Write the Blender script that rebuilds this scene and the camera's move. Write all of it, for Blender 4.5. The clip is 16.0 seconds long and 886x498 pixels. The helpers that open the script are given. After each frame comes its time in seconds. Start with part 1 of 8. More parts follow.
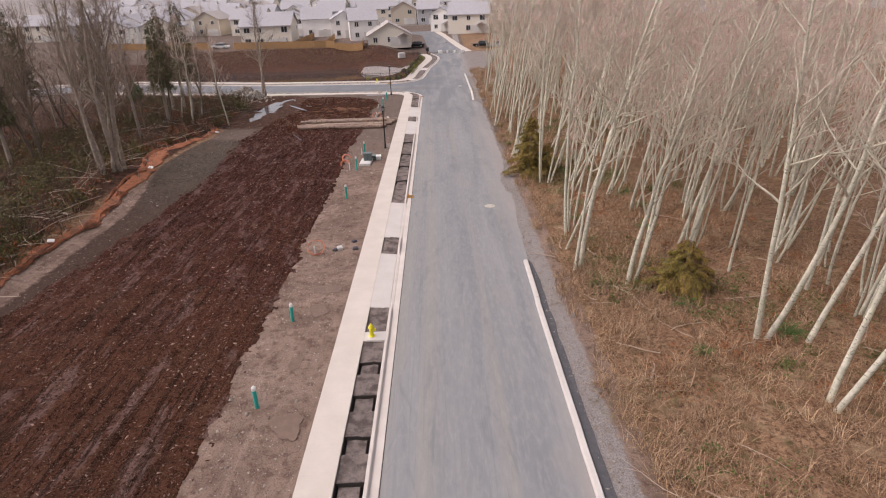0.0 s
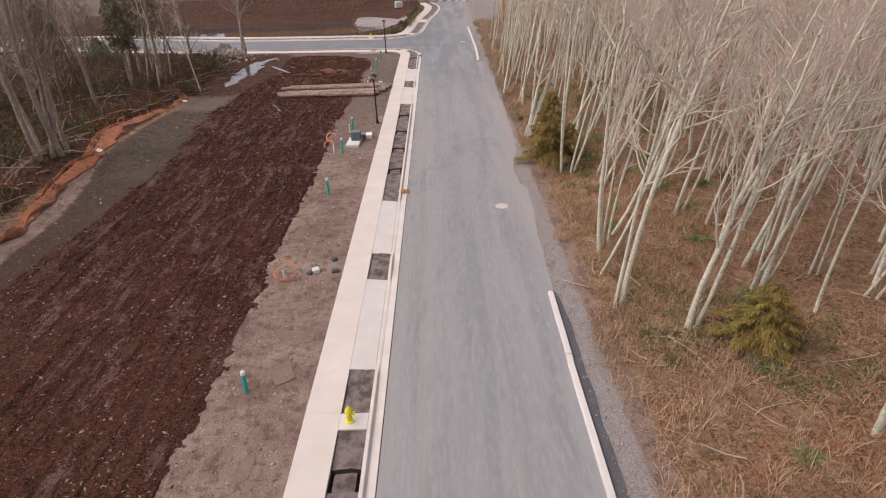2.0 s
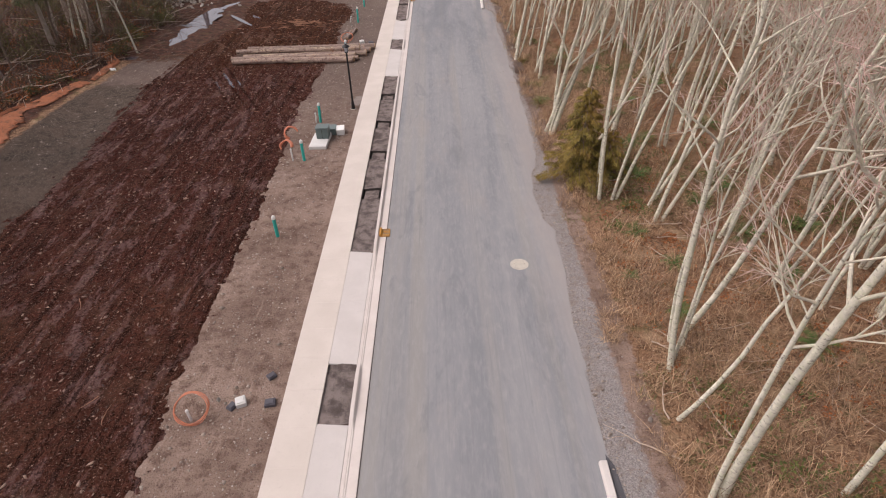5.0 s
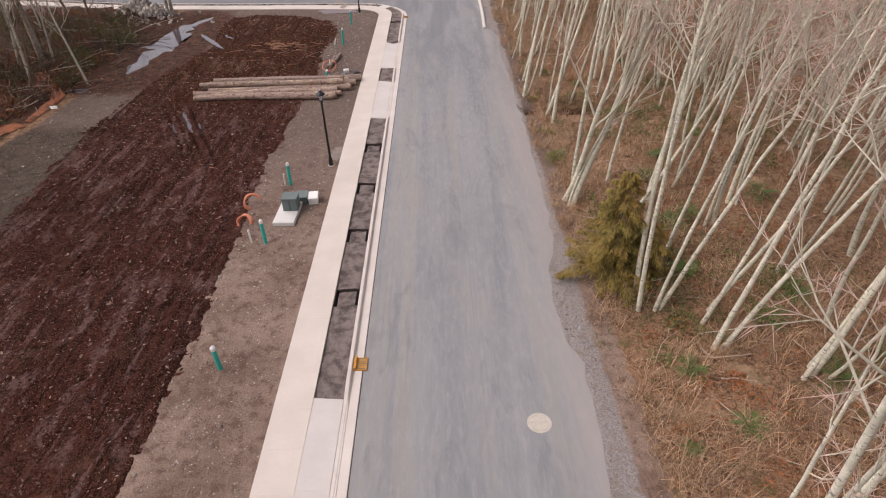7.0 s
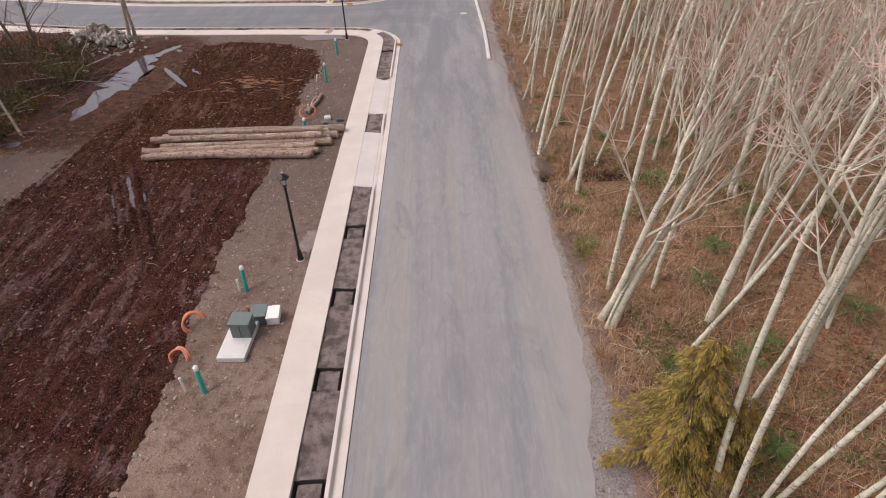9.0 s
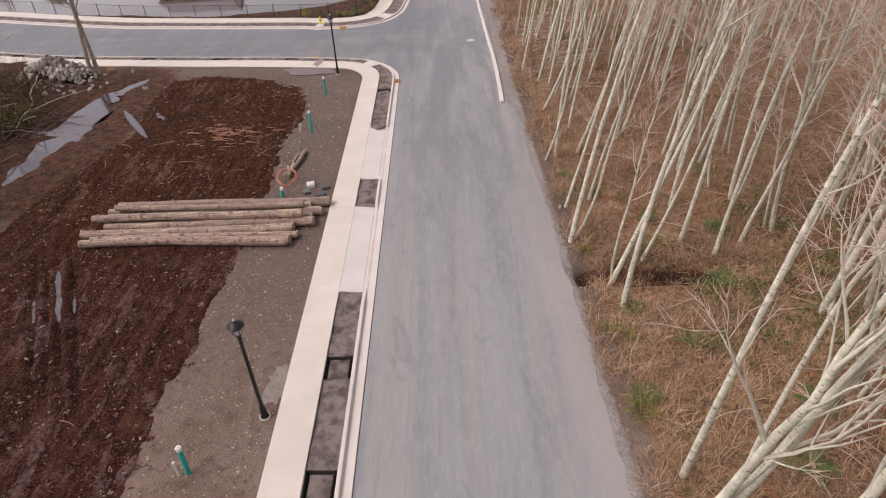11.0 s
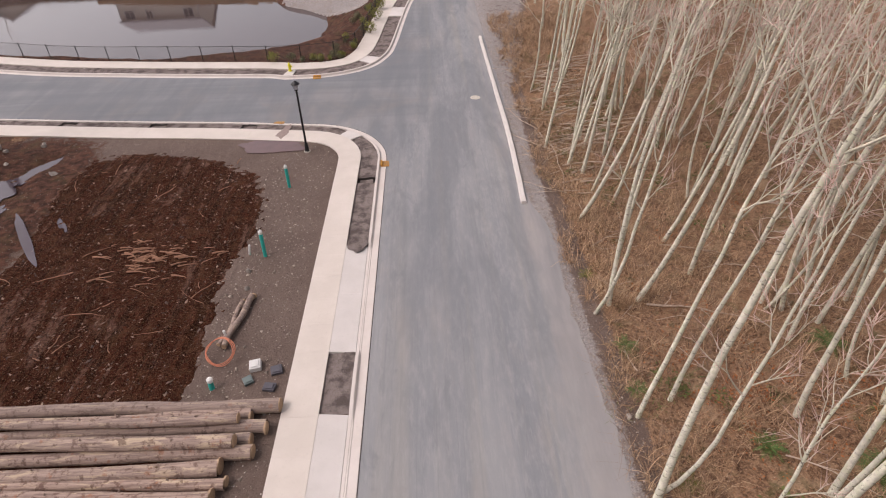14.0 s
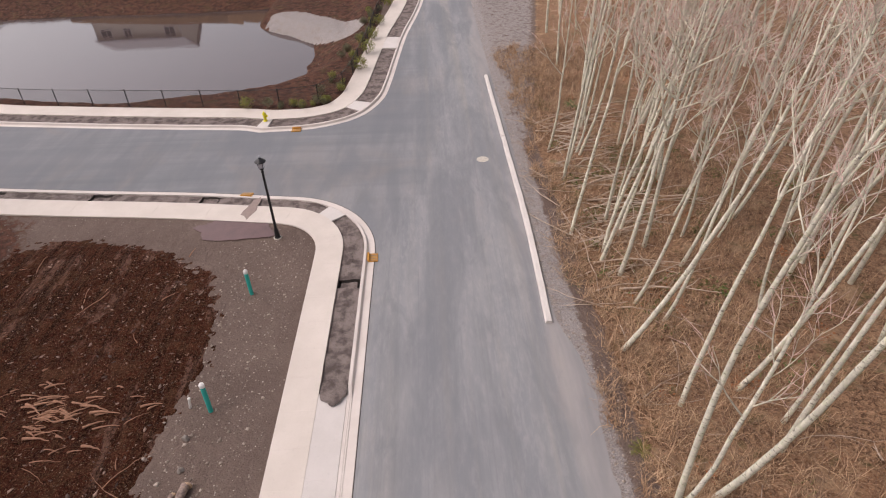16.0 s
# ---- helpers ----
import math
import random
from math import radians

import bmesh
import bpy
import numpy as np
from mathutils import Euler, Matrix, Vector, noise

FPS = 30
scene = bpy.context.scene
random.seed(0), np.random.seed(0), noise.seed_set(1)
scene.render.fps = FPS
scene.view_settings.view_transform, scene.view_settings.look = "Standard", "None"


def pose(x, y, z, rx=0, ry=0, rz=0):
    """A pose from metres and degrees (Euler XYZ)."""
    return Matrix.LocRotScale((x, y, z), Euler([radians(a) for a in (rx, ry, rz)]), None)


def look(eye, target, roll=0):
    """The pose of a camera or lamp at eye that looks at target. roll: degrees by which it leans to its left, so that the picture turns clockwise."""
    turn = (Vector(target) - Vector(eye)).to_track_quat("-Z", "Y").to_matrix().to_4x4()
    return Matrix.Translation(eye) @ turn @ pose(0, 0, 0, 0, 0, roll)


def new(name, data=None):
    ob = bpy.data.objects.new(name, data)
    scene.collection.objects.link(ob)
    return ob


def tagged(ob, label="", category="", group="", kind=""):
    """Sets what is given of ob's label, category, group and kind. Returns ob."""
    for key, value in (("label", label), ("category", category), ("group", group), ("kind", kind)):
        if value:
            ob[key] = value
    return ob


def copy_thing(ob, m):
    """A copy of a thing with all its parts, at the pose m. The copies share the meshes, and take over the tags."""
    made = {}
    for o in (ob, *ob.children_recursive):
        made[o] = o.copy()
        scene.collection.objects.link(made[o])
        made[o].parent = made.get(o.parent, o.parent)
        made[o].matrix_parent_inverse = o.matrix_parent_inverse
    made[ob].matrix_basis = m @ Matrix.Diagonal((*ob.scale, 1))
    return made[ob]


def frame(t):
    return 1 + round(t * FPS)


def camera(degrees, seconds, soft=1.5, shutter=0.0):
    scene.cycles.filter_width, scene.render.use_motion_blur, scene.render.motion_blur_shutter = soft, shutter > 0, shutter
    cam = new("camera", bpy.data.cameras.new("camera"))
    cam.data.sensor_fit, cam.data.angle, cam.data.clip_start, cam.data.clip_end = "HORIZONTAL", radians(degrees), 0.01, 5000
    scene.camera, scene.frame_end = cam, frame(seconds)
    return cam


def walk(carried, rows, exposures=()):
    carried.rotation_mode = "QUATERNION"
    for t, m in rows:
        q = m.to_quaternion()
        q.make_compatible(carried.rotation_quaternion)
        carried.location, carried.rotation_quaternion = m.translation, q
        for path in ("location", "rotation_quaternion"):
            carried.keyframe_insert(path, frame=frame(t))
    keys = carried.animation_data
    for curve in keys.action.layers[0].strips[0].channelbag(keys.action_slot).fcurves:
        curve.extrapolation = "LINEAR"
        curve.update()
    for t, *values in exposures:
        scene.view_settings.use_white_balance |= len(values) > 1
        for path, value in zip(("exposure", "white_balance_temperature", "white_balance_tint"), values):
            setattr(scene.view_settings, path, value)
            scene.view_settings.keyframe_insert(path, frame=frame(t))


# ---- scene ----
cam = camera(73.26, 16.0, 1.1)
# seconds, eye x, y, z in metres, heading to the left, pitch and roll in degrees
PATH = [
    (0.0, -0.072, -3.254, 15.347, 0.178, -23.887, -2.143),
    (0.5, -0.029, -1.066, 15.375, 0.311, -25.067, -2.266),
    (1.0, -0.018, 1.108, 15.411, 0.398, -26.245, -2.368),
    (1.5, -0.034, 3.302, 15.448, 0.452, -27.44, -2.388),
    (2.0, -0.041, 5.491, 15.465, 0.452, -28.619, -2.317),
    (2.5, 0.044, 7.664, 15.483, 0.493, -29.779, -2.281),
    (3.0, 0.122, 9.82, 15.499, 0.504, -30.925, -2.244),
    (3.5, 0.174, 11.934, 15.511, 0.595, -32.109, -2.397),
    (4.5, 0.279, 16.196, 15.627, 0.575, -34.3, -2.305),
    (5.2, 0.353, 19.179, 15.708, 0.56, -35.6, -2.241),
    (6.0, 0.437, 22.588, 15.8, 0.544, -35.847, -2.167),
    (6.5, 0.548, 24.696, 15.885, 0.484, -35.874, -2.182),
    (7.0, 0.6, 26.812, 15.997, 0.384, -35.938, -2.119),
    (7.5, 0.602, 28.925, 16.089, 0.261, -35.971, -1.997),
    (8.0, 0.649, 31.133, 16.127, 0.281, -36.011, -2.053),
    (8.5, 0.727, 33.451, 16.126, 0.39, -36.099, -2.281),
    (9.0, 0.789, 35.666, 16.114, 0.388, -36.07, -2.377),
    (9.5, 0.83, 37.785, 16.125, 0.29, -35.953, -2.338),
    (10.0, 0.808, 39.916, 16.199, 0.231, -35.988, -2.308),
    (12.5, 0.118, 50.722, 16.702, 0.637, -36.773, -2.398),
    (13.0, 0.092, 52.885, 16.669, -0.172, -36.692, -2.262),
    (13.5, 0.124, 55.071, 16.657, -0.633, -36.598, -2.108),
    (14.0, 0.208, 57.283, 16.661, -0.711, -36.565, -2.021),
    (14.5, 0.313, 59.457, 16.679, -0.671, -36.553, -2.08),
    (15.0, 0.414, 61.595, 16.703, -0.594, -36.575, -2.357),
    (15.5, 0.427, 63.764, 16.774, -0.655, -36.624, -2.372),
    (16.0, 0.336, 65.879, 16.88, -0.898, -36.384, -1.915),
]


def aim(x, y, z, heading, pitch, roll):
    a, b = radians(heading), radians(pitch)
    way = Vector((-math.sin(a) * math.cos(b), math.cos(a) * math.cos(b), math.sin(b)))
    eye = Vector((x, y, z))
    return look(eye, eye + 2 * way, roll)


walk(cam, [(row[0], aim(*row[1:])) for row in PATH], [(0.0, 0.1, 6650, 18), (16.0, 0.1, 6650, 18)])

# ---- light ----
world = bpy.data.worlds.new("overcast_sky")
scene.world = world
world.use_nodes = True
wn, wl = world.node_tree.nodes, world.node_tree.links
wn.clear()
sky = wn.new("ShaderNodeTexSky")
sky.sky_type, sky.sun_disc = "NISHITA", False
sky.sun_elevation, sky.sun_rotation = radians(48), radians(-60)
sky.air_density, sky.dust_density = 1.0, 4.0
soft_sky = wn.new("ShaderNodeHueSaturation")
soft_sky.inputs["Saturation"].default_value = 0.30
bg = wn.new("ShaderNodeBackground")
bg.inputs["Strength"].default_value = 0.15
w_out = wn.new("ShaderNodeOutputWorld")
wl.new(sky.outputs[0], soft_sky.inputs["Color"])
wl.new(soft_sky.outputs[0], bg.inputs["Color"])
wl.new(bg.outputs[0], w_out.inputs["Surface"])
sun_data = bpy.data.lights.new("sun", "SUN")
sun_data.energy, sun_data.angle, sun_data.color = 1.6, radians(22), (1.0, 0.90, 0.83)
sun = new("sun", sun_data)
sun.matrix_world = look((-30, 20, 60), (-12, 30.4, 36))


# ---- materials ----
class Mat:
    """A node material, built step by step."""

    def __init__(self, name, rough=0.85, metal=0.0, bump=0.0, bump_scale=30.0):
        self.m = bpy.data.materials.new(name)
        self.m.use_nodes = True
        self.t = self.m.node_tree
        self.n, self.l = self.t.nodes, self.t.links
        self.b = self.n["Principled BSDF"]
        self.b.inputs["Roughness"].default_value = rough
        self.b.inputs["Metallic"].default_value = metal
        self.b.inputs["Specular IOR Level"].default_value = 0.18 if rough > 0.8 else 0.5
        self.geo = self.n.new("ShaderNodeNewGeometry")
        self.pos = self.geo.outputs["Position"]
        if bump:
            h = self.noise(bump_scale, 6, 0.65)
            self.bump(h, bump)

    def scaled(self, sx, sy, sz, vec=None):
        v = self.n.new("ShaderNodeVectorMath")
        v.operation = "MULTIPLY"
        self.l.new(vec or self.pos, v.inputs[0])
        v.inputs[1].default_value = (sx, sy, sz)
        return v.outputs[0]

    def noise(self, scale, detail=4, rough=0.55, vec=None, distort=0.0):
        q = self.n.new("ShaderNodeTexNoise")
        q.inputs["Scale"].default_value, q.inputs["Detail"].default_value = scale, detail
        q.inputs["Roughness"].default_value, q.inputs["Distortion"].default_value = rough, distort
        self.l.new(vec or self.pos, q.inputs["Vector"])
        return q.outputs["Fac"]

    def voronoi(self, scale, feature="F1", vec=None, out="Distance"):
        q = self.n.new("ShaderNodeTexVoronoi")
        q.feature = feature
        q.inputs["Scale"].default_value = scale
        self.l.new(vec or self.pos, q.inputs["Vector"])
        return q.outputs[out]

    def step(self, val, a, b):
        q = self.n.new("ShaderNodeMapRange")
        q.interpolation_type = "SMOOTHSTEP"
        q.inputs["From Min"].default_value, q.inputs["From Max"].default_value = a, b
        self.l.new(val, q.inputs["Value"])
        return q.outputs["Result"]

    def math(self, op, a, b):
        q = self.n.new("ShaderNodeMath")
        q.operation = op
        for i, v in enumerate((a, b)):
            if isinstance(v, (int, float)):
                q.inputs[i].default_value = v
            else:
                self.l.new(v, q.inputs[i])
        return q.outputs[0]

    def mix(self, fac, a, b, mode="MIX"):
        q = self.n.new("ShaderNodeMix")
        q.data_type, q.blend_type = "RGBA", mode
        for key, v in ((0, fac), (6, a), (7, b)):
            if isinstance(v, (int, float)):
                q.inputs[key].default_value = v if key == 0 else (v, v, v, 1.0)
            elif isinstance(v, tuple):
                q.inputs[key].default_value = (*v, 1.0)
            else:
                self.l.new(v, q.inputs[key])
        return q.outputs[2]

    def attr(self, name, out="Color"):
        q = self.n.new("ShaderNodeAttribute")
        q.attribute_name = name
        return q.outputs[out]

    def split(self, col):
        q = self.n.new("ShaderNodeSeparateXYZ" if col == self.pos else "ShaderNodeSeparateColor")
        self.l.new(col, q.inputs[0])
        return q.outputs

    def rnd(self, island=False):
        if island:
            return self.geo.outputs["Random Per Island"]
        return self.n.new("ShaderNodeObjectInfo").outputs["Random"]

    def color(self, c):
        if isinstance(c, tuple):
            self.b.inputs["Base Color"].default_value = (*c, 1.0)
        else:
            self.l.new(c, self.b.inputs["Base Color"])
        return self

    def rough(self, v):
        self.l.new(v, self.b.inputs["Roughness"])

    def bump(self, h, dist, strength=1.0):
        q = self.n.new("ShaderNodeBump")
        q.inputs["Distance"].default_value, q.inputs["Strength"].default_value = dist, strength
        self.l.new(h, q.inputs["Height"])
        self.l.new(q.outputs[0], self.b.inputs["Normal"])


def plain(name, c, rough=0.6, metal=0.0, vary=0.25, scale=6.0, bump=0.0, fine=40.0):
    """A painted or moulded surface with grain and slight wear at two scales."""
    k = Mat(name, rough, metal)
    dark = tuple(v * (1 - vary) for v in c)
    light = tuple(min(1, v * (1 + vary)) for v in c)
    a = k.mix(k.noise(scale, 5, 0.6), dark, light)
    b = k.mix(k.step(k.noise(fine, 3), 0.5, 0.8), a, tuple(v * (1 - 1.3 * vary) if vary < 0.7 else v * 0.2 for v in c))
    k.color(b)
    if bump:
        k.bump(k.noise(fine, 5, 0.6), bump)
    return k.m


def ground_material():
    k = Mat("ground_soil", 0.95)
    zone = k.split(k.attr("zone"))
    n1, n2, n3 = k.noise(0.35, 5, 0.6), k.noise(2.2, 6, 0.65), k.noise(14.0, 5, 0.7)
    jag = k.math("ADD", k.math("MULTIPLY", k.math("SUBTRACT", n2, 0.5), 0.9), k.math("MULTIPLY", k.math("SUBTRACT", n3, 0.5), 0.35))
    # stony fill soil beside the pavement
    soil = k.mix(k.step(n1, 0.3, 0.7), (0.180, 0.120, 0.094), (0.330, 0.238, 0.192))
    soil = k.mix(k.math("MULTIPLY", k.step(n2, 0.46, 0.66), 0.75), soil, (0.120, 0.070, 0.050))
    soil = k.mix(k.math("MULTIPLY", k.step(k.noise(1.0, 5, 0.65, k.scaled(1.6, 0.35, 1.0), 0.7), 0.54, 0.70), 0.6), soil, (0.36, 0.265, 0.215))
    soil = k.mix(k.math("MULTIPLY", k.step(n3, 0.53, 0.66), 0.65), soil, (0.085, 0.052, 0.038))
    north = k.math("ADD", k.split(k.pos)[1], k.math("MULTIPLY", k.math("SUBTRACT", n1, 0.5), 30.0))
    soil = k.mix(k.math("MULTIPLY", k.step(north, 44.0, 70.0), 0.75), soil, k.mix(n2, (0.062, 0.044, 0.037), (0.170, 0.128, 0.110)))
    peb = k.voronoi(9.0)
    peb_c = k.voronoi(9.0, out="Color")
    hue = k.split(peb_c)
    stones = k.math("MULTIPLY", k.step(peb, 0.30, 0.18), k.step(hue[0], 0.86, 0.96))
    soil = k.mix(stones, soil, k.mix(hue[1], (0.22, 0.19, 0.165), (0.56, 0.50, 0.45)))
    peb2 = k.voronoi(32.0)
    soil = k.mix(k.math("MULTIPLY", k.step(peb2, 0.35, 0.1), 0.45), soil, (0.33, 0.28, 0.25))
    # dry leaf litter and straw
    streak = k.noise(5.0, 6, 0.75, distort=1.2)
    litter = k.mix(k.step(streak, 0.35, 0.65), (0.072, 0.037, 0.021), (0.375, 0.228, 0.137))
    litter = k.mix(k.math("MULTIPLY", k.step(n1, 0.45, 0.75), 0.6), litter, (0.27, 0.145, 0.085))
    litter = k.mix(k.math("MULTIPLY", k.step(k.noise(0.8, 5, 0.65), 0.53, 0.66), 0.55), litter, (0.42, 0.30, 0.190))
    fallen = k.split(k.voronoi(16.0, out="Color"))
    litter = k.mix(k.math("MULTIPLY", k.step(fallen[0], 0.70, 0.80), k.step(k.voronoi(16.0), 0.42, 0.25)), litter, k.mix(fallen[1], (0.34, 0.15, 0.075), (0.50, 0.36, 0.25)))
    litter = k.mix(k.math("MULTIPLY", k.step(n3, 0.55, 0.75), 0.6), litter, (0.48, 0.33, 0.215))
    litter = k.mix(k.math("MULTIPLY", k.step(k.noise(0.9, 4, 0.6), 0.56, 0.68), 0.55), litter, (0.075, 0.085, 0.030))
    # crushed grey gravel
    grav_c = k.split(k.voronoi(42.0, out="Color"))
    gravel = k.mix(grav_c[0], (0.19, 0.172, 0.168), (0.40, 0.362, 0.348))
    gravel = k.mix(k.math("MULTIPLY", k.step(n2, 0.48, 0.7), 0.7), gravel, (0.24, 0.19, 0.16))
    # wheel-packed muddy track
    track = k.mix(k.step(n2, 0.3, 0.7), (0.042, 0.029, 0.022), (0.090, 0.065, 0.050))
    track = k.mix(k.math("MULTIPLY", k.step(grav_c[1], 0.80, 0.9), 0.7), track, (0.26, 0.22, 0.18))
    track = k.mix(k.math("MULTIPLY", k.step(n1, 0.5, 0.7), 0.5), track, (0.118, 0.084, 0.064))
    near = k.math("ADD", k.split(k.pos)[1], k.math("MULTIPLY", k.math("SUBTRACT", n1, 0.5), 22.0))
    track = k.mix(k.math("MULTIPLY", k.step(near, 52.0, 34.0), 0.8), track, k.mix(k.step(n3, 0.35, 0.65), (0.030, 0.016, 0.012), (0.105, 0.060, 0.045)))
    # dark organic bank
    bank = k.mix(k.step(n2, 0.3, 0.7), (0.030, 0.0135, 0.009), (0.125, 0.056, 0.036))
    bank = k.mix(k.math("MULTIPLY", k.step(n3, 0.52, 0.66), 0.6), bank, (0.025, 0.013, 0.010))
    bank = k.mix(stones, bank, k.mix(hue[1], (0.20, 0.17, 0.15), (0.46, 0.40, 0.36)))
    bank = k.mix(k.math("MULTIPLY", k.step(k.noise(0.7, 5, 0.65), 0.5, 0.68), 0.35), bank, (0.085, 0.070, 0.028))
    c = k.mix(k.step(k.math("ADD", zone[0], jag), 0.4, 0.6), soil, litter)
    c = k.mix(k.step(k.math("ADD", zone[1], jag), 0.4, 0.6), c, gravel)
    c = k.mix(k.step(k.math("ADD", zone[2], jag), 0.4, 0.6), c, bank)
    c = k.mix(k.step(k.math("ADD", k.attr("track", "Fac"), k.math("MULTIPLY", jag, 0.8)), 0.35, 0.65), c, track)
    k.color(c)
    h = k.math("ADD", k.math("MULTIPLY", n3, 0.6), k.math("MULTIPLY", k.step(peb, 0.35, 0.1), 0.10))
    k.bump(k.math("ADD", h, k.math("MULTIPLY", n2, 1.7)), 0.10)
    return k.m


def mulch_material():
    k = Mat("bark_mulch", 0.92)
    n1, n2 = k.noise(0.22, 5, 0.6), k.noise(3.0, 7, 0.75)
    drag = k.noise(1.0, 6, 0.7, k.scaled(4.5, 0.30, 1.0), 0.8)
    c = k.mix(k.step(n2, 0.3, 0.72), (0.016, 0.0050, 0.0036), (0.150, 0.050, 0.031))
    c = k.mix(k.math("MULTIPLY", k.step(drag, 0.50, 0.68), 0.7), c, (0.150, 0.064, 0.040))
    c = k.mix(k.math("MULTIPLY", k.step(n1, 0.55, 0.8), 0.40), c, (0.115, 0.060, 0.045))
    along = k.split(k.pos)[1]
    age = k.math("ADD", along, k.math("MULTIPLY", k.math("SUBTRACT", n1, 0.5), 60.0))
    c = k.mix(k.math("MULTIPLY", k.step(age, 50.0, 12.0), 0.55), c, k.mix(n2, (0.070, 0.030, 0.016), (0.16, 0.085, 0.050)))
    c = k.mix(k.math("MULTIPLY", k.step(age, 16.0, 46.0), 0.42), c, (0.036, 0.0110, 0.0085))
    bare = k.noise(1.0, 5, 0.65, k.scaled(0.95, 0.26, 1.0), 0.6)
    c = k.mix(k.math("MULTIPLY", k.math("MULTIPLY", k.step(bare, 0.55, 0.62), k.step(n2, 0.36, 0.55)), 0.85), c, (0.225, 0.150, 0.135))
    smear = k.noise(1.0, 4, 0.6, k.scaled(1.3, 0.42, 1.0), 0.4)
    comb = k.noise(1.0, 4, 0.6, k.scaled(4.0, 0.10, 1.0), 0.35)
    # dark furrow lines: shade of ruts put into the colour, not the relief
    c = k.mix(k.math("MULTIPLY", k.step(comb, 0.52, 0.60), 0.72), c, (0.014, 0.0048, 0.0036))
    c = k.mix(k.math("MULTIPLY", k.step(k.noise(11.0, 4, 0.75), 0.54, 0.66), 0.4), c, (0.13, 0.062, 0.042))
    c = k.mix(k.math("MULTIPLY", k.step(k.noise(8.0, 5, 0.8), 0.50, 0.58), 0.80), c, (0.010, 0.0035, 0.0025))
    c = k.mix(k.math("MULTIPLY", k.step(k.noise(0.9, 5, 0.65, None, 0.5), 0.50, 0.68), 0.45), c, (0.130, 0.072, 0.044))
    c = k.mix(k.math("MULTIPLY", k.step(k.noise(19.0, 4, 0.8), 0.55, 0.62), 0.62), c, (0.24, 0.138, 0.095))
    c = k.mix(k.math("MULTIPLY", k.math("MULTIPLY", k.step(smear, 0.55, 0.62), k.math("MULTIPLY", k.step(age, 18.0, 40.0), k.step(along, 74.0, 60.0))), k.math("MULTIPLY", k.step(k.noise(6.0, 5, 0.75), 0.38, 0.58), 0.58)), c, (0.220, 0.148, 0.132))
    big = k.split(k.voronoi(13.0, out="Color"))
    c = k.mix(k.math("MULTIPLY", k.step(k.voronoi(13.0), 0.30, 0.18), k.step(big[0], 0.80, 0.90)), c, k.mix(big[1], (0.15, 0.070, 0.042), (0.36, 0.235, 0.165)))
    chip = k.voronoi(34.0)
    tone = k.split(k.voronoi(34.0, out="Color"))
    mask = k.math("MULTIPLY", k.step(chip, 0.35, 0.2), k.step(tone[0], 0.82, 0.90))
    c = k.mix(mask, c, k.mix(tone[1], (0.18, 0.10, 0.065), (0.50, 0.40, 0.33)))
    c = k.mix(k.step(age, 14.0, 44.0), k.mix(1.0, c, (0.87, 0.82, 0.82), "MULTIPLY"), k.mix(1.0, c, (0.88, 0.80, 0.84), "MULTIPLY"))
    # fresh chocolate-brown heap beyond the logs, flecked with straw
    heap = k.step(k.math("ADD", along, k.math("MULTIPLY", k.math("SUBTRACT", n1, 0.5), 16.0)), 62.0, 72.0)
    fleck = k.math("MULTIPLY", k.step(k.noise(15.0, 4, 0.8), 0.55, 0.62), 0.5)
    c = k.mix(heap, c, k.mix(fleck, k.mix(1.0, c, (0.86, 0.80, 0.64), "MULTIPLY"), (0.170, 0.105, 0.058)))
    k.color(c)
    k.rough(k.mix(k.step(n1, 0.60, 0.80), 0.95, 0.70))
    k.b.inputs["Specular IOR Level"].default_value = 0.06
    h = k.math("ADD", n2, k.math("MULTIPLY", k.noise(22.0, 5, 0.7), 0.4))
    k.bump(h, 0.16)
    return k.m


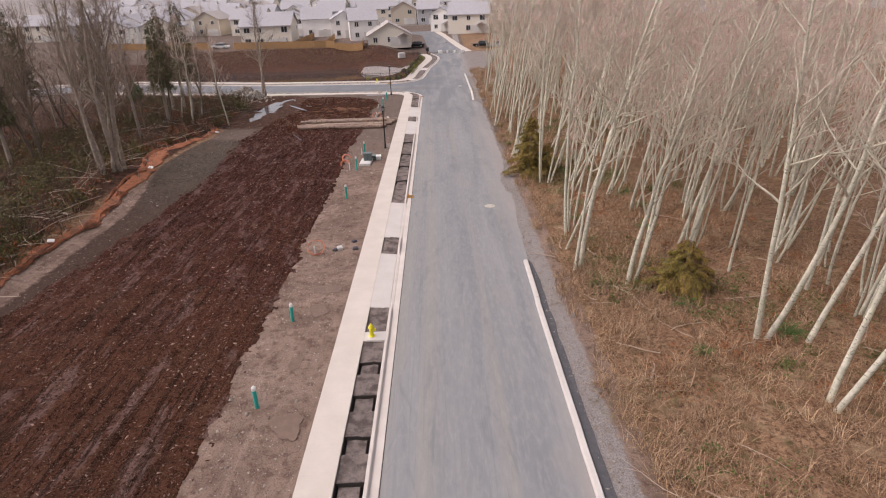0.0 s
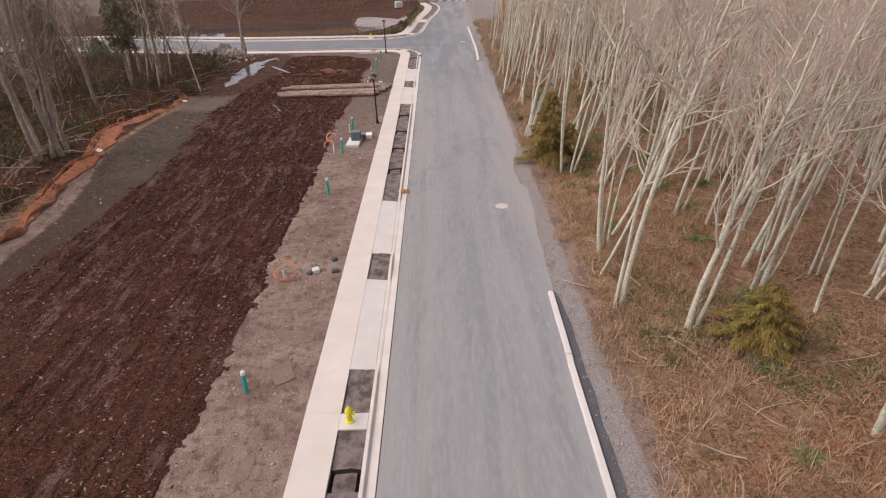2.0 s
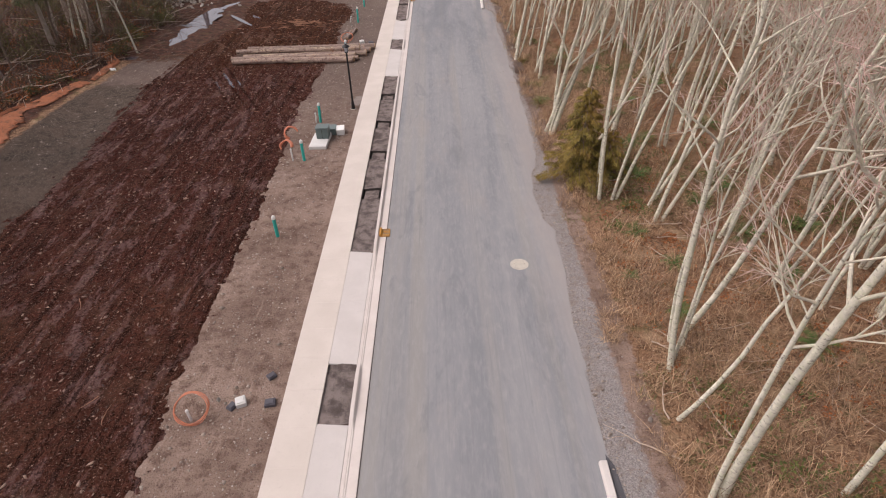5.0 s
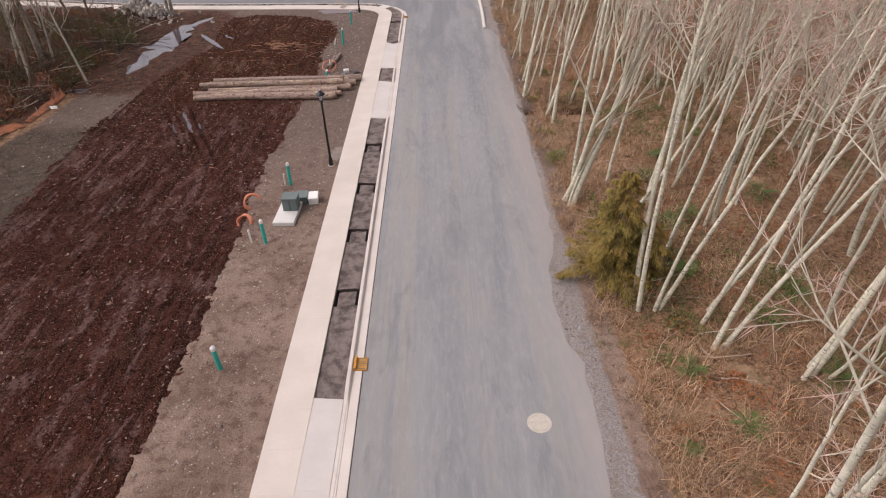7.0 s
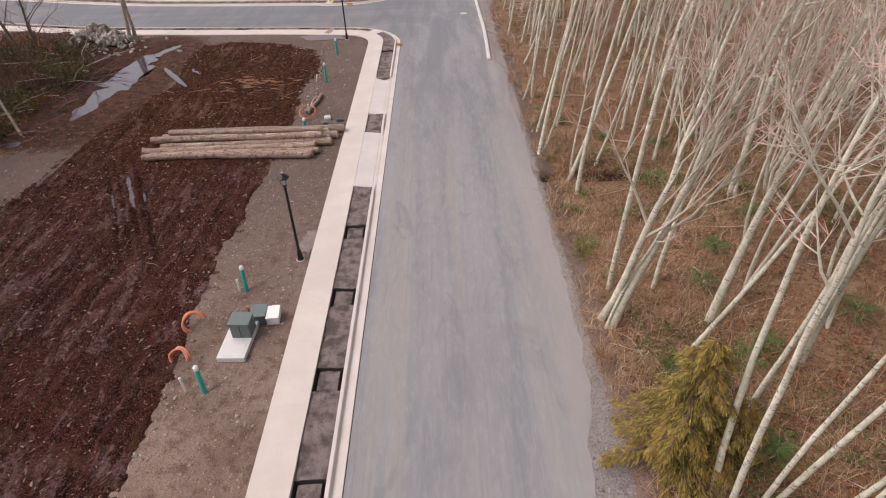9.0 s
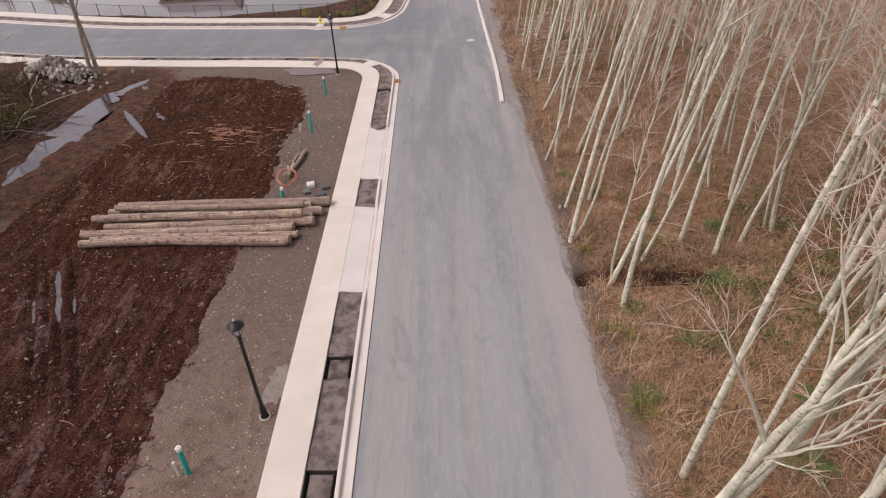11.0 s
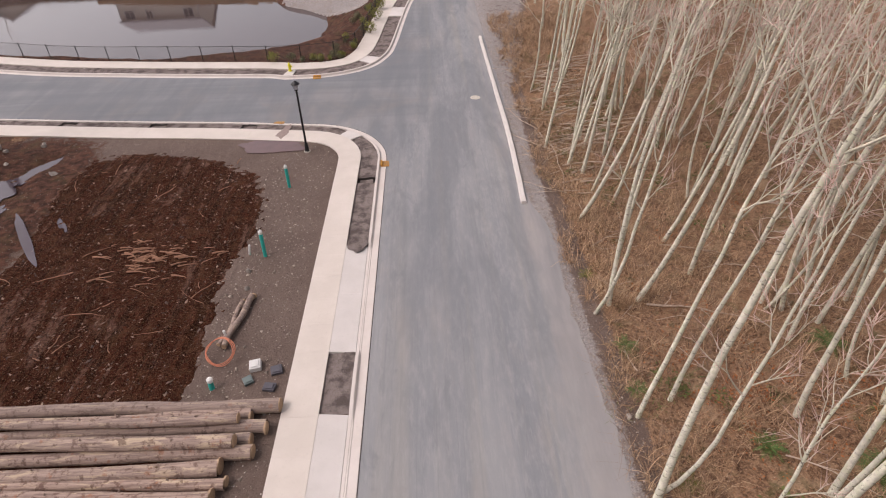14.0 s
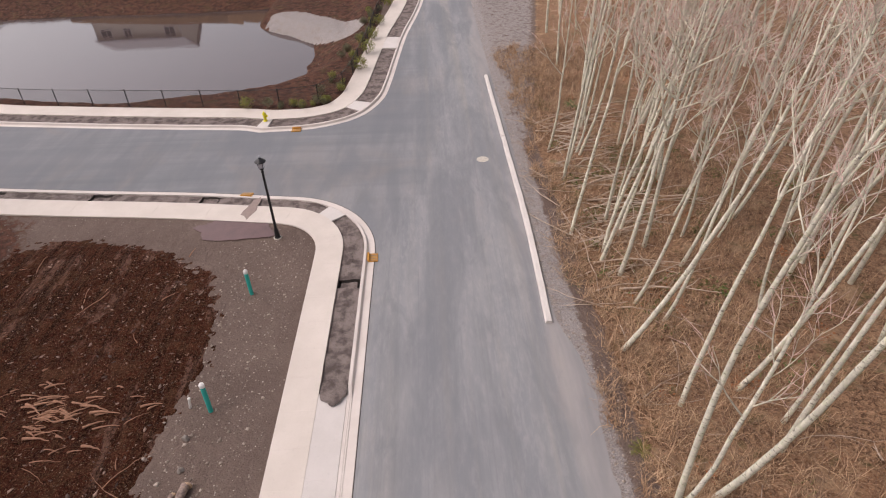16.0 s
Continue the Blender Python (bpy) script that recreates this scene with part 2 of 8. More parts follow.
def asphalt_material():
    k = Mat("asphalt", 0.88)
    lane = k.noise(1.0, 4, 0.55, k.scaled(0.75, 0.05, 1.0), 0.5)
    fleck = k.noise(1.0, 6, 0.75, k.scaled(5.0, 1.1, 1.0), 0.3)
    patch = k.noise(0.16, 6, 0.65, None, 0.6)
    dust = k.noise(0.5, 5, 0.65, k.scaled(1.0, 0.25, 1.0))
    grit = k.noise(95.0, 3, 0.7)
    wide = k.noise(1.0, 3, 0.5, k.scaled(0.85, 0.012, 1.0), 0.2)
    c = k.mix(k.step(lane, 0.2, 0.8), (0.196, 0.203, 0.220), (0.282, 0.281, 0.288))
    c = k.mix(k.math("MULTIPLY", k.step(wide, 0.48, 0.66), 0.6), c, (0.300, 0.280, 0.255))
    c = k.mix(k.math("MULTIPLY", k.step(fleck, 0.42, 0.72), 0.42), c, (0.365, 0.350, 0.345))
    c = k.mix(k.math("MULTIPLY", k.step(patch, 0.54, 0.72), 0.35), c, (0.165, 0.167, 0.180))
    c = k.mix(k.math("MULTIPLY", k.step(dust, 0.52, 0.75), 0.35), c, (0.33, 0.285, 0.25))
    c = k.mix(k.math("MULTIPLY", k.step(grit, 0.45, 0.75), 0.25), c, (0.36, 0.35, 0.34))
    comb = k.noise(1.0, 5, 0.7, k.scaled(9.0, 0.10, 1.0), 0.2)
    c = k.mix(k.math("MULTIPLY", k.step(comb, 0.50, 0.70), 0.35), c, (0.185, 0.190, 0.205))
    blot = k.noise(1.0, 6, 0.7, k.scaled(0.9, 0.22, 1.0), 0.9)
    c = k.mix(k.math("MULTIPLY", k.step(blot, 0.53, 0.68), 0.45), c, (0.172, 0.178, 0.194))
    shoulder = k.math("ADD", k.split(k.pos)[0], k.math("MULTIPLY", k.math("SUBTRACT", dust, 0.5), 3.0))
    c = k.mix(k.math("MULTIPLY", k.step(shoulder, 3.9, 5.4), 0.6), c, (0.335, 0.300, 0.285))
    # newer, bluer surfacing on the cross street, with its own wheel tracks and mud film
    along = k.split(k.pos)
    ahead = k.math("ADD", along[1], k.math("MULTIPLY", k.math("SUBTRACT", patch, 0.5), 14.0))
    side = k.noise(1.0, 5, 0.6, k.scaled(0.06, 0.8, 1.0), 0.5)
    cross = k.mix(k.step(side, 0.3, 0.7), (0.165, 0.174, 0.188), (0.222, 0.224, 0.232))
    mud = k.noise(0.14, 6, 0.65, None, 0.8)
    cross = k.mix(k.math("MULTIPLY", k.step(mud, 0.46, 0.66), 0.55), cross, (0.235, 0.212, 0.200))
    inner = k.math("MULTIPLY", k.step(ahead, 90.0, 97.0), k.step(along[0], 2.5, -3.0))
    c = k.mix(k.math("MULTIPLY", inner, 0.85), c, cross)
    worn = k.math("MULTIPLY", k.step(ahead, 62.0, 84.0), k.step(k.noise(1.0, 4, 0.6, k.scaled(0.5, 0.09, 1.0), 0.6), 0.36, 0.62))
    c = k.mix(k.math("MULTIPLY", worn, 0.6), c, (0.158, 0.166, 0.182))
    k.color(c)
    k.bump(grit, 0.006)
    return k.m


def concrete_material(name, base, warm):
    k = Mat(name, 0.8)
    n1, n2, n3 = k.noise(0.8, 5, 0.6), k.noise(9.0, 5, 0.65), k.noise(80.0, 3, 0.7)
    c = k.mix(k.step(n1, 0.3, 0.75), base, warm)
    c = k.mix(k.math("MULTIPLY", k.step(n2, 0.55, 0.8), 0.25), c, tuple(v * 0.6 for v in base))
    c = k.mix(k.math("MULTIPLY", k.rnd(), 0.07), c, tuple(v * 0.80 for v in base))
    c = k.mix(k.math("MULTIPLY", k.step(n3, 0.5, 0.75), 0.2), c, tuple(v * 0.7 for v in base))
    k.color(c)
    k.bump(k.math("ADD", n3, n2), 0.004)
    return k.m


def bark_material(name, pale, dark, moss, scars=0.8):
    k = Mat(name, 0.9)
    band = k.noise(1.0, 5, 0.72, k.scaled(6.0, 6.0, 13.0))
    blot = k.noise(2.6, 6, 0.7)
    speck = k.noise(26.0, 3, 0.7)
    c = k.mix(k.step(blot, 0.35, 0.62), pale, tuple(v * 0.66 for v in pale))
    c = k.mix(k.math("MULTIPLY", k.step(k.noise(5.0, 5, 0.7), 0.48, 0.60), 0.75), c, moss)
    c = k.mix(k.math("MULTIPLY", k.step(speck, 0.56, 0.70), 0.35), c, dark)
    c = k.mix(k.math("MULTIPLY", k.step(band, 0.555, 0.63), scars), c, dark)
    c = k.mix(k.math("MULTIPLY", k.rnd(), 0.30), c, tuple(v * 0.6 for v in pale))
    k.color(c)
    k.bump(band, 0.02)
    return k.m


def leaf_material(name, a, b, dead=None):
    k = Mat(name, 0.75)
    c = k.mix(k.rnd(True), a, b)
    c = k.mix(k.math("MULTIPLY", k.step(k.noise(0.9, 3), 0.4, 0.7), 0.5), c, dead or a)
    k.color(c)
    return k.m


def wood_material(name, a, b, knots):
    k = Mat(name, 0.85)
    grain = k.noise(1.0, 6, 0.7, k.scaled(0.9, 16.0, 16.0))
    flake = k.noise(4.0, 5, 0.7)
    c = k.mix(k.step(grain, 0.35, 0.65), a, b)
    c = k.mix(k.math("MULTIPLY", k.step(flake, 0.52, 0.64), 0.7), c, knots)
    c = k.mix(k.math("MULTIPLY", k.rnd(), 0.45), c, tuple(v * 0.7 for v in a))
    k.color(c)
    k.bump(grain, 0.015)
    return k.m


def water_material(name, tint, rough=0.03, ior=1.33):
    k = Mat(name, rough)
    k.color(k.mix(k.noise(0.5, 4), tint, tuple(v * 1.6 for v in tint)))
    k.b.inputs["IOR"].default_value = ior
    k.b.inputs["Specular IOR Level"].default_value = 1.0
    k.b.inputs["Specular Tint"].default_value = (0.95, 0.87, 1.0, 1.0)
    k.bump(k.noise(1.3, 3), 0.004)
    return k.m


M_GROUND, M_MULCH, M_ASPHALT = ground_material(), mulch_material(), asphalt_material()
M_WALK = concrete_material("pavement_concrete", (0.56, 0.50, 0.445), (0.62, 0.555, 0.50))
M_APRON = concrete_material("apron_concrete", (0.56, 0.52, 0.49), (0.62, 0.575, 0.545))
M_KERB = concrete_material("kerb_concrete", (0.56, 0.50, 0.46), (0.64, 0.58, 0.54))
M_PRECAST = plain("precast_concrete", (0.62, 0.61, 0.59), 0.8, vary=0.12, bump=0.004)
soil_bed = Mat("planting_soil", 0.95)
damp = soil_bed.mix(soil_bed.step(soil_bed.noise(1.7, 5, 0.6), 0.36, 0.60), (0.098, 0.078, 0.071), (0.225, 0.184, 0.170))
damp = soil_bed.mix(soil_bed.math("MULTIPLY", soil_bed.step(soil_bed.noise(7.0, 5, 0.7), 0.54, 0.70), 0.5), damp, (0.085, 0.068, 0.060))
soil_bed.color(soil_bed.mix(soil_bed.math("MULTIPLY", soil_bed.step(soil_bed.noise(40.0, 4, 0.7), 0.56, 0.7), 0.35), damp, (0.30, 0.25, 0.22)))
soil_bed.bump(soil_bed.math("ADD", soil_bed.noise(9.0, 5, 0.7), soil_bed.math("MULTIPLY", soil_bed.noise(40.0, 4, 0.7), 0.3)), 0.07)
M_BED = soil_bed.m
# near-black colour painted for shade at pit edges and along the gutter
M_SHADE = plain("painted_shade_dark", (0.050, 0.040, 0.036), 0.8, vary=0.4, bump=0.03)
M_BIRCH = bark_material("pale_bark", (0.76, 0.725, 0.60), (0.070, 0.058, 0.045), (0.54, 0.55, 0.39), 0.8)
M_BIRCH_LIMB = bark_material("pale_branch_bark", (0.76, 0.70, 0.575), (0.26, 0.20, 0.16), (0.55, 0.555, 0.40), 0.4)
M_TWIG = plain("reddish_twig", (0.62, 0.44, 0.385), 0.9, vary=0.35)
M_MAPLE = bark_material("grey_bark", (0.52, 0.43, 0.375), (0.13, 0.095, 0.078), (0.28, 0.25, 0.14), 0.6)
M_BROWN_BARK = bark_material("brown_bark", (0.27, 0.20, 0.165), (0.075, 0.052, 0.042), (0.17, 0.15, 0.075), 0.6)
M_MAPLE_TWIG = plain("brown_twig", (0.24, 0.165, 0.13), 0.9, vary=0.4)
M_CEDAR = leaf_material("cedar_spray", (0.37, 0.275, 0.055), (0.115, 0.100, 0.024), (0.36, 0.20, 0.050))
M_DARK_NEEDLE = leaf_material("fir_needles", (0.060, 0.066, 0.026), (0.125, 0.112, 0.045), (0.15, 0.105, 0.050))
M_FERN = leaf_material("fern_green", (0.055, 0.115, 0.022), (0.10, 0.155, 0.035))
M_STRAW = leaf_material("dry_straw", (0.64, 0.445, 0.275), (0.12, 0.058, 0.032), (0.42, 0.245, 0.138))
M_BRAMBLE = leaf_material("bramble_canes", (0.38, 0.245, 0.165), (0.085, 0.046, 0.032), (0.17, 0.105, 0.05))
M_GRASS = leaf_material("grass_blades", (0.10, 0.13, 0.035), (0.19, 0.17, 0.060))
M_STICK = plain("bleached_stick", (0.50, 0.40, 0.32), 0.9, vary=0.4)
bark_log = Mat("felled_log_bark", 0.88)
lg = bark_log.noise(1.0, 6, 0.7, bark_log.scaled(0.9, 16.0, 16.0))
tint = bark_log.mix(bark_log.step(lg, 0.32, 0.66), (0.215, 0.150, 0.125), (0.46, 0.345, 0.285))
tint = bark_log.mix(bark_log.math("MULTIPLY", bark_log.step(bark_log.noise(1.0, 5, 0.65, bark_log.scaled(0.8, 5.0, 5.0), 0.6), 0.54, 0.63), 0.8), tint, (0.60, 0.47, 0.33))
tint = bark_log.mix(bark_log.math("MULTIPLY", bark_log.step(bark_log.noise(4.0, 5, 0.7), 0.52, 0.62), 0.75), tint, (0.115, 0.062, 0.046))
tint = bark_log.mix(bark_log.math("MULTIPLY", bark_log.step(bark_log.noise(2.2, 4, 0.7), 0.60, 0.68), 0.6), tint, (0.33, 0.135, 0.065))
bark_log.color(bark_log.mix(bark_log.math("MULTIPLY", bark_log.rnd(), 0.5), tint, (0.20, 0.165, 0.150)))
bark_log.bump(lg, 0.025)
M_LOG = bark_log.m
M_LOG_END = plain("cut_log_end", (0.42, 0.29, 0.19), 0.85, vary=0.3, bump=0.01)
M_TEAL = plain("teal_pipe", (0.02, 0.42, 0.36), 0.45, vary=0.10)
M_WHITE = plain("white_plastic", (0.78, 0.77, 0.74), 0.5, vary=0.08)
M_YELLOW = plain("yellow_paint", (0.76, 0.68, 0.02), 0.45, vary=0.12)
M_ORANGE = plain("orange_plastic", (0.58, 0.20, 0.11), 0.6, vary=0.22)
netting = Mat("orange_silt_fabric", 0.9)
cloth = netting.mix(netting.noise(3.0, 5, 0.7), (0.24, 0.090, 0.050), (0.50, 0.190, 0.095))
cloth = netting.mix(netting.step(netting.noise(1.3, 6, 0.75), 0.47, 0.62), cloth, (0.165, 0.080, 0.050))
netting.color(netting.mix(netting.math("MULTIPLY", netting.step(netting.noise(24.0, 3, 0.7), 0.5, 0.7), 0.6), cloth, (0.12, 0.060, 0.042)))
netting.bump(netting.noise(14.0, 5, 0.7), 0.04)
M_FABRIC = netting.m
M_INLET = plain("ochre_inlet_cover", (0.50, 0.25, 0.06), 0.85, vary=0.3)
M_BLACK = plain("black_metal", (0.018, 0.018, 0.020), 0.45, 0.3, vary=0.3)
M_GLASS_DIM = plain("frosted_lantern_glass", (0.50, 0.50, 0.55), 0.2, vary=0.1)
M_IRON = plain("cast_iron", (0.22, 0.20, 0.17), 0.6, 0.5, vary=0.3, bump=0.006)
M_RING = plain("pale_grout", (0.50, 0.46, 0.40), 0.9, vary=0.25, bump=0.01)
M_GREENBOX = plain("grey_green_steel", (0.115, 0.150, 0.145), 0.5, 0.1, vary=0.15)
stone = Mat("grey_rock", 0.9)
tone = stone.mix(stone.rnd(), (0.22, 0.195, 0.175), (0.62, 0.555, 0.49))
tone = stone.mix(stone.math("MULTIPLY", stone.step(stone.noise(5.0, 5, 0.7), 0.45, 0.7), 0.5), tone, (0.20, 0.165, 0.135))
stone.color(tone)
stone.bump(stone.noise(12.0, 5, 0.7), 0.03)
M_ROCK = stone.m
M_DARKBLOCK = plain("dark_plastic_lid", (0.075, 0.070, 0.085), 0.7, vary=0.25)
M_WATER = water_material("pond_water", (0.050, 0.036, 0.034))
M_PUDDLE = water_material("muddy_puddle", (0.045, 0.034, 0.042), 0.10, 1.24)
M_SILT = plain("wet_silt", (0.165, 0.103, 0.074), 0.6, vary=0.4, scale=3.0)
M_CEDARFENCE = wood_material("cedar_fence_board", (0.42, 0.25, 0.12), (0.52, 0.33, 0.17), (0.30, 0.17, 0.08))
M_SIDING = [plain("siding_" + n, c, 0.75, vary=0.06, bump=0.01) for n, c in (("white", (0.92, 0.90, 0.88)), ("cream", (0.86, 0.80, 0.70)), ("grey", (0.50, 0.50, 0.52)), ("tan", (0.62, 0.54, 0.44)))]
M_ROOF = [plain("shingle_" + n, c, 0.9, vary=0.2, scale=1.5, bump=0.02) for n, c in (("grey", (0.45, 0.435, 0.46)), ("brown", (0.48, 0.43, 0.41)))]
M_TRIM = plain("white_trim", (0.80, 0.78, 0.75), 0.5, vary=0.05)
M_PANE = plain("dark_window_pane", (0.055, 0.060, 0.068), 0.08, vary=0.2)
M_GARAGE = plain("garage_door_white", (0.74, 0.72, 0.69), 0.5, vary=0.06)
M_CAR = [plain("car_paint_" + n, c, 0.25, 0.2, vary=0.05) for n, c in (("black", (0.015, 0.015, 0.018)), ("silver", (0.45, 0.46, 0.48)), ("white", (0.75, 0.75, 0.75)))]
M_RUBBER = plain("black_rubber", (0.02, 0.02, 0.02), 0.8)
M_PAINT = plain("white_road_paint", (0.75, 0.74, 0.72), 0.7, vary=0.15)


# ---- building helpers ----
RNG = np.random.default_rng(11)


def smooth01(a):
    a = np.clip(a, 0, 1)
    return a * a * (3 - 2 * a)


def mesh_of(name, verts, faces, mats, smooth=False, index=None):
    me = bpy.data.meshes.new(name)
    me.from_pydata([tuple(v) for v in verts], [], [tuple(int(i) for i in f) for f in faces])
    for m in mats if isinstance(mats, (list, tuple)) else [mats]:
        me.materials.append(m)
    if index is not None:
        me.polygons.foreach_set("material_index", np.asarray(index, dtype=np.int32))
    if smooth:
        me.polygons.foreach_set("use_smooth", np.ones(len(me.polygons), dtype=bool))
    me.update()
    return me


def quads(name, v, n, mat, smooth=False):
    """Fast mesh of equal blocks: v is (count, k, 3), n the faces of one block."""
    count, k, _ = v.shape
    f = np.asarray(n)
    faces = (f[None] + (np.arange(count) * k)[:, None, None]).reshape(-1, f.shape[1])
    me = bpy.data.meshes.new(name)
    me.vertices.add(count * k)
    me.vertices.foreach_set("co", v.reshape(-1).astype(np.float32))
    me.loops.add(faces.size)
    me.loops.foreach_set("vertex_index", faces.reshape(-1).astype(np.int32))
    me.polygons.add(len(faces))
    me.polygons.foreach_set("loop_start", (np.arange(len(faces)) * f.shape[1]).astype(np.int32))
    me.materials.append(mat)
    if smooth:
        me.polygons.foreach_set("use_smooth", np.ones(len(faces), dtype=bool))
    me.update(calc_edges=True)
    me.validate()
    return me


def part(name, data, mat, parent=None, label="", at=None):
    """Links a bmesh or a mesh as one object under a thing."""
    if isinstance(data, bmesh.types.BMesh):
        me = bpy.data.meshes.new(name)
        data.to_mesh(me)
        data.free()
        me.materials.append(mat)
    else:
        me = data
    ob = new(name, me)
    ob.parent = parent
    if at is not None:
        ob.matrix_basis = at
    return tagged(ob, label)


def thing(name, label, category, at=None, group="", kind=""):
    ob = new(name)
    ob.empty_display_size = 0.2
    if at is not None:
        ob.matrix_basis = at
    return tagged(ob, label, category, group, kind)


def box(bm, cx, cy, cz, sx, sy, sz, bevel=0.0, rz=0.0):
    m = pose(cx, cy, cz, 0, 0, rz) @ Matrix.Diagonal((sx, sy, sz, 1))
    made = bmesh.ops.create_cube(bm, size=1, matrix=m)["verts"]
    if bevel:
        edges = list({e for v in made for e in v.link_edges})
        bmesh.ops.bevel(bm, geom=edges, offset=bevel, segments=2, affect="EDGES", profile=0.6)
    return bm


def rod(bm, r0, r1, z0, z1, x=0, y=0, seg=12, m=None):
    made = bmesh.ops.create_cone(bm, cap_ends=True, segments=seg, radius1=r0, radius2=r1, depth=z1 - z0, matrix=(m or Matrix()) @ Matrix.Translation((x, y, (z0 + z1) / 2)))
    return made["verts"]


def turned(bm, prof, seg=16, x=0, y=0):
    """A lathe-turned form from (radius, height) pairs."""
    rings = []
    for r, z in prof:
        rings.append([bm.verts.new((x + r * math.cos(2 * math.pi * i / seg), y + r * math.sin(2 * math.pi * i / seg), z)) for i in range(seg)])
    for a, b in zip(rings, rings[1:]):
        for i in range(seg):
            bm.faces.new((a[i], a[(i + 1) % seg], b[(i + 1) % seg], b[i]))
    bm.faces.new(list(reversed(rings[0])))
    bm.faces.new(rings[-1])
    return bm


def twig_arrays(paths):
    """Twigs as three-sided spikes."""
    p = np.array(paths, float)
    a, b = p[:, 0, :3], p[:, 1, :3]
    d = b - a
    d /= np.linalg.norm(d, axis=1)[:, None]
    u = np.cross(d, np.array([[0.31, 0.52, 0.80]]))
    u /= np.linalg.norm(u, axis=1)[:, None]
    w = np.cross(d, u)
    r = p[:, 0, 3:4]
    v = np.stack([a + u * r, a - u * r * 0.5 + w * r * 0.87, a - u * r * 0.5 - w * r * 0.87, b], 1).reshape(-1, 3)
    f = (np.arange(len(p)) * 4)[:, None, None] + np.array([(0, 1, 3), (1, 2, 3), (2, 0, 3)])[None]
    return v, [tuple(q) for q in f.reshape(-1, 3)]


def tube_arrays(paths, sides):
    """Tapered tubes: each path is a list of (x, y, z, radius)."""
    verts, faces = [], []
    for p in paths:
        p = np.asarray(p, float)
        base = len(verts)
        d = np.gradient(p[:, :3], axis=0)
        d /= np.linalg.norm(d, axis=1)[:, None] + 1e-9
        up = np.where(np.abs(d[:, 2:3]) > 0.9, np.array([[1.0, 0, 0]]), np.array([[0, 0, 1.0]]))
        u = np.cross(d, up)
        u /= np.linalg.norm(u, axis=1)[:, None] + 1e-9
        w = np.cross(d, u)
        for k in range(sides):
            a = 2 * math.pi * k / sides
            ring = p[:, :3] + (u * math.cos(a) + w * math.sin(a)) * p[:, 3:4]
            verts.append(ring)
        n = len(p)
        block = np.stack(verts[-sides:], 1).reshape(-1, 3)
        del verts[-sides:]
        start = sum(len(v) for v in verts)
        verts.append(block)
        for i in range(n - 1):
            for k in range(sides):
                a, b = start + i * sides + k, start + i * sides + (k + 1) % sides
                faces.append((a, b, b + sides, a + sides))
    return np.concatenate(verts), faces


# ---- plan ----
def left_kerb_path(step=0.75):
    """Gutter edge of the near kerb: along the street, round the corner, along the cross street."""
    pts = [(-2.55, y) for y in np.arange(-14, 88.75, step)]
    cx, cy, r = -8.05, 88.75, 5.5
    pts += [(cx + r * math.cos(a), cy + r * math.sin(a)) for a in np.linspace(0, radians(85), 14)]
    bend = curve_through([pts[-1], (-9.0, 94.45), (-13.2, 95.1), (-19.7, 95.85), (-26.4, 96.75), (-33.4, 97.9), (-43, 100.5), (-54, 103.9), (-63, 105.8), (-70, 105.2), (-76, 101.5), (-82, 94)], step)
    pts += [tuple(q) for q in bend[1:]]
    return np.array(pts)


def normals(p):
    d = np.gradient(p, axis=0)
    d /= np.linalg.norm(d, axis=1)[:, None]
    return np.stack([-d[:, 1], d[:, 0]], 1)


def curve_through(points, step=0.75):
    p = np.array(points, float)
    out = []
    q = np.vstack([2 * p[0] - p[1], p, 2 * p[-1] - p[-2]])
    for i in range(1, len(q) - 2):
        n = max(2, int(np.linalg.norm(q[i + 1] - q[i]) / step))
        for t in np.linspace(0, 1, n, endpoint=False):
            a, b, c, d = q[i - 1], q[i], q[i + 1], q[i + 2]
            out.append(0.5 * (2 * b + (c - a) * t + (2 * a - 5 * b + 4 * c - d) * t * t + (3 * b - a - 3 * c + d) * t ** 3))
    out.append(p[-1])
    return np.array(out)


NEAR = left_kerb_path()
NEAR_N = normals(NEAR)
tail = (NEAR - NEAR_N * 8.05)[NEAR[:, 0] < -12.5][::-1]
FAR = np.vstack([tail, curve_through([(-11.0, 102.62), (-7.4, 102.9), (-4.6, 104.4), (-3.1, 107.2), (-2.55, 110.5), (-2.0, 117), (-1.4, 123.3), (-0.4, 130), (0.3, 137), (0.2, 142.5), (-0.8, 147.5), (-1.6, 151)])])
FAR_N = normals(FAR)
RIGHT_EDGE = [(4.95, -14), (4.95, 29), (5.0, 31.7), (5.1, 35.7), (5.35, 39), (5.3, 41.6), (4.9, 44), (5.05, 47), (5.6, 50), (5.75, 57), (5.85, 62), (5.7, 65), (5.85, 69), (5.65, 73), (5.6, 77), (5.8, 80), (5.55, 82), (5.15, 83.6), (5.1, 90), (5.35, 98.5), (5.25, 111), (5.3, 130), (5.6, 146)]
edge = curve_through(RIGHT_EDGE, 0.35)
wob = np.array([noise.noise(Vector((y * 0.9, 3.1, 0))) * 0.16 + noise.noise(Vector((y * 3.1, 7.7, 0))) * 0.08 for x, y in edge])
edge[:, 0] += wob * ((edge[:, 1] > 29.3) & (edge[:, 1] < 83.4))
ROAD = np.vstack([NEAR, FAR, [(-1.6, 151.5), (6.6, 151.5)], edge[::-1]])


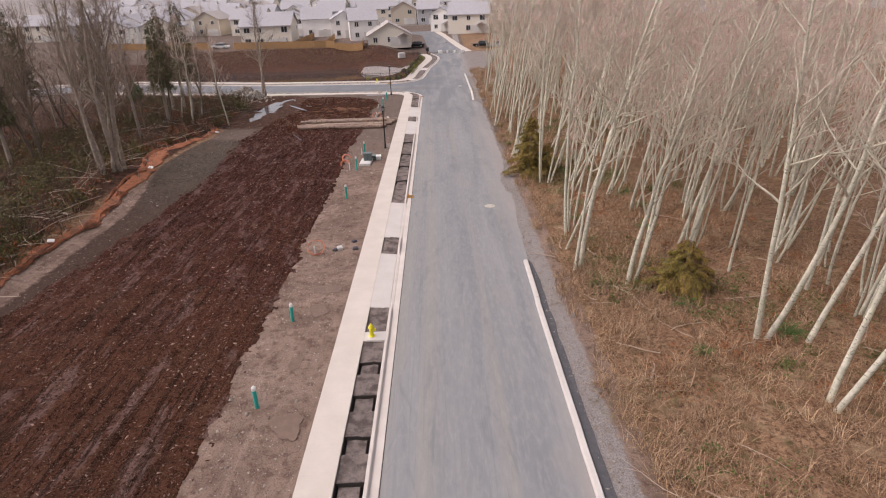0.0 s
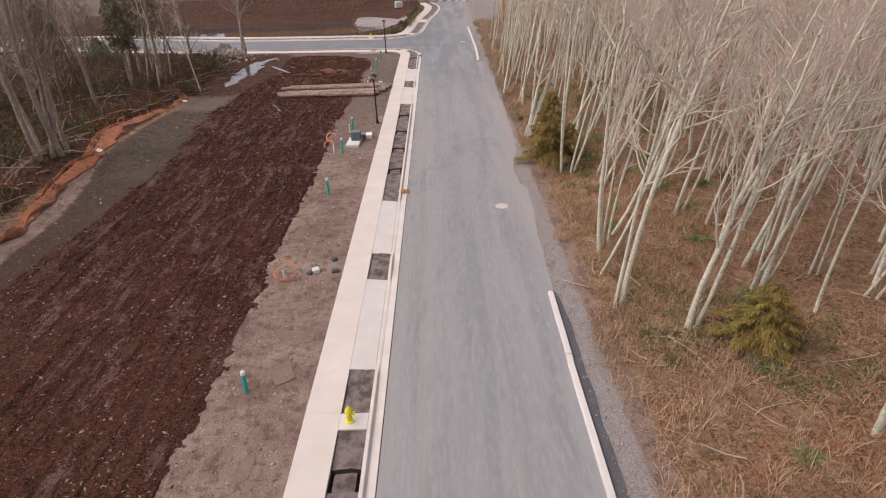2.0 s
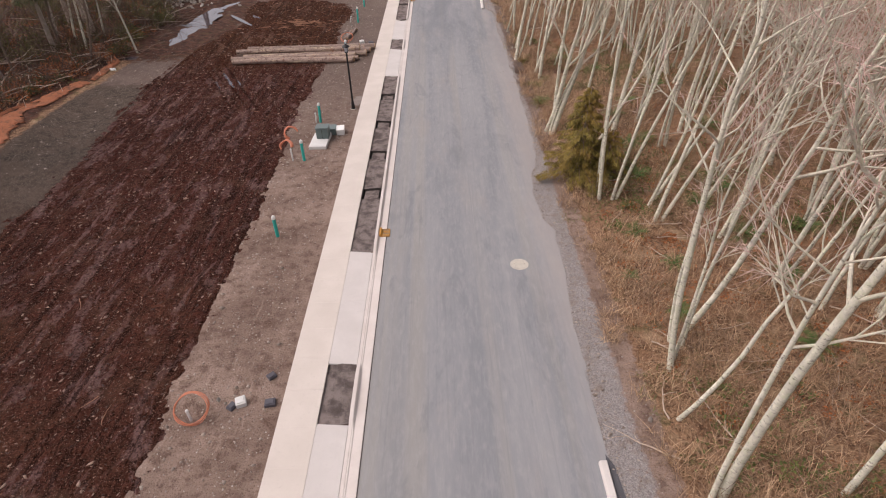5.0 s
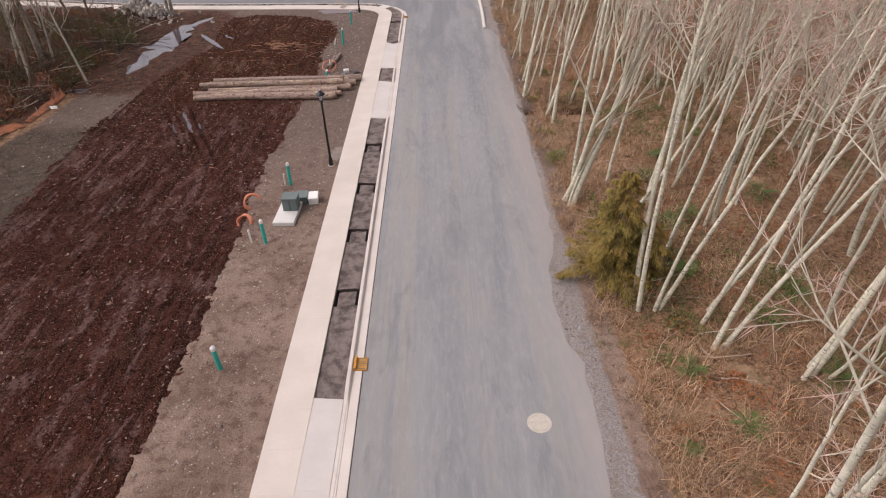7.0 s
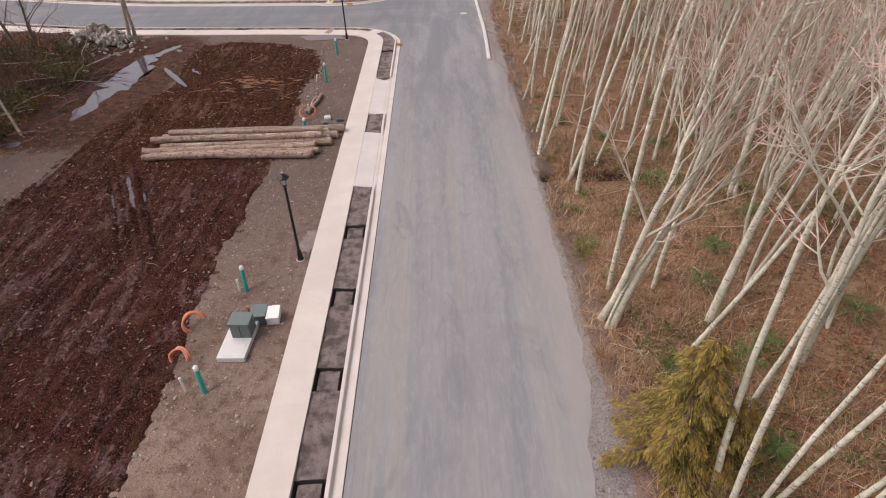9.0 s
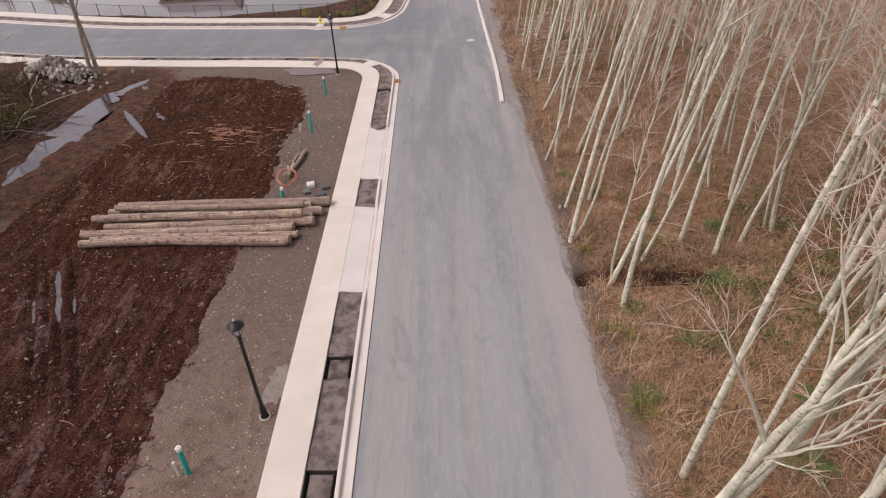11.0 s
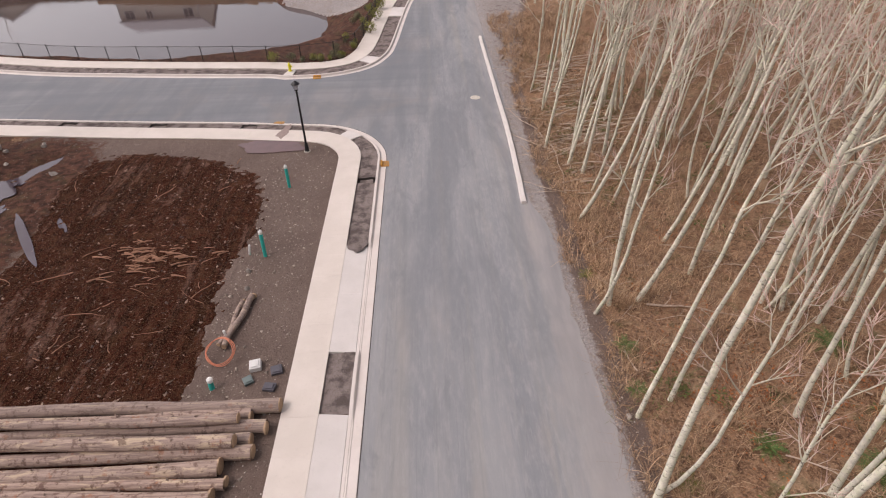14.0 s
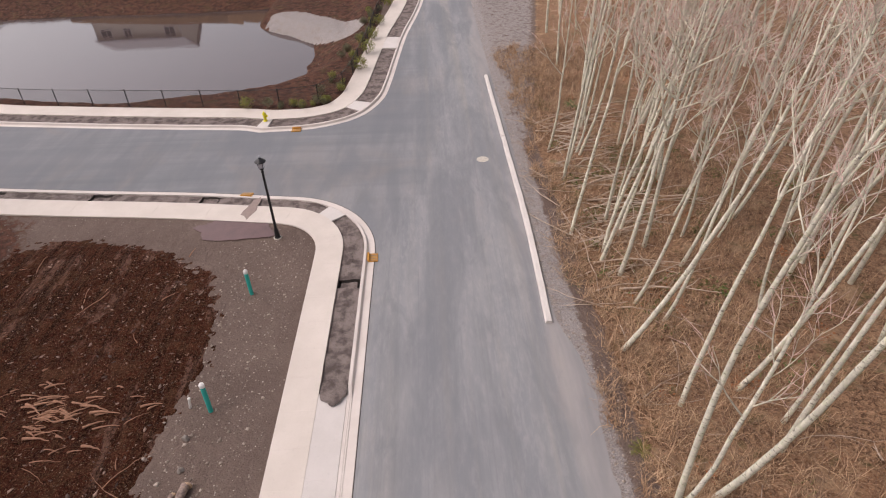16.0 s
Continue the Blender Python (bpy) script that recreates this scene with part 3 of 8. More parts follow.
def inside(px, py, poly):
    hit = np.zeros(px.shape, bool)
    x0, y0 = poly[-1]
    for x1, y1 in poly:
        cross = ((y1 > py) != (y0 > py)) & (px < (x0 - x1) * (py - y1) / (y0 - y1 + 1e-12) + x1)
        hit ^= cross
        x0, y0 = x1, y1
    return hit


PAVED = np.vstack([NEAR + NEAR_N * 2.2, FAR + FAR_N * 2.4, [(-1.4, 151), (6, 151)], (edge - [0.7, 0])[::-1]])
MULCH_EDGE = curve_through([(-9.2, -14), (-9.2, 12), (-9.4, 18), (-9.35, 25), (-9.2, 33), (-9.2, 42), (-9.35, 50), (-9.6, 56), (-9.4, 62), (-9.2, 67), (-9.0, 72), (-9.2, 78), (-8.9, 84), (-10.1, 87.2), (-13, 89.4), (-17, 90.6), (-20, 90.2), (-20.6, 86), (-19.6, 80), (-21.2, 74), (-22.3, 66), (-22.4, 59), (-21.4, 50), (-21.6, 42), (-22.2, 35), (-23.6, 25), (-25, 12), (-26, -14)], 1.5)
POND = (-35.2, 127.9, 18.2, 7.7, 6.0)
WATER_Z = -2.0


def pond_d(x, y):
    """Metres outside the pond's shore."""
    cx, cy, a, b, r = POND
    y = y - (0.21 * np.maximum(0, -23 - x) - 2.0) * smooth01((cy - y) / 8)
    qx, qy = np.abs(x - cx) - a, np.abs(y - cy) - b
    return np.hypot(np.maximum(qx, 0), np.maximum(qy, 0)) + np.minimum(np.maximum(qx, qy), 0) - r + 0.7 * fbm(x, y, 0.25, 41)


WAVES = {}


def fbm(x, y, f, seed):
    """Cheap smooth noise on arrays."""
    if (f, seed) not in WAVES:
        r = np.random.default_rng(seed)
        rows, g, amp = [], f, 1.0
        for _ in range(3):
            rows += [(r.normal(0, g), r.normal(0, g), r.uniform(0, 6.28), amp / 4) for _ in range(4)]
            g, amp = g * 2.1, amp * 0.5
        WAVES[f, seed] = rows
    out = np.zeros_like(x, dtype=float)
    for ax, ay, ph, amp in WAVES[f, seed]:
        out += amp * np.sin(ax * x + ay * y + ph)
    return out


def ground_z(x, y):
    x, y = np.asarray(x, float), np.asarray(y, float)
    z = 0.09 + 0.03 * fbm(x, y, 0.7, 1)
    z = z + smooth01((-23.5 - x) / 6) * (0.25 + 0.9 * (1 - smooth01((y - 44) / 26))) * (y < 92) + 0.10 * smooth01((-24 - x) / 5) * fbm(x, y, 0.5, 2)
    right = smooth01((x - 2.6) / 0.8)
    z = z * (1 - right) + right * (-0.012 + smooth01((x - 6) / 3) * (0.04 + 0.16 * fbm(x, y, 0.35, 3)) * (y < 300))
    ditch = np.exp(-((y - 64.3 - 0.15 * np.sin(x)) / 0.48) ** 2) * smooth01((x - 5.9) / 0.5) * smooth01((14.5 - x) / 4)
    z = z - 0.95 * ditch
    north = smooth01((-8 - x) / 8)
    z = z + north * 1.7 * smooth01((y - 140) / 16) + (1 - north) * 1.6 * smooth01((y - 150) / 50)
    d = pond_d(x, y)
    slope = 0.25 + 0.15 * smooth01((x + 22) / 8) + 0.32 * smooth01((122 - y) / 8)
    bowl = WATER_Z + np.maximum(d, -3) * slope + 0.10 * fbm(x, y, 0.9, 43)
    across = (x + 11.3) * 0.669 + (y - 130.6) * 0.743
    spit = -2.9 + 2.1 * smooth01((across + 3.6 + 0.5 * fbm(x, y, 0.6, 45)) / 3.4) * smooth01((x + 19.5) / 2.5)
    bowl = np.maximum(bowl, spit)
    z = np.where((y > 106.8) & (x < -3.8), np.minimum(z, bowl), z)
    # hollow at the lot's wet corner
    hollow = 1.15 * np.exp(-((x + 25.3) / 2.6) ** 2 - ((y - 84.0) / 4.2) ** 2) + 0.62 * np.exp(-((x + 24.6 - 0.05 * (y - 77.5)) / 0.7) ** 2 - ((y - 77.3) / 3.2) ** 2)
    hollow = hollow + 0.8 * np.exp(-((x + 23.3 - 0.35 * (y - 90)) / 0.6) ** 2 - ((y - 90.5) / 2.2) ** 2) + 0.8 * np.exp(-((x + 27.0) / 0.9) ** 2 - ((y - 70.6) / 1.2) ** 2)
    z = z - 0.30 * hollow + 0.24 * np.minimum(hollow, 0.8) * fbm(x, y, 2.2, 44)
    z = z + np.maximum(0, y - 230) * 0.02
    return z


def on_ground(x, y):
    return float(ground_z(np.array([x]), np.array([y]))[0])


# ---- ground ----
def build_ground():
    def axis(lo, a, b, hi, fine, n):
        far = np.geomspace(1, 1 + hi - b, n) - 1
        near_side = np.geomspace(1, 1 + a - lo, n) - 1
        return np.concatenate([(a - near_side[::-1])[:-1], np.arange(a, b, fine), b + far])
    xs = axis(-1800, -46, 30, 1800, 0.5, 26)
    ys = axis(-900, -6, 166, 3000, 0.5, 26)
    X, Y = np.meshgrid(xs, ys)
    Z = ground_z(X, Y)
    Z = np.where(inside(X, Y, PAVED), -0.45, Z)
    under = np.ones(X.shape, bool)
    for k in range(6):
        under &= inside(X + 0.75 * math.cos(k * math.pi / 3), Y + 0.75 * math.sin(k * math.pi / 3), MULCH_EDGE)
    Z = np.where(under, Z - 0.35, Z)
    nx, ny = len(xs), len(ys)
    i = np.arange(nx * ny).reshape(ny, nx)
    f = np.stack([i[:-1, :-1], i[:-1, 1:], i[1:, 1:], i[1:, :-1]], -1).reshape(-1, 4)
    v = np.stack([X, Y, Z], -1).reshape(1, -1, 3)
    me = quads("ground", v, f, M_GROUND, True)
    x, y = X.ravel(), Y.ravel()
    litter = np.maximum(smooth01((x - 6.3) / 1.2), smooth01((-25.3 - x) / 1.6) * (y < 96))
    lot = (x > 4.5) & (x < 18) & (y > 100) & (y < 152)
    litter = np.where(lot, smooth01((x - 6.2 - 0.16 * np.maximum(0, y - 100)) / 1.5), litter)
    gravel = smooth01((x - 4.3) / 0.3) * smooth01((6.6 - x) / 0.9) * 0.8
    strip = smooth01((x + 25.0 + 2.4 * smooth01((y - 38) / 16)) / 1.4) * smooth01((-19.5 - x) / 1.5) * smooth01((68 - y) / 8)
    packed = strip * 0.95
    along, across = (x + 11.3) * 0.743 - (y - 130.6) * 0.669, (x + 11.3) * 0.669 + (y - 130.6) * 0.743
    spit = np.exp(-(along / 6.8) ** 4 - (across / 2.4) ** 4)
    gravel = np.maximum(gravel, spit * 1.6)
    gravel = np.maximum(gravel, smooth01((y - 205) / 60))
    gravel = np.maximum(gravel, lot * 0.55 * (1 - litter))
    d = pond_d(x, y)
    bank = ((d < 15.0) & (y > 106.4) & (x < -4)) * 1.0 * (spit < 0.4)
    bank = np.maximum(bank, 1.35 * np.exp(-((x + 25.4) / 5.6) ** 4 - ((y - 81.5) / 12.0) ** 4))
    bank = np.maximum(bank, smooth01((-26.0 - x) / 2.0) * (y < 97) * 0.85)
    # the ditch is darkened along its length with the bank colour
    bank = np.maximum(bank, 1.2 * np.exp(-((y - 64.3 - 0.15 * np.sin(x)) / 0.6) ** 2) * smooth01((x - 5.8) / 0.5) * smooth01((14.5 - x) / 4))
    col = np.stack([np.clip(litter, 0, 1), np.clip(gravel, 0, 1), np.clip(bank, 0, 1), np.ones_like(x)], -1)
    at = me.attributes.new("zone", "FLOAT_COLOR", "POINT")
    at.data.foreach_set("color", col.astype(np.float32).ravel())
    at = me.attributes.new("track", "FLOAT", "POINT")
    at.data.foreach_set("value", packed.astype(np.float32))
    tagged(new("ground", me), "bare stony soil, leaf litter and gravel ground", "ground", kind="structure")


build_ground()


def build_mulch():
    xs, ys = np.arange(-27.5, -7.5, 0.125), np.arange(-4, 93, 0.125)
    X, Y = np.meshgrid(xs, ys)
    poly = MULCH_EDGE
    px, py = X + 0.22 * fbm(X, Y, 1.1, 5) + 0.12 * fbm(X, Y, 4.0, 15), Y + 0.2 * fbm(X, Y, 1.2, 6)
    depth = np.zeros_like(X)
    for k in range(4):
        a = k * math.pi / 2
        depth += inside(px + 0.45 * math.cos(a), py + 0.45 * math.sin(a), poly)
    depth = depth / 4
    clod = np.maximum(0, fbm(X, Y, 9.0, 17)) * np.maximum(0, 0.4 + fbm(X, Y, 1.1, 18))
    bumps = 0.04 * fbm(X, Y, 3.2, 7) + 0.045 * fbm(X, Y, 7.5, 8) + 0.10 * clod
    row = X + 0.55 * np.sin(Y * 0.05) + 0.25 * fbm(X, Y * 0.2, 0.35, 9)
    worn = 0.55 + 0.6 * fbm(X * 0.6, Y * 0.12, 0.6, 19)
    ruts = sum(d * np.exp(-((((row + 17.2) % 3.9) - o) / w) ** 2) for o, d, w in ((1.2, -0.13, 0.17), (1.47, 0.05, 0.12), (2.0, -0.07, 0.10), (2.9, -0.12, 0.17), (3.18, 0.05, 0.12), (3.5, -0.06, 0.10))) * np.clip(worn, 0, 1.2)
    tread = 0.018 * np.sin(Y * 16) * (ruts < -0.03)
    lane = X + 16.4 + 0.51 * (Y - 64)
    deep = sum(np.exp(-((lane - o) / 0.13) ** 2) for o in (-0.9, -0.35, 0.15, 0.85)) * smooth01((Y - 57) / 3) * smooth01((68.5 - Y) / 2)
    Z = ground_z(X, Y) - 0.07 + 0.13 * smooth01(depth) - 0.24 * deep + 0.12 * np.exp(-((lane - 0.5) / 0.12) ** 2) * (deep < 0.4) * (np.abs(Y - 63) < 5) + bumps + (ruts + tread) * (Y < 76) * smooth01((X + 24) / 2)
    keep = depth > 0
    i = np.arange(X.size).reshape(X.shape)
    f = np.stack([i[:-1, :-1], i[:-1, 1:], i[1:, 1:], i[1:, :-1]], -1).reshape(-1, 4)
    k = keep.ravel()
    f = f[k[f].any(1)]
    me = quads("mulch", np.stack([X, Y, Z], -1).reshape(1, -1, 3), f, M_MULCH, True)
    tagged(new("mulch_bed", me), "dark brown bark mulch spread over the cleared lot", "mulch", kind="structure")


build_mulch()


def slab_mesh(name, outline, top, bottom, mat):
    """A flat slab of any outline with vertical sides."""
    bm = bmesh.new()
    vs = [bm.verts.new((x, y, top)) for x, y in outline]
    face = bm.faces.new(vs)
    if face.normal.z < 0:
        face.normal_flip()
    low = bmesh.ops.extrude_face_region(bm, geom=[face])
    for v in low["geom"]:
        if isinstance(v, bmesh.types.BMVert):
            v.co.z = bottom
    bmesh.ops.recalc_face_normals(bm, faces=bm.faces)
    bmesh.ops.triangulate(bm, faces=[f for f in bm.faces if len(f.verts) > 4])
    me = bpy.data.meshes.new(name)
    bm.to_mesh(me)
    bm.free()
    me.materials.append(mat)
    return me


tagged(new("road", slab_mesh("road", ROAD, 0.0, -0.12, M_ASPHALT)), "worn grey asphalt street with dusty wheel tracks", "road", kind="structure")
# ---- kerbs, pavements, planting beds ----
def stations(p):
    return np.concatenate([[0], np.cumsum(np.linalg.norm(np.diff(p, axis=0), axis=1))])


NEAR_S = stations(NEAR) - 14.0
FAR_S = stations(FAR)


def at_station(p, nrm, st, s, off):
    x, y = np.interp(s, st, p[:, 0]), np.interp(s, st, p[:, 1])
    nx, ny = np.interp(s, st, nrm[:, 0]), np.interp(s, st, nrm[:, 1])
    k = math.hypot(nx, ny)
    return x + nx / k * off, y + ny / k * off


APRONS = [(23.95, 30.75), (33.4, 40.3), (63.65, 70.4), (73.3, 80.15)]
CROSS_OFF = (1.28, 2.8)


def walk_band(s):
    """Pavement's inner and outer offset from the near gutter edge."""
    k = float(smooth01((s - 88) / 8))
    return 1.52 + (CROSS_OFF[0] - 1.52) * k, 2.82 + (CROSS_OFF[1] - 2.82) * k


def kerb_height(s):
    h = 0.15
    for a, b in APRONS:
        h -= 0.12 * float(smooth01((s - a + 0.6) / 0.9) * smooth01((b + 0.6 - s) / 0.9))
    return h


def sweep_kerb(name, p, nrm, st, s0, s1, height, label):
    prof = lambda h: [(0.0, -0.1), (0.0, 0.012), (0.30, 0.004), (0.335, 0.02 + 0.2 * h), (0.365, h - 0.015), (0.39, h), (0.50, h), (0.505, -0.1)]
    ss = np.arange(s0, s1, 0.5)
    verts, faces = [], []
    n = 8
    for s in ss:
        for off, z in prof(height(s)):
            verts.append((*at_station(p, nrm, st, s, off), z))
    for i in range(len(ss) - 1):
        for k in range(n - 1):
            a = i * n + k
            faces.append((a, a + 1, a + 1 + n, a + n))
    ob = new(name, mesh_of(name, verts, faces, M_KERB))
    return tagged(ob, label, "kerb", kind="structure")


sweep_kerb("kerb", NEAR, NEAR_N, NEAR_S, -13.5, NEAR_S[-1] - 1, kerb_height, "pale concrete kerb and gutter beside the street")
sweep_kerb("kerb", FAR, FAR_N, FAR_S, 1, FAR_S[-1] - 1, lambda s: 0.15, "pale concrete kerb and gutter across the junction")

pavement_near = thing("pavement", "pale concrete pavement of jointed slabs", "pavement", kind="structure")
pavement_far = thing("pavement", "pale concrete pavement beside the pond fence", "pavement", kind="structure")
apron_strip = thing("driveway_apron", "smooth white concrete driveway aprons", "apron", kind="structure")


def slab(parent, name, p, nrm, st, s0, s1, band0, band1, top, mat, gap=0.0012, bevel=0.003, low=None):
    """One slab between two stations, its rim a little lower than its face; low: its height at the kerb."""
    c = []
    for s, b in ((s0 + gap, band0), (s1 - gap, band1)):
        c.append([at_station(p, nrm, st, s, b[0] + gap), at_station(p, nrm, st, s, b[1])])
    ring = [c[0][0], c[0][1], c[1][1], c[1][0]]
    mx, my = sum(q[0] for q in ring) / 4, sum(q[1] for q in ring) / 4
    verts = []
    for inset, z in ((0, -0.05), (0, top - bevel), (1, top)):
        for i, (x, y) in enumerate(ring):
            d = math.hypot(mx - x, my - y)
            k = inset * bevel * 1.4 / d
            drop = top - low if low is not None and z > 0 and i in (0, 3) else 0.0
            verts.append((x + (mx - x) * k, y + (my - y) * k, z - drop))
    faces = [(8, 9, 10, 11)]
    for lv in (0, 4):
        for k in range(4):
            faces.append((lv + k, lv + (k + 1) % 4, lv + 4 + (k + 1) % 4, lv + 4 + k))
    me = mesh_of(name, verts, [f[::-1] for f in faces], mat)
    return part(name, me, mat, parent)


s = -12.0
while s < 150:
    ln = 1.524 if not 87 < s < 97 else 0.75
    tilt = RNG.normal(0, 0.002)
    slab(pavement_near, "slab", NEAR, NEAR_N, NEAR_S, s, s + ln, walk_band(s), walk_band(s + ln), 0.152 + tilt, M_WALK)
    s += ln
s = 20.0
while s < FAR_S[-1] - 3:
    near_corner = -9 < np.interp(s, FAR_S, FAR[:, 0]) < -1 and np.interp(s, FAR_S, FAR[:, 1]) < 114
    ln = 0.8 if near_corner else 1.524
    slab(pavement_far, "slab", FAR, FAR_N, FAR_S, s, s + ln, (1.75, 3.25), (1.75, 3.25), 0.152 + RNG.normal(0, 0.002), M_WALK)
    s += ln
for a, b in APRONS:
    n = 2
    for k in range(n):
        s0, s1 = a + (b - a) * k / n, a + (b - a) * (k + 1) / n
        slab(apron_strip, "slab", NEAR, NEAR_N, NEAR_S, s0, s1, (0.51, 1.515), (0.51, 1.515), 0.148, M_APRON, low=0.036)
# hydrant pad and the ramp across the corner bed
slab(apron_strip, "slab", NEAR, NEAR_N, NEAR_S, 20.72, 21.5, (0.51, 1.515), (0.51, 1.515), 0.148, M_APRON)
slab(apron_strip, "slab", NEAR, NEAR_N, NEAR_S, 92.6, 93.3, (0.51, 1.38), (0.51, 1.36), 0.146, M_APRON)
slab(apron_strip, "slab", NEAR, NEAR_N, NEAR_S, 93.3, 94.0, (0.51, 1.36), (0.51, 1.33), 0.146, M_APRON)


def bed(name, p, nrm, st, s0, s1, band, seed, pits=(), label="", level=0.07):
    """A sunken planting bed of lumpy soil with upright-sided pits."""
    ss = list(np.arange(s0, s1 - 0.05, 0.16)) + [s1]
    for c, half in pits:
        ss = [q for q in ss if abs(abs(q - c) - half) > 0.14]
        ss += [c + e * (half + o) for e in (-1, 1) for o in (0.05, 0.03, -0.02, -0.04)]
    ss = sorted(ss)
    cols = 15
    verts, faces, index = [], [], []
    for s in ss:
        b0, b1 = band(s)
        for k in range(cols):
            off = b0 + (b1 - b0) * k / (cols - 1)
            x, y = at_station(p, nrm, st, s, off)
            z = level + 0.055 * noise.noise(Vector((x * 1.6, y * 1.1, seed))) + 0.05 * noise.noise(Vector((x * 4, y * 4, seed + 3)))
            for c, half in pits:
                if abs(s - c) < half + 0.04 and 0 < k < cols - 1:
                    # rim groove added so the pit's shadowed edges read as a dark outline
                    groove = abs(s - c) > half - 0.03 or k in (1, cols - 2)
                    z -= 0.30 if groove else 0.10 + 0.05 * noise.noise(Vector((x, y, 3.0)))
            verts.append((x, y, z))
    n = cols
    for i in range(len(ss) - 1):
        for k in range(n - 1):
            a = i * n + k
            q = (a, a + n, a + n + 1, a + 1)
            faces.append(q)
            zs = [verts[v][2] for v in q]
            # steep or deep faces get the painted shade colour
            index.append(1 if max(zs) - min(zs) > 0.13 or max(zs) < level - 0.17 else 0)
    me = mesh_of(name, verts, faces, [M_BED, M_SHADE], False, index)
    return tagged(new(name, me), label or "strip of dark lumpy planting soil", "planting bed", kind="structure")


inner = lambda s: (0.505, walk_band(s)[0] + 0.01)
bed("planting_bed", NEAR, NEAR_N, NEAR_S, -12, 20.72, inner, 1.0, [(8.2, 0.5), (11.5, 0.45), (13.8, 0.4), (16.2, 0.45), (18.6, 0.4)], "dark planting soil with open tree pits")
bed("planting_bed", NEAR, NEAR_N, NEAR_S, 21.5, 23.95, inner, 2.0)
bed("planting_bed", NEAR, NEAR_N, NEAR_S, 30.75, 33.4, inner, 3.0)
bed("planting_bed", NEAR, NEAR_N, NEAR_S, 40.3, 63.65, inner, 4.0, [(45.6, 0.5), (50.1, 0.5), (54.6, 0.5), (59.4, 0.5)], "dark planting soil with square open pits")
bed("planting_bed", NEAR, NEAR_N, NEAR_S, 70.4, 73.3, inner, 5.0)
bed("planting_bed", NEAR, NEAR_N, NEAR_S, 80.15, 92.6, inner, 6.0, [(86.4, 0.25)])
bed("planting_bed", NEAR, NEAR_N, NEAR_S, 94.0, 150, inner, 7.0, [(101.1, 0.5), (107.4, 0.55), (113.8, 0.55), (120.1, 0.55), (126.4, 0.55)], "narrow soil strip beside the cross street")
bed("planting_bed", FAR, FAR_N, FAR_S, 20, FAR_S[-1] - 3, lambda s: (0.505, 1.77), 8.0, label="soil strip between kerb and pavement")


def far_station(x, y):
    return float(FAR_S[np.argmin((FAR[:, 0] - x) ** 2 + (FAR[:, 1] - y) ** 2)])


# concrete pads that interrupt the far bed: under the hydrant, at the corner ramp and beyond it
for s0, s1, n in ((far_station(-10.85, 104.2) - 0.42, far_station(-10.85, 104.2) + 0.42, 1), (far_station(-4.7, 105.0), far_station(-3.7, 106.2), 2), (far_station(-2.0, 118.8), far_station(-1.6, 121.9), 2)):
    for k in range(n):
        slab(pavement_far, "slab", FAR, FAR_N, FAR_S, s0 + (s1 - s0) * k / n, s0 + (s1 - s0) * (k + 1) / n, (0.51, 1.745), (0.51, 1.745), 0.150, M_APRON)


def extruded_kerb(name, pts, width, height, label):
    """Low cast kerb laid on the asphalt, with sloping sides and square ends."""
    p = curve_through(pts, 0.5)
    nrm = normals(p)
    prof = [(-0.5, -0.02), (-0.44, 0.7), (-0.34, 1.0), (0.34, 1.0), (0.44, 0.7), (0.5, -0.02)]
    verts, faces = [], []
    for i, (x, y) in enumerate(p):
        j = 0.012 * noise.noise(Vector((x * 2, y * 0.8, 4.0)))
        for o, h in prof:
            verts.append((x + nrm[i][0] * o * width + j, y + nrm[i][1] * o * width, h * height + j))
    n = len(prof)
    for i in range(len(p) - 1):
        for k in range(n - 1):
            a = i * n + k
            faces.append((a, a + n, a + n + 1, a + 1))
    faces += [tuple(range(n)), tuple(range((len(p) - 1) * n, len(p) * n))[::-1]]
    ob = new(name, mesh_of(name, verts, faces, M_APRON))
    return tagged(ob, label, "kerb", kind="structure")


extruded_kerb("edge_kerb", [(4.66, -14), (4.68, 20), (4.72, 24.4)], 0.27, 0.14, "white extruded concrete edge kerb on asphalt")
extruded_kerb("edge_kerb", [(4.73, 24.46), (4.76, 29.1)], 0.27, 0.14, "white extruded concrete edge kerb on asphalt")
extruded_kerb("edge_kerb", [(4.82, 83.4), (4.95, 88), (5.01, 92), (4.97, 96.6), (4.95, 99.2)], 0.30, 0.15, "white extruded concrete edge kerb on asphalt")
extruded_kerb("edge_kerb", [(4.96, 99.24), (4.95, 100.4)], 0.27, 0.15, "cracked white concrete edge kerb")
extruded_kerb("edge_kerb", [(4.93, 100.46), (4.92, 103), (4.89, 106), (4.86, 111.3)], 0.28, 0.15, "white extruded concrete edge kerb on asphalt")

# fresh black asphalt lip outside the edge kerb
tagged(new("asphalt_lip", slab_mesh("asphalt_lip", [*[(4.80, -14), (5.22, -14)], *[(5.20 + 0.10 * noise.noise(Vector((0, q * 0.7, 5))) + 0.05 * noise.noise(Vector((0, q * 2.3, 8))), q) for q in np.arange(-13.5, 28, 0.5)], (5.08, 29.0), (4.9, 29.4), (4.84, 29.0)], 0.006, -0.1, plain("fresh_asphalt", (0.085, 0.083, 0.092), 0.8, vary=0.45, scale=3.0, bump=0.01, fine=50))), "dark unworn asphalt lip behind the kerb", "road edge", kind="structure")

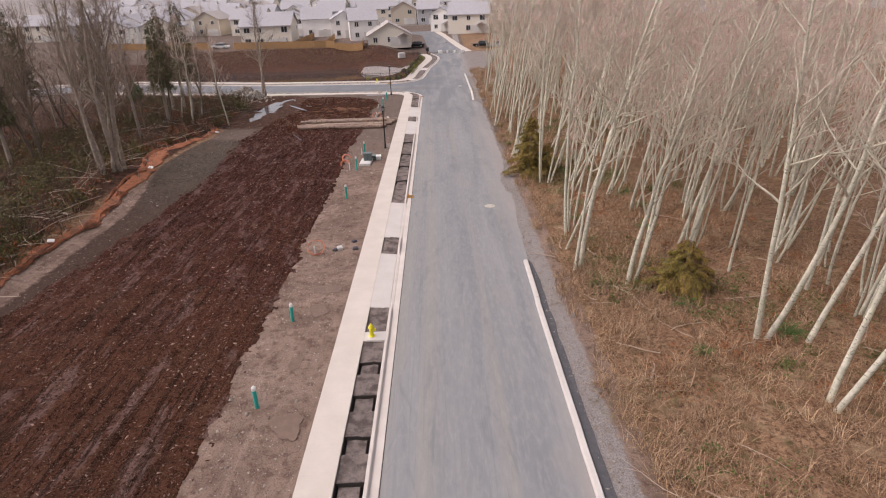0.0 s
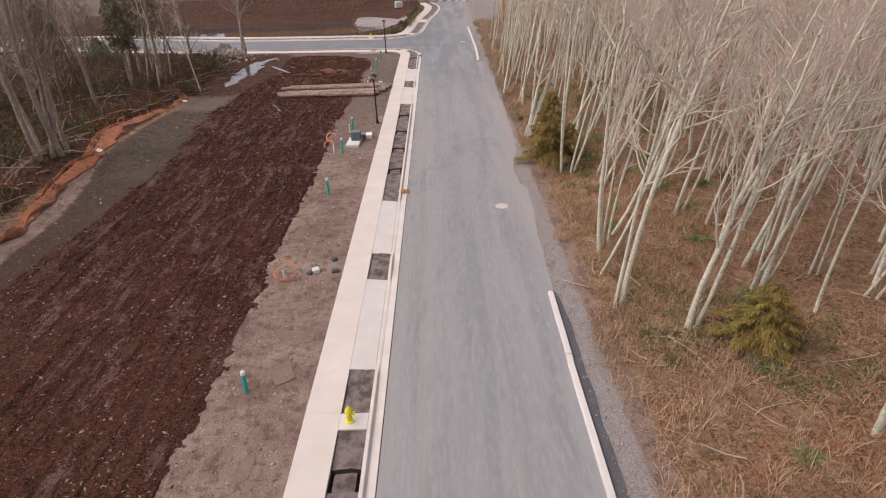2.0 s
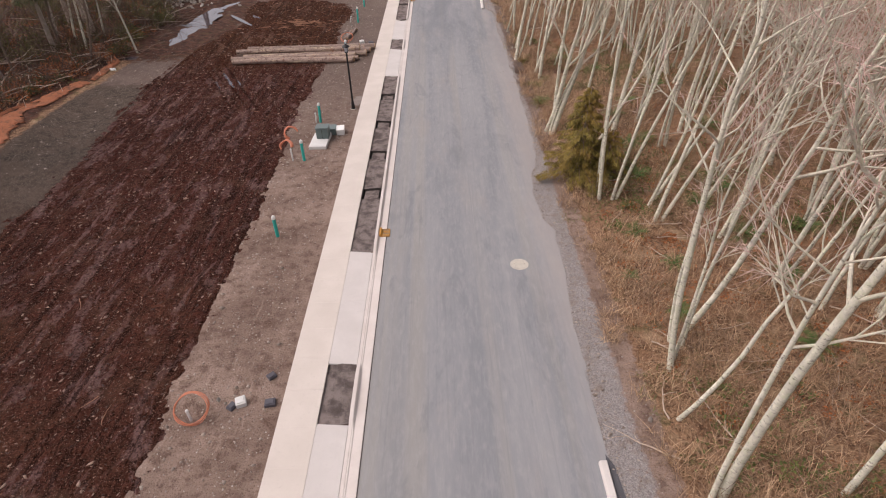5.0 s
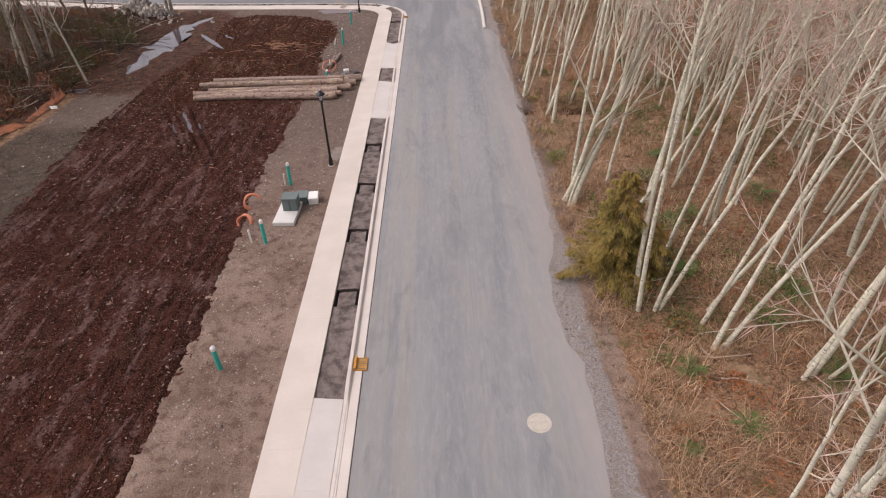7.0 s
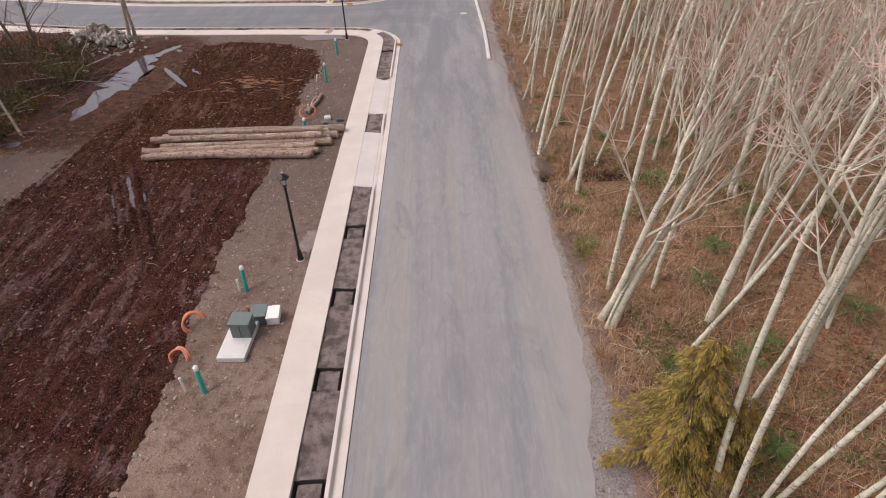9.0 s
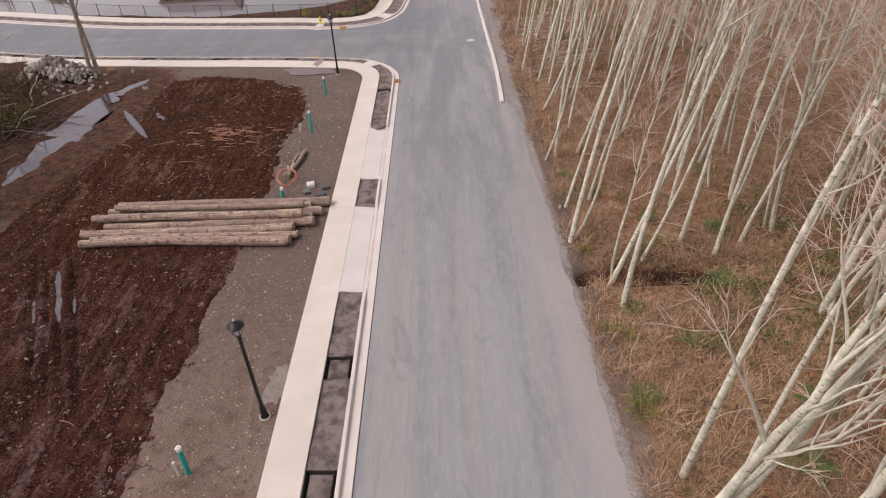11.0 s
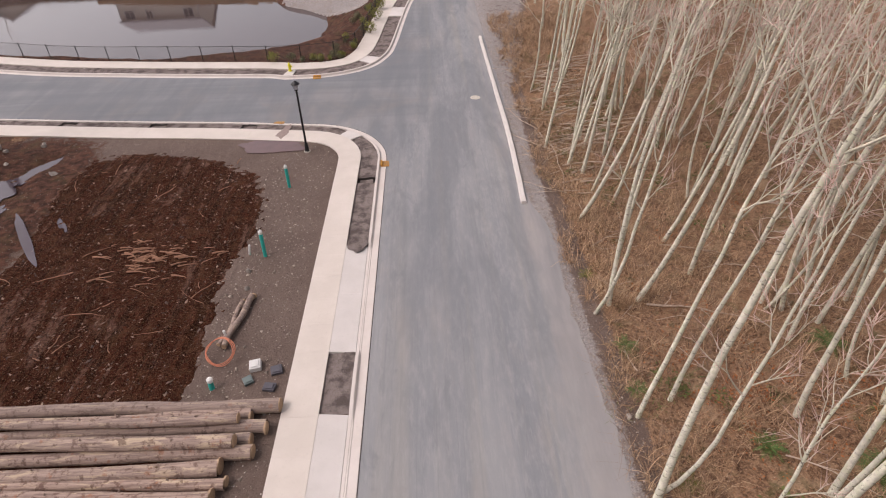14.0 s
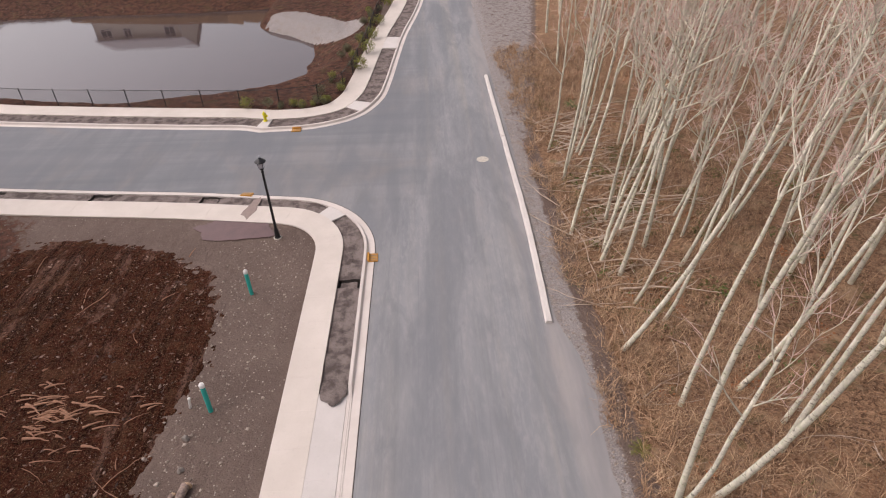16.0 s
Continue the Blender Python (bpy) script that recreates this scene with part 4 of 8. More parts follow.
# crossing marks at the far junction
for x, y in ((0.6, 150.6), (2.7, 150.8), (4.4, 150.4), (6.1, 150.5)):
    bm = bmesh.new()
    box(bm, 0, 0, 0.32, 0.95, 0.6, 0.64, 0.05)
    box(bm, 0, 0, 0.66, 0.5, 0.25, 0.10, 0.02)
    tagged(part("barrier_block", bm, M_PAINT, None, "", pose(x, y, 0, 0, 0, 12 * x)), "white concrete barrier block across the street", "barrier", "barrier blocks")
ys_far = np.arange(151.5, 203, 2.0)
left_x = np.interp(ys_far, [151.5, 154, 175, 189, 203], [-1.6, -2.1, -3.5, -4.6, -14])
right_x = np.interp(ys_far, [151.5, 164, 197, 203], [6.6, 4.6, -0.8, -2.0])
verts = [(x, y, on_ground(x, y) + 0.06) for a, b, y in zip(left_x, right_x, ys_far) for x in (a, a + (b - a) * 0.33, a + (b - a) * 0.67, b)]
far_faces = [(4 * i + k, 4 * i + k + 1, 4 * i + k + 5, 4 * i + k + 4) for i in range(len(ys_far) - 1) for k in range(3)]
tagged(new("road", mesh_of("road", verts, far_faces, M_ASPHALT)), "pale asphalt street between distant houses", "road", kind="structure")
verts = [(x, y, on_ground(x, y) + 0.07) for x in np.arange(-60, 0.1, 3.0) for y in (196, 199.5, 203)]
far_faces = [(3 * i + k, 3 * i + k + 3, 3 * i + k + 4, 3 * i + k + 1) for i in range(20) for k in range(2)]
tagged(new("road", mesh_of("road", verts, far_faces, M_ASPHALT)), "pale asphalt side street between distant houses", "road", kind="structure")
verts = [(x + o, y, on_ground(x + o, y) + 0.10) for x, y in zip(right_x, ys_far) for o in (0.05, 0.6, 2.0)]
far_faces = [(3 * i + k, 3 * i + k + 1, 3 * i + k + 4, 3 * i + k + 3) for i in range(len(ys_far) - 1) for k in range(2)]
tagged(new("pavement", mesh_of("pavement", verts, far_faces, M_WALK)), "pale pavement beside the distant street", "pavement", kind="structure")
# dark strip laid over the asphalt-gutter joint, painted for its shadow line
seam = [(*at_station(NEAR, NEAR_N, NEAR_S, q, o), 0.008 + 0.004 * (o > 0)) for q in np.arange(-13, 150, 0.5) for o in (-0.035, 0.012)]
tagged(new("tar_joint", mesh_of("tar_joint", seam, [(2 * i, 2 * i + 1, 2 * i + 3, 2 * i + 2) for i in range(len(seam) // 2 - 1)], M_SHADE)), "dark strip painted for the shadow line along the gutter", "road joint", kind="structure")

# ---- water ----
def pool(name, cx, cy, rx, ry, turn, z, mat, label, seed, wob=0.35, kind=""):
    pts = []
    for i in range(120):
        a = 2 * math.pi * i / 120
        r = 1 + wob * noise.noise(Vector((math.cos(a) * 1.3, math.sin(a) * 1.3, seed))) * 2 + wob * 0.4 * noise.noise(Vector((math.cos(a) * 4, math.sin(a) * 4, seed + 9))) + wob * 0.35 * noise.noise(Vector((math.cos(a) * 11, math.sin(a) * 11, seed + 4)))
        x, y = rx * r * math.cos(a), ry * r * math.sin(a)
        c, s_ = math.cos(radians(turn)), math.sin(radians(turn))
        pts.append((cx + x * c - y * s_, cy + x * s_ + y * c))
    ob = new(name, slab_mesh(name, pts, z, z - 0.02, mat))
    return tagged(ob, label, {"puddle": "puddle", "mud_stain": "mud stain"}.get(name, "pond"), kind=kind)


tagged(new("pond_water", slab_mesh("pond_water", [(POND[0] + 31 * math.cos(a), POND[1] + 20 * math.sin(a)) for a in np.linspace(0, 2 * math.pi, 48, endpoint=False)], WATER_Z, WATER_Z - 0.1, M_WATER)), "still mauve-grey pond water reflecting houses", "water", kind="structure")
for row in ((-24.6, 80.2, 1.9, 6.2, -6, 0.02, 1), (-22.9, 89.4, 0.7, 3.0, -28, -0.01, 2), (-24.3, 86.8, 1.0, 1.3, 0, 0.0, 22), (-27.0, 70.6, 1.0, 1.3, 0, 0.06, 21), (-20.1, 81.9, 0.24, 2.8, 36, 0.20, 3), (-18.65, 82.75, 0.16, 0.9, 36, 0.20, 4), (-16.35, 64.2, 0.19, 1.9, 27, 0.03, 5), (-16.9, 63.2, 0.10, 0.8, 27, 0.03, 12), (-15.4, 63.6, 0.09, 0.7, 27, 0.03, 14)):
    pool("puddle", *row[:6], M_PUDDLE, "shallow puddle reflecting the pale sky", row[6], 0.10 if row[2] < 0.25 else 0.35)
M_MAROON = plain("maroon_mud", (0.115, 0.058, 0.055), 0.28, vary=0.4, scale=2.0)
M_STAIN = plain("mud_film", (0.27, 0.205, 0.18), 0.8, vary=0.3, scale=5.0)
pool("mud_stain", -9.3, 93.0, 0.32, 1.05, -10, 0.160, M_STAIN, "brown mud film washed across the pavement", 31, 0.25)
for row in ((-9.6, 91.0, 2.2, 0.85, -6, 0.13, 6), ):
    pool("puddle", *row[:6], M_MAROON, "maroon-brown muddy puddle beside the pavement", row[6], 0.2)
for row in ((-6.6, 26.2, 0.75, 0.5, 0, 0.118, 7), (-6.7, 23.9, 0.5, 0.55, 10, 0.115, 10), (-6.4, 15.0, 0.55, 0.9, 20, 0.115, 11), (-6.9, 19.2, 0.3, 0.6, 0, 0.115, 13)):
    pool("puddle", *row[:6], M_SILT, "brown silty puddle on stony soil", row[6], 0.3)


pool("mud_stain", -3.56, 80.25, 0.47, 0.62, 0, 0.152, M_BED, "planting soil spilled onto the driveway apron", 33, 0.12)
pool("mud_stain", -5.55, 58.6, 0.48, 1.0, 12, 0.125, plain("washed_grout", (0.235, 0.195, 0.175), 0.9, vary=0.5, scale=5.0, bump=0.01), "pale grout washed out beside the lamp base", 34, 0.6)

# ---- street furniture ----
def lamp_post(x, y, z):
    t = thing("street_lamp", "black steel street lamp with a lantern head", "street lamp", pose(x, y, z), "street lamps")
    part("footing", turned(bmesh.new(), [(0.20, -0.25), (0.20, 0.01), (0.185, 0.025)], 20), M_RING, t, "pale concrete footing")
    part("base", turned(bmesh.new(), [(0.15, -0.15), (0.15, 0.04), (0.12, 0.10), (0.105, 0.42), (0.08, 0.50), (0.072, 0.55)], 16), M_BLACK, t)
    part("pole", turned(bmesh.new(), [(0.068, 0.50), (0.062, 2.0), (0.055, 3.62), (0.07, 3.64), (0.07, 3.70), (0.05, 3.72), (0.05, 3.80)], 14), M_BLACK, t)
    lantern = part("lantern", turned(bmesh.new(), [(0.06, 3.78), (0.10, 3.82), (0.11, 3.86), (0.13, 3.90)], 12), M_BLACK, t)
    part("glass", turned(bmesh.new(), [(0.115, 3.90), (0.17, 4.18), (0.175, 4.20)], 8), M_GLASS_DIM, lantern, "frosted lantern glass")
    for k in range(4):
        a = radians(45 + 90 * k)
        bm = bmesh.new()
        m = look((0.125 * math.cos(a), 0.125 * math.sin(a), 3.90), (0.19 * math.cos(a), 0.19 * math.sin(a), 4.22))
        rod(bm, 0.012, 0.012, -0.33, 0.0, seg=6, m=m)
        part("rib", bm, M_BLACK, lantern)
    part("cap", turned(bmesh.new(), [(0.25, 4.19), (0.26, 4.215), (0.20, 4.27), (0.12, 4.33), (0.06, 4.36), (0.05, 4.40)], 16), M_BLACK, lantern)
    part("finial", turned(bmesh.new(), [(0.03, 4.39), (0.05, 4.42), (0.045, 4.46), (0.015, 4.50)], 10), M_GLASS_DIM, lantern)
    return t


lamp_post(-5.80, 57.27, 0.10)
lamp_post(-7.42, 90.2, 0.10)


def pipe(x, y, h, lean, turn, r=0.085, short=False):
    z = on_ground(x, y)
    t = thing("riser_pipe", "short teal plastic riser stub in bare soil" if short else "upright teal plastic riser pipe with a white cap", "pipe", pose(x, y, z, lean, 0, turn), "teal riser pipes")
    bm = bmesh.new()
    rod(bm, r, r, -0.2, h - 0.12, seg=16)
    part("pipe", bm, M_TEAL, t)
    part("cap", turned(bmesh.new(), [(r + 0.008, h - 0.16), (r + 0.012, h - 0.05), (r * 0.9, h - 0.01), (r * 0.45, h), (r * 0.4, h + 0.04)], 16), M_WHITE, t, "white cap")


for row in ((-7.81, 16.1, 1.05, 3, 20), (-7.88, 22.9, 1.0, 2, 100), (-7.71, 41.85, 1.15, 2, 0), (-7.83, 49.7, 1.25, 2, 200), (-7.73, 55.2, 1.3, 2, 120), (-7.79, 79.65, 1.45, 2, 60), (-7.76, 85.95, 1.35, 1, 10), (-30.5, 93.4, 1.2, 2, 10)):
    pipe(*row)
pipe(-8.1, 71.8, 0.55, 4, 80, 0.10, True)


def stake(x, y, h, lean, turn):
    t = thing("marker_stake", "white plastic marker stake pushed into soil", "stake", pose(x, y, on_ground(x, y), lean, 0, turn), "marker stakes")
    bm = bmesh.new()
    rod(bm, 0.045, 0.045, -0.1, h, seg=10)
    part("tube", bm, M_WHITE, t)
    part("cap", turned(bmesh.new(), [(0.052, h - 0.06), (0.052, h), (0.03, h + 0.02)], 10), M_WHITE, t)


for row in ((-8.5, 49.75, 0.75, 4, 0), (-8.0, 55.15, 0.7, 5, 30), (-8.57, 79.85, 0.6, 14, 60), (-8.2, 74.3, 0.5, 6, 0), (-8.25, 31.1, 0.55, 4, 10)):
    stake(*row)


def hydrant(x, y, z):
    t = thing("fire_hydrant", "yellow fire hydrant on a concrete pad", "hydrant", pose(x, y, z) @ Matrix.Scale(0.9, 4), "fire hydrants")
    part("foot", turned(bmesh.new(), [(0.17, 0), (0.17, 0.05), (0.12, 0.06), (0.11, 0.14)], 14), M_YELLOW, t)
    part("barrel", turned(bmesh.new(), [(0.11, 0.13), (0.115, 0.5), (0.15, 0.51), (0.15, 0.55), (0.12, 0.56)], 16), M_YELLOW, t)
    part("bonnet", turned(bmesh.new(), [(0.125, 0.555), (0.11, 0.63), (0.07, 0.69), (0.035, 0.70), (0.035, 0.76), (0.02, 0.77)], 14), M_YELLOW, t)
    for a, r, d in ((90, 0.06, 0.21), (-90, 0.06, 0.21), (0, 0.085, 0.23)):
        bm = bmesh.new()
        rod(bm, r, r, 0.08, d, seg=12, m=pose(0, 0, 0.40, 0, 90, 0) if a == 0 else pose(0, 0, 0.40, a, 0, 0))
        part("outlet", bm, M_YELLOW, t)


hydrant(-3.70, 21.12, 0.148)
hydrant(-10.85, 104.15, 0.148)


def manhole(x, y, r, label):
    t = thing("manhole_cover", label, "manhole cover", pose(x, y, 0), "manhole covers")
    part("collar", turned(bmesh.new(), [(r, -0.02), (r, 0.006), (r * 0.97, 0.010), (r * 0.80, 0.010), (r * 0.80, 0.004)], 28), M_RING, t, "pale grout collar")
    lid = part("lid", turned(bmesh.new(), [(r * 0.78, 0.0), (r * 0.78, 0.013), (r * 0.76, 0.016)], 28), M_RING, t)
    for k in range(2):
        bm = bmesh.new()
        box(bm, 0, 0, 0.018, 0.05, 0.022, 0.006, 0.004)
        part("lifting_slot", bm, M_IRON, lid, "", pose((k - 0.5) * r * 1.1, 0.02, 0))


manhole(3.43, 39.1, 0.40, "round manhole cover with a pale grout collar")
manhole(3.38, 97.65, 0.36, "ochre-stained manhole cover with a grout collar")


def inlet(x, y, rz):
    t = thing("storm_inlet", "storm inlet under an ochre filter cover", "storm drain", pose(x, y, 0.0, 0, 0, rz), "storm inlets")
    bm = bmesh.new()
    box(bm, 0, 0, 0.03, 0.46, 0.62, 0.05, 0.012)
    part("cover", bm, M_INLET, t)
    bm = bmesh.new()
    box(bm, -0.20, 0, 0.10, 0.10, 0.60, 0.12, 0.03)
    part("sleeve", bm, M_INLET, t)
    for k in range(5):
        bm = bmesh.new()
        box(bm, 0.05, -0.24 + 0.12 * k, 0.062, 0.30, 0.03, 0.016)
        part("grate_bar", bm, M_IRON, t)


inlet(-2.62, 41.9, 0)
inlet(-2.62, 88.3, 3)
inlet(-9.95, 94.55, 85)
inlet(-8.55, 102.75, -88)


def utility_pad():
    t = thing("transformer_cabinet", "grey-green steel cabinet on a concrete pad", "utility cabinet", pose(-7.2, 52.15, on_ground(-7.2, 52.15), 0, 0, -2))
    bm = bmesh.new()
    box(bm, -0.05, -0.05, 0.03, 1.05, 2.0, 0.34, 0.025)
    part("pad", bm, M_PRECAST, t, "pale precast concrete pad")
    bm = bmesh.new()
    box(bm, -0.05, -0.55, 0.204, 0.80, 0.78, 0.012, 0.004)
    part("lid_plate", bm, M_PRECAST, t)
    bm = bmesh.new()
    box(bm, 0.10, 0.32, 0.53, 0.74, 0.66, 0.66, 0.03)
    part("cabinet", bm, M_GREENBOX, t)
    bm = bmesh.new()
    box(bm, 0.10, 0.32, 0.885, 0.80, 0.72, 0.06, 0.02)
    part("cabinet_lid", bm, M_GREENBOX, t)
    bm = bmesh.new()
    box(bm, 0.10, -0.02, 0.52, 0.02, 0.012, 0.56)
    part("door_seam", bm, M_BLACK, t)
    u = thing("junction_box", "grey-green plastic junction box set in soil", "utility box", pose(-6.75, 53.45, on_ground(-6.75, 53.45), 0, 0, 4))
    bm = bmesh.new()
    box(bm, 0, 0, 0.17, 0.60, 0.72, 0.42, 0.03)
    part("body", bm, M_GREENBOX, u)
    bm = bmesh.new()
    box(bm, 0, 0, 0.395, 0.64, 0.76, 0.05, 0.015)
    part("lid", bm, M_GREENBOX, u)
    w = thing("meter_box", "white plastic box beside the utility pad", "utility box", pose(-6.17, 53.4, on_ground(-6.17, 53.4), 0, 0, 6))
    bm = bmesh.new()
    box(bm, 0, 0, 0.15, 0.48, 0.74, 0.36, 0.03)
    part("body", bm, M_WHITE, w)
    bm = bmesh.new()
    box(bm, 0, 0, 0.345, 0.51, 0.77, 0.04, 0.012)
    part("lid", bm, M_WHITE, w)
    v = thing("cable_marker", "short orange cable marker stub", "marker", pose(-7.25, 53.75, on_ground(-7.25, 53.75), 6, 0, 0))
    bm = bmesh.new()
    rod(bm, 0.06, 0.05, -0.1, 0.42, seg=10)
    part("tube", bm, M_ORANGE, v)


utility_pad()


def coil(x, y, r, tilt, turn, loops, name, label, lift=0.02, thick=0.016, open_end=0.0):
    z = on_ground(x, y)
    t = thing(name, label, "conduit coil", pose(x, y, z + lift + (r * math.sin(radians(tilt)) if not open_end else 0.0), 0, 0, turn) @ pose(0, 0, 0, tilt))
    for k in range(loops):
        rr = r * (1 - 0.05 * k)
        pts = []
        end = 2 * math.pi * (1 - open_end) if open_end else 2 * math.pi
        for a in np.linspace(0, end, 36):
            pts.append((rr * math.cos(a) + 0.03 * math.sin(3 * a + k), rr * math.sin(a), 0.03 + 0.05 * k + 0.03 * math.sin(2 * a + k), thick))
        v, f = tube_arrays([pts], 8)
        part("loop", mesh_of("loop", v, f, M_ORANGE, True), M_ORANGE, t)


coil(-8.2, 31.3, 0.55, 38, 12, 3, "conduit_coil", "loose coil of orange conduit on soil")
coil(-8.1, 73.3, 0.55, 34, -8, 3, "conduit_coil", "loose coil of orange conduit on soil")
coil(-9.25, 53.1, 0.42, 55, 30, 3, "conduit_coil", "bent orange conduit standing out of soil", 0.22, 0.045, 0.35)
coil(-9.1, 51.2, 0.40, 60, -20, 3, "conduit_coil", "bent orange conduit standing out of soil", 0.20, 0.045, 0.4)

for x, y, sx, sy, sz, rz, mat, label in ((-6.77, 31.75, 0.34, 0.36, 0.2, 20, M_PRECAST, "pale concrete block lying on soil"), (-5.78, 31.7, 0.36, 0.3, 0.14, 8, M_DARKBLOCK, "dark plastic lid lying on soil"), (-6.0, 32.9, 0.3, 0.26, 0.12, 40, M_DARKBLOCK, "dark plastic lid lying on soil"),
        (-6.73, 72.75, 0.42, 0.45, 0.22, 12, M_PRECAST, "pale concrete block lying on soil"), (-6.85, 72.05, 0.34, 0.36, 0.15, 30, M_GREENBOX, "grey box lid lying on soil"), (-5.9, 72.5, 0.42, 0.40, 0.14, 15, M_DARKBLOCK, "dark plastic lid lying on soil"), (-6.0, 71.7, 0.44, 0.34, 0.14, -10, M_DARKBLOCK, "dark plastic lid lying on soil"), (-7.05, 31.6, 0.3, 0.25, 0.12, 60, M_DARKBLOCK, "dark plastic lid lying on soil")):
    bm = bmesh.new()
    box(bm, 0, 0, sz / 2 - 0.02, sx, sy, sz, 0.02)
    box(bm, 0, 0, sz, sx * 0.7, sy * 0.7, 0.03, 0.008)
    ob = part("block", bm, mat, None, label, pose(x, y, on_ground(x, y), 3, -2, rz))
    tagged(ob, label, "block")


# ---- logs ----
def log(x0, y0, x1, y1, z, r, seed, name="log", label="felled trunk with peeling bark in a log pile", group="log pile"):
    d = Vector((x1 - x0, y1 - y0, 0))
    ln = d.length
    t = thing(name, label, "log", pose(x0, y0, z, 0, 0, math.degrees(math.atan2(d.y, d.x))), group)
    pts = []
    n = 16
    for i in range(n + 1):
        u = i / n
        pts.append((u * ln, 0.24 * noise.noise(Vector((u * 1.6, seed, 0))), 0.05 * noise.noise(Vector((u * 2, seed, 5))), r * (0.86 + 0.20 * u) * (1 + 0.10 * noise.noise(Vector((u * 6, seed, 9))))))
    v, f = tube_arrays([pts], 14)
    for q in v:
        k = 1 + 0.07 * noise.noise(Vector((q[0] * 2.5, q[1] * 8 + seed, q[2] * 8)))
        q[1], q[2] = q[1] * k, q[2] * k
    part("bark", mesh_of("bark", v, f, M_LOG, True), M_LOG, t)
    for u, rr in ((0, r * 0.86), (ln, r * 1.06)):
        bm = bmesh.new()
        rod(bm, rr * 0.96, rr * 0.96, -0.03, 0.03, seg=14, m=pose(u, 0, 0, 0, 90, 0))
        part("cut_end", bm, M_LOG_END, t, "pale sawn end")
    for k in range(5):
        u = (0.1 + 0.8 * random.random()) * ln
        a = random.uniform(0.3, 2.8)
        bm = bmesh.new()
        rod(bm, 0.035, 0.02, 0, 0.09, seg=6, m=pose(u, math.cos(a) * r * 0.9, math.sin(a) * r * 0.9, math.degrees(math.atan2(-math.cos(a), math.sin(a)))))
        part("stub", bm, M_LOG, t)


GZ = 0.12
for i, (x0, y0, x1, y1, z, r) in enumerate(((-16.9, 67.62, -6.85, 67.42, GZ + 0.20, 0.235), (-16.6, 68.02, -6.55, 67.92, GZ + 0.16, 0.17), (-17.2, 68.50, -6.85, 68.42, GZ + 0.23, 0.26), (-16.3, 69.02, -5.95, 68.92, GZ + 0.20, 0.23), (-15.8, 69.48, -6.1, 69.36, GZ + 0.19, 0.22), (-17.1, 69.95, -5.7, 69.80, GZ + 0.19, 0.22), (-16.7, 70.42, -6.3, 70.25, GZ + 0.19, 0.21), (-16.4, 70.95, -5.4, 70.72, GZ + 0.22, 0.24), (-16.9, 69.26, -6.5, 69.08, GZ + 0.56, 0.21), (-16.2, 70.28, -6.6, 69.98, GZ + 0.54, 0.17))):
    log(x0, y0, x1, y1, z, r, i * 3.3)
log(-8.15, 73.75, -7.65, 76.7, 0.22, 0.13, 50.0, "log", "short grey log lying on soil", "")
log(-8.4, 73.9, -8.0, 76.4, 0.20, 0.10, 53.0, "log", "short grey log lying on soil", "")
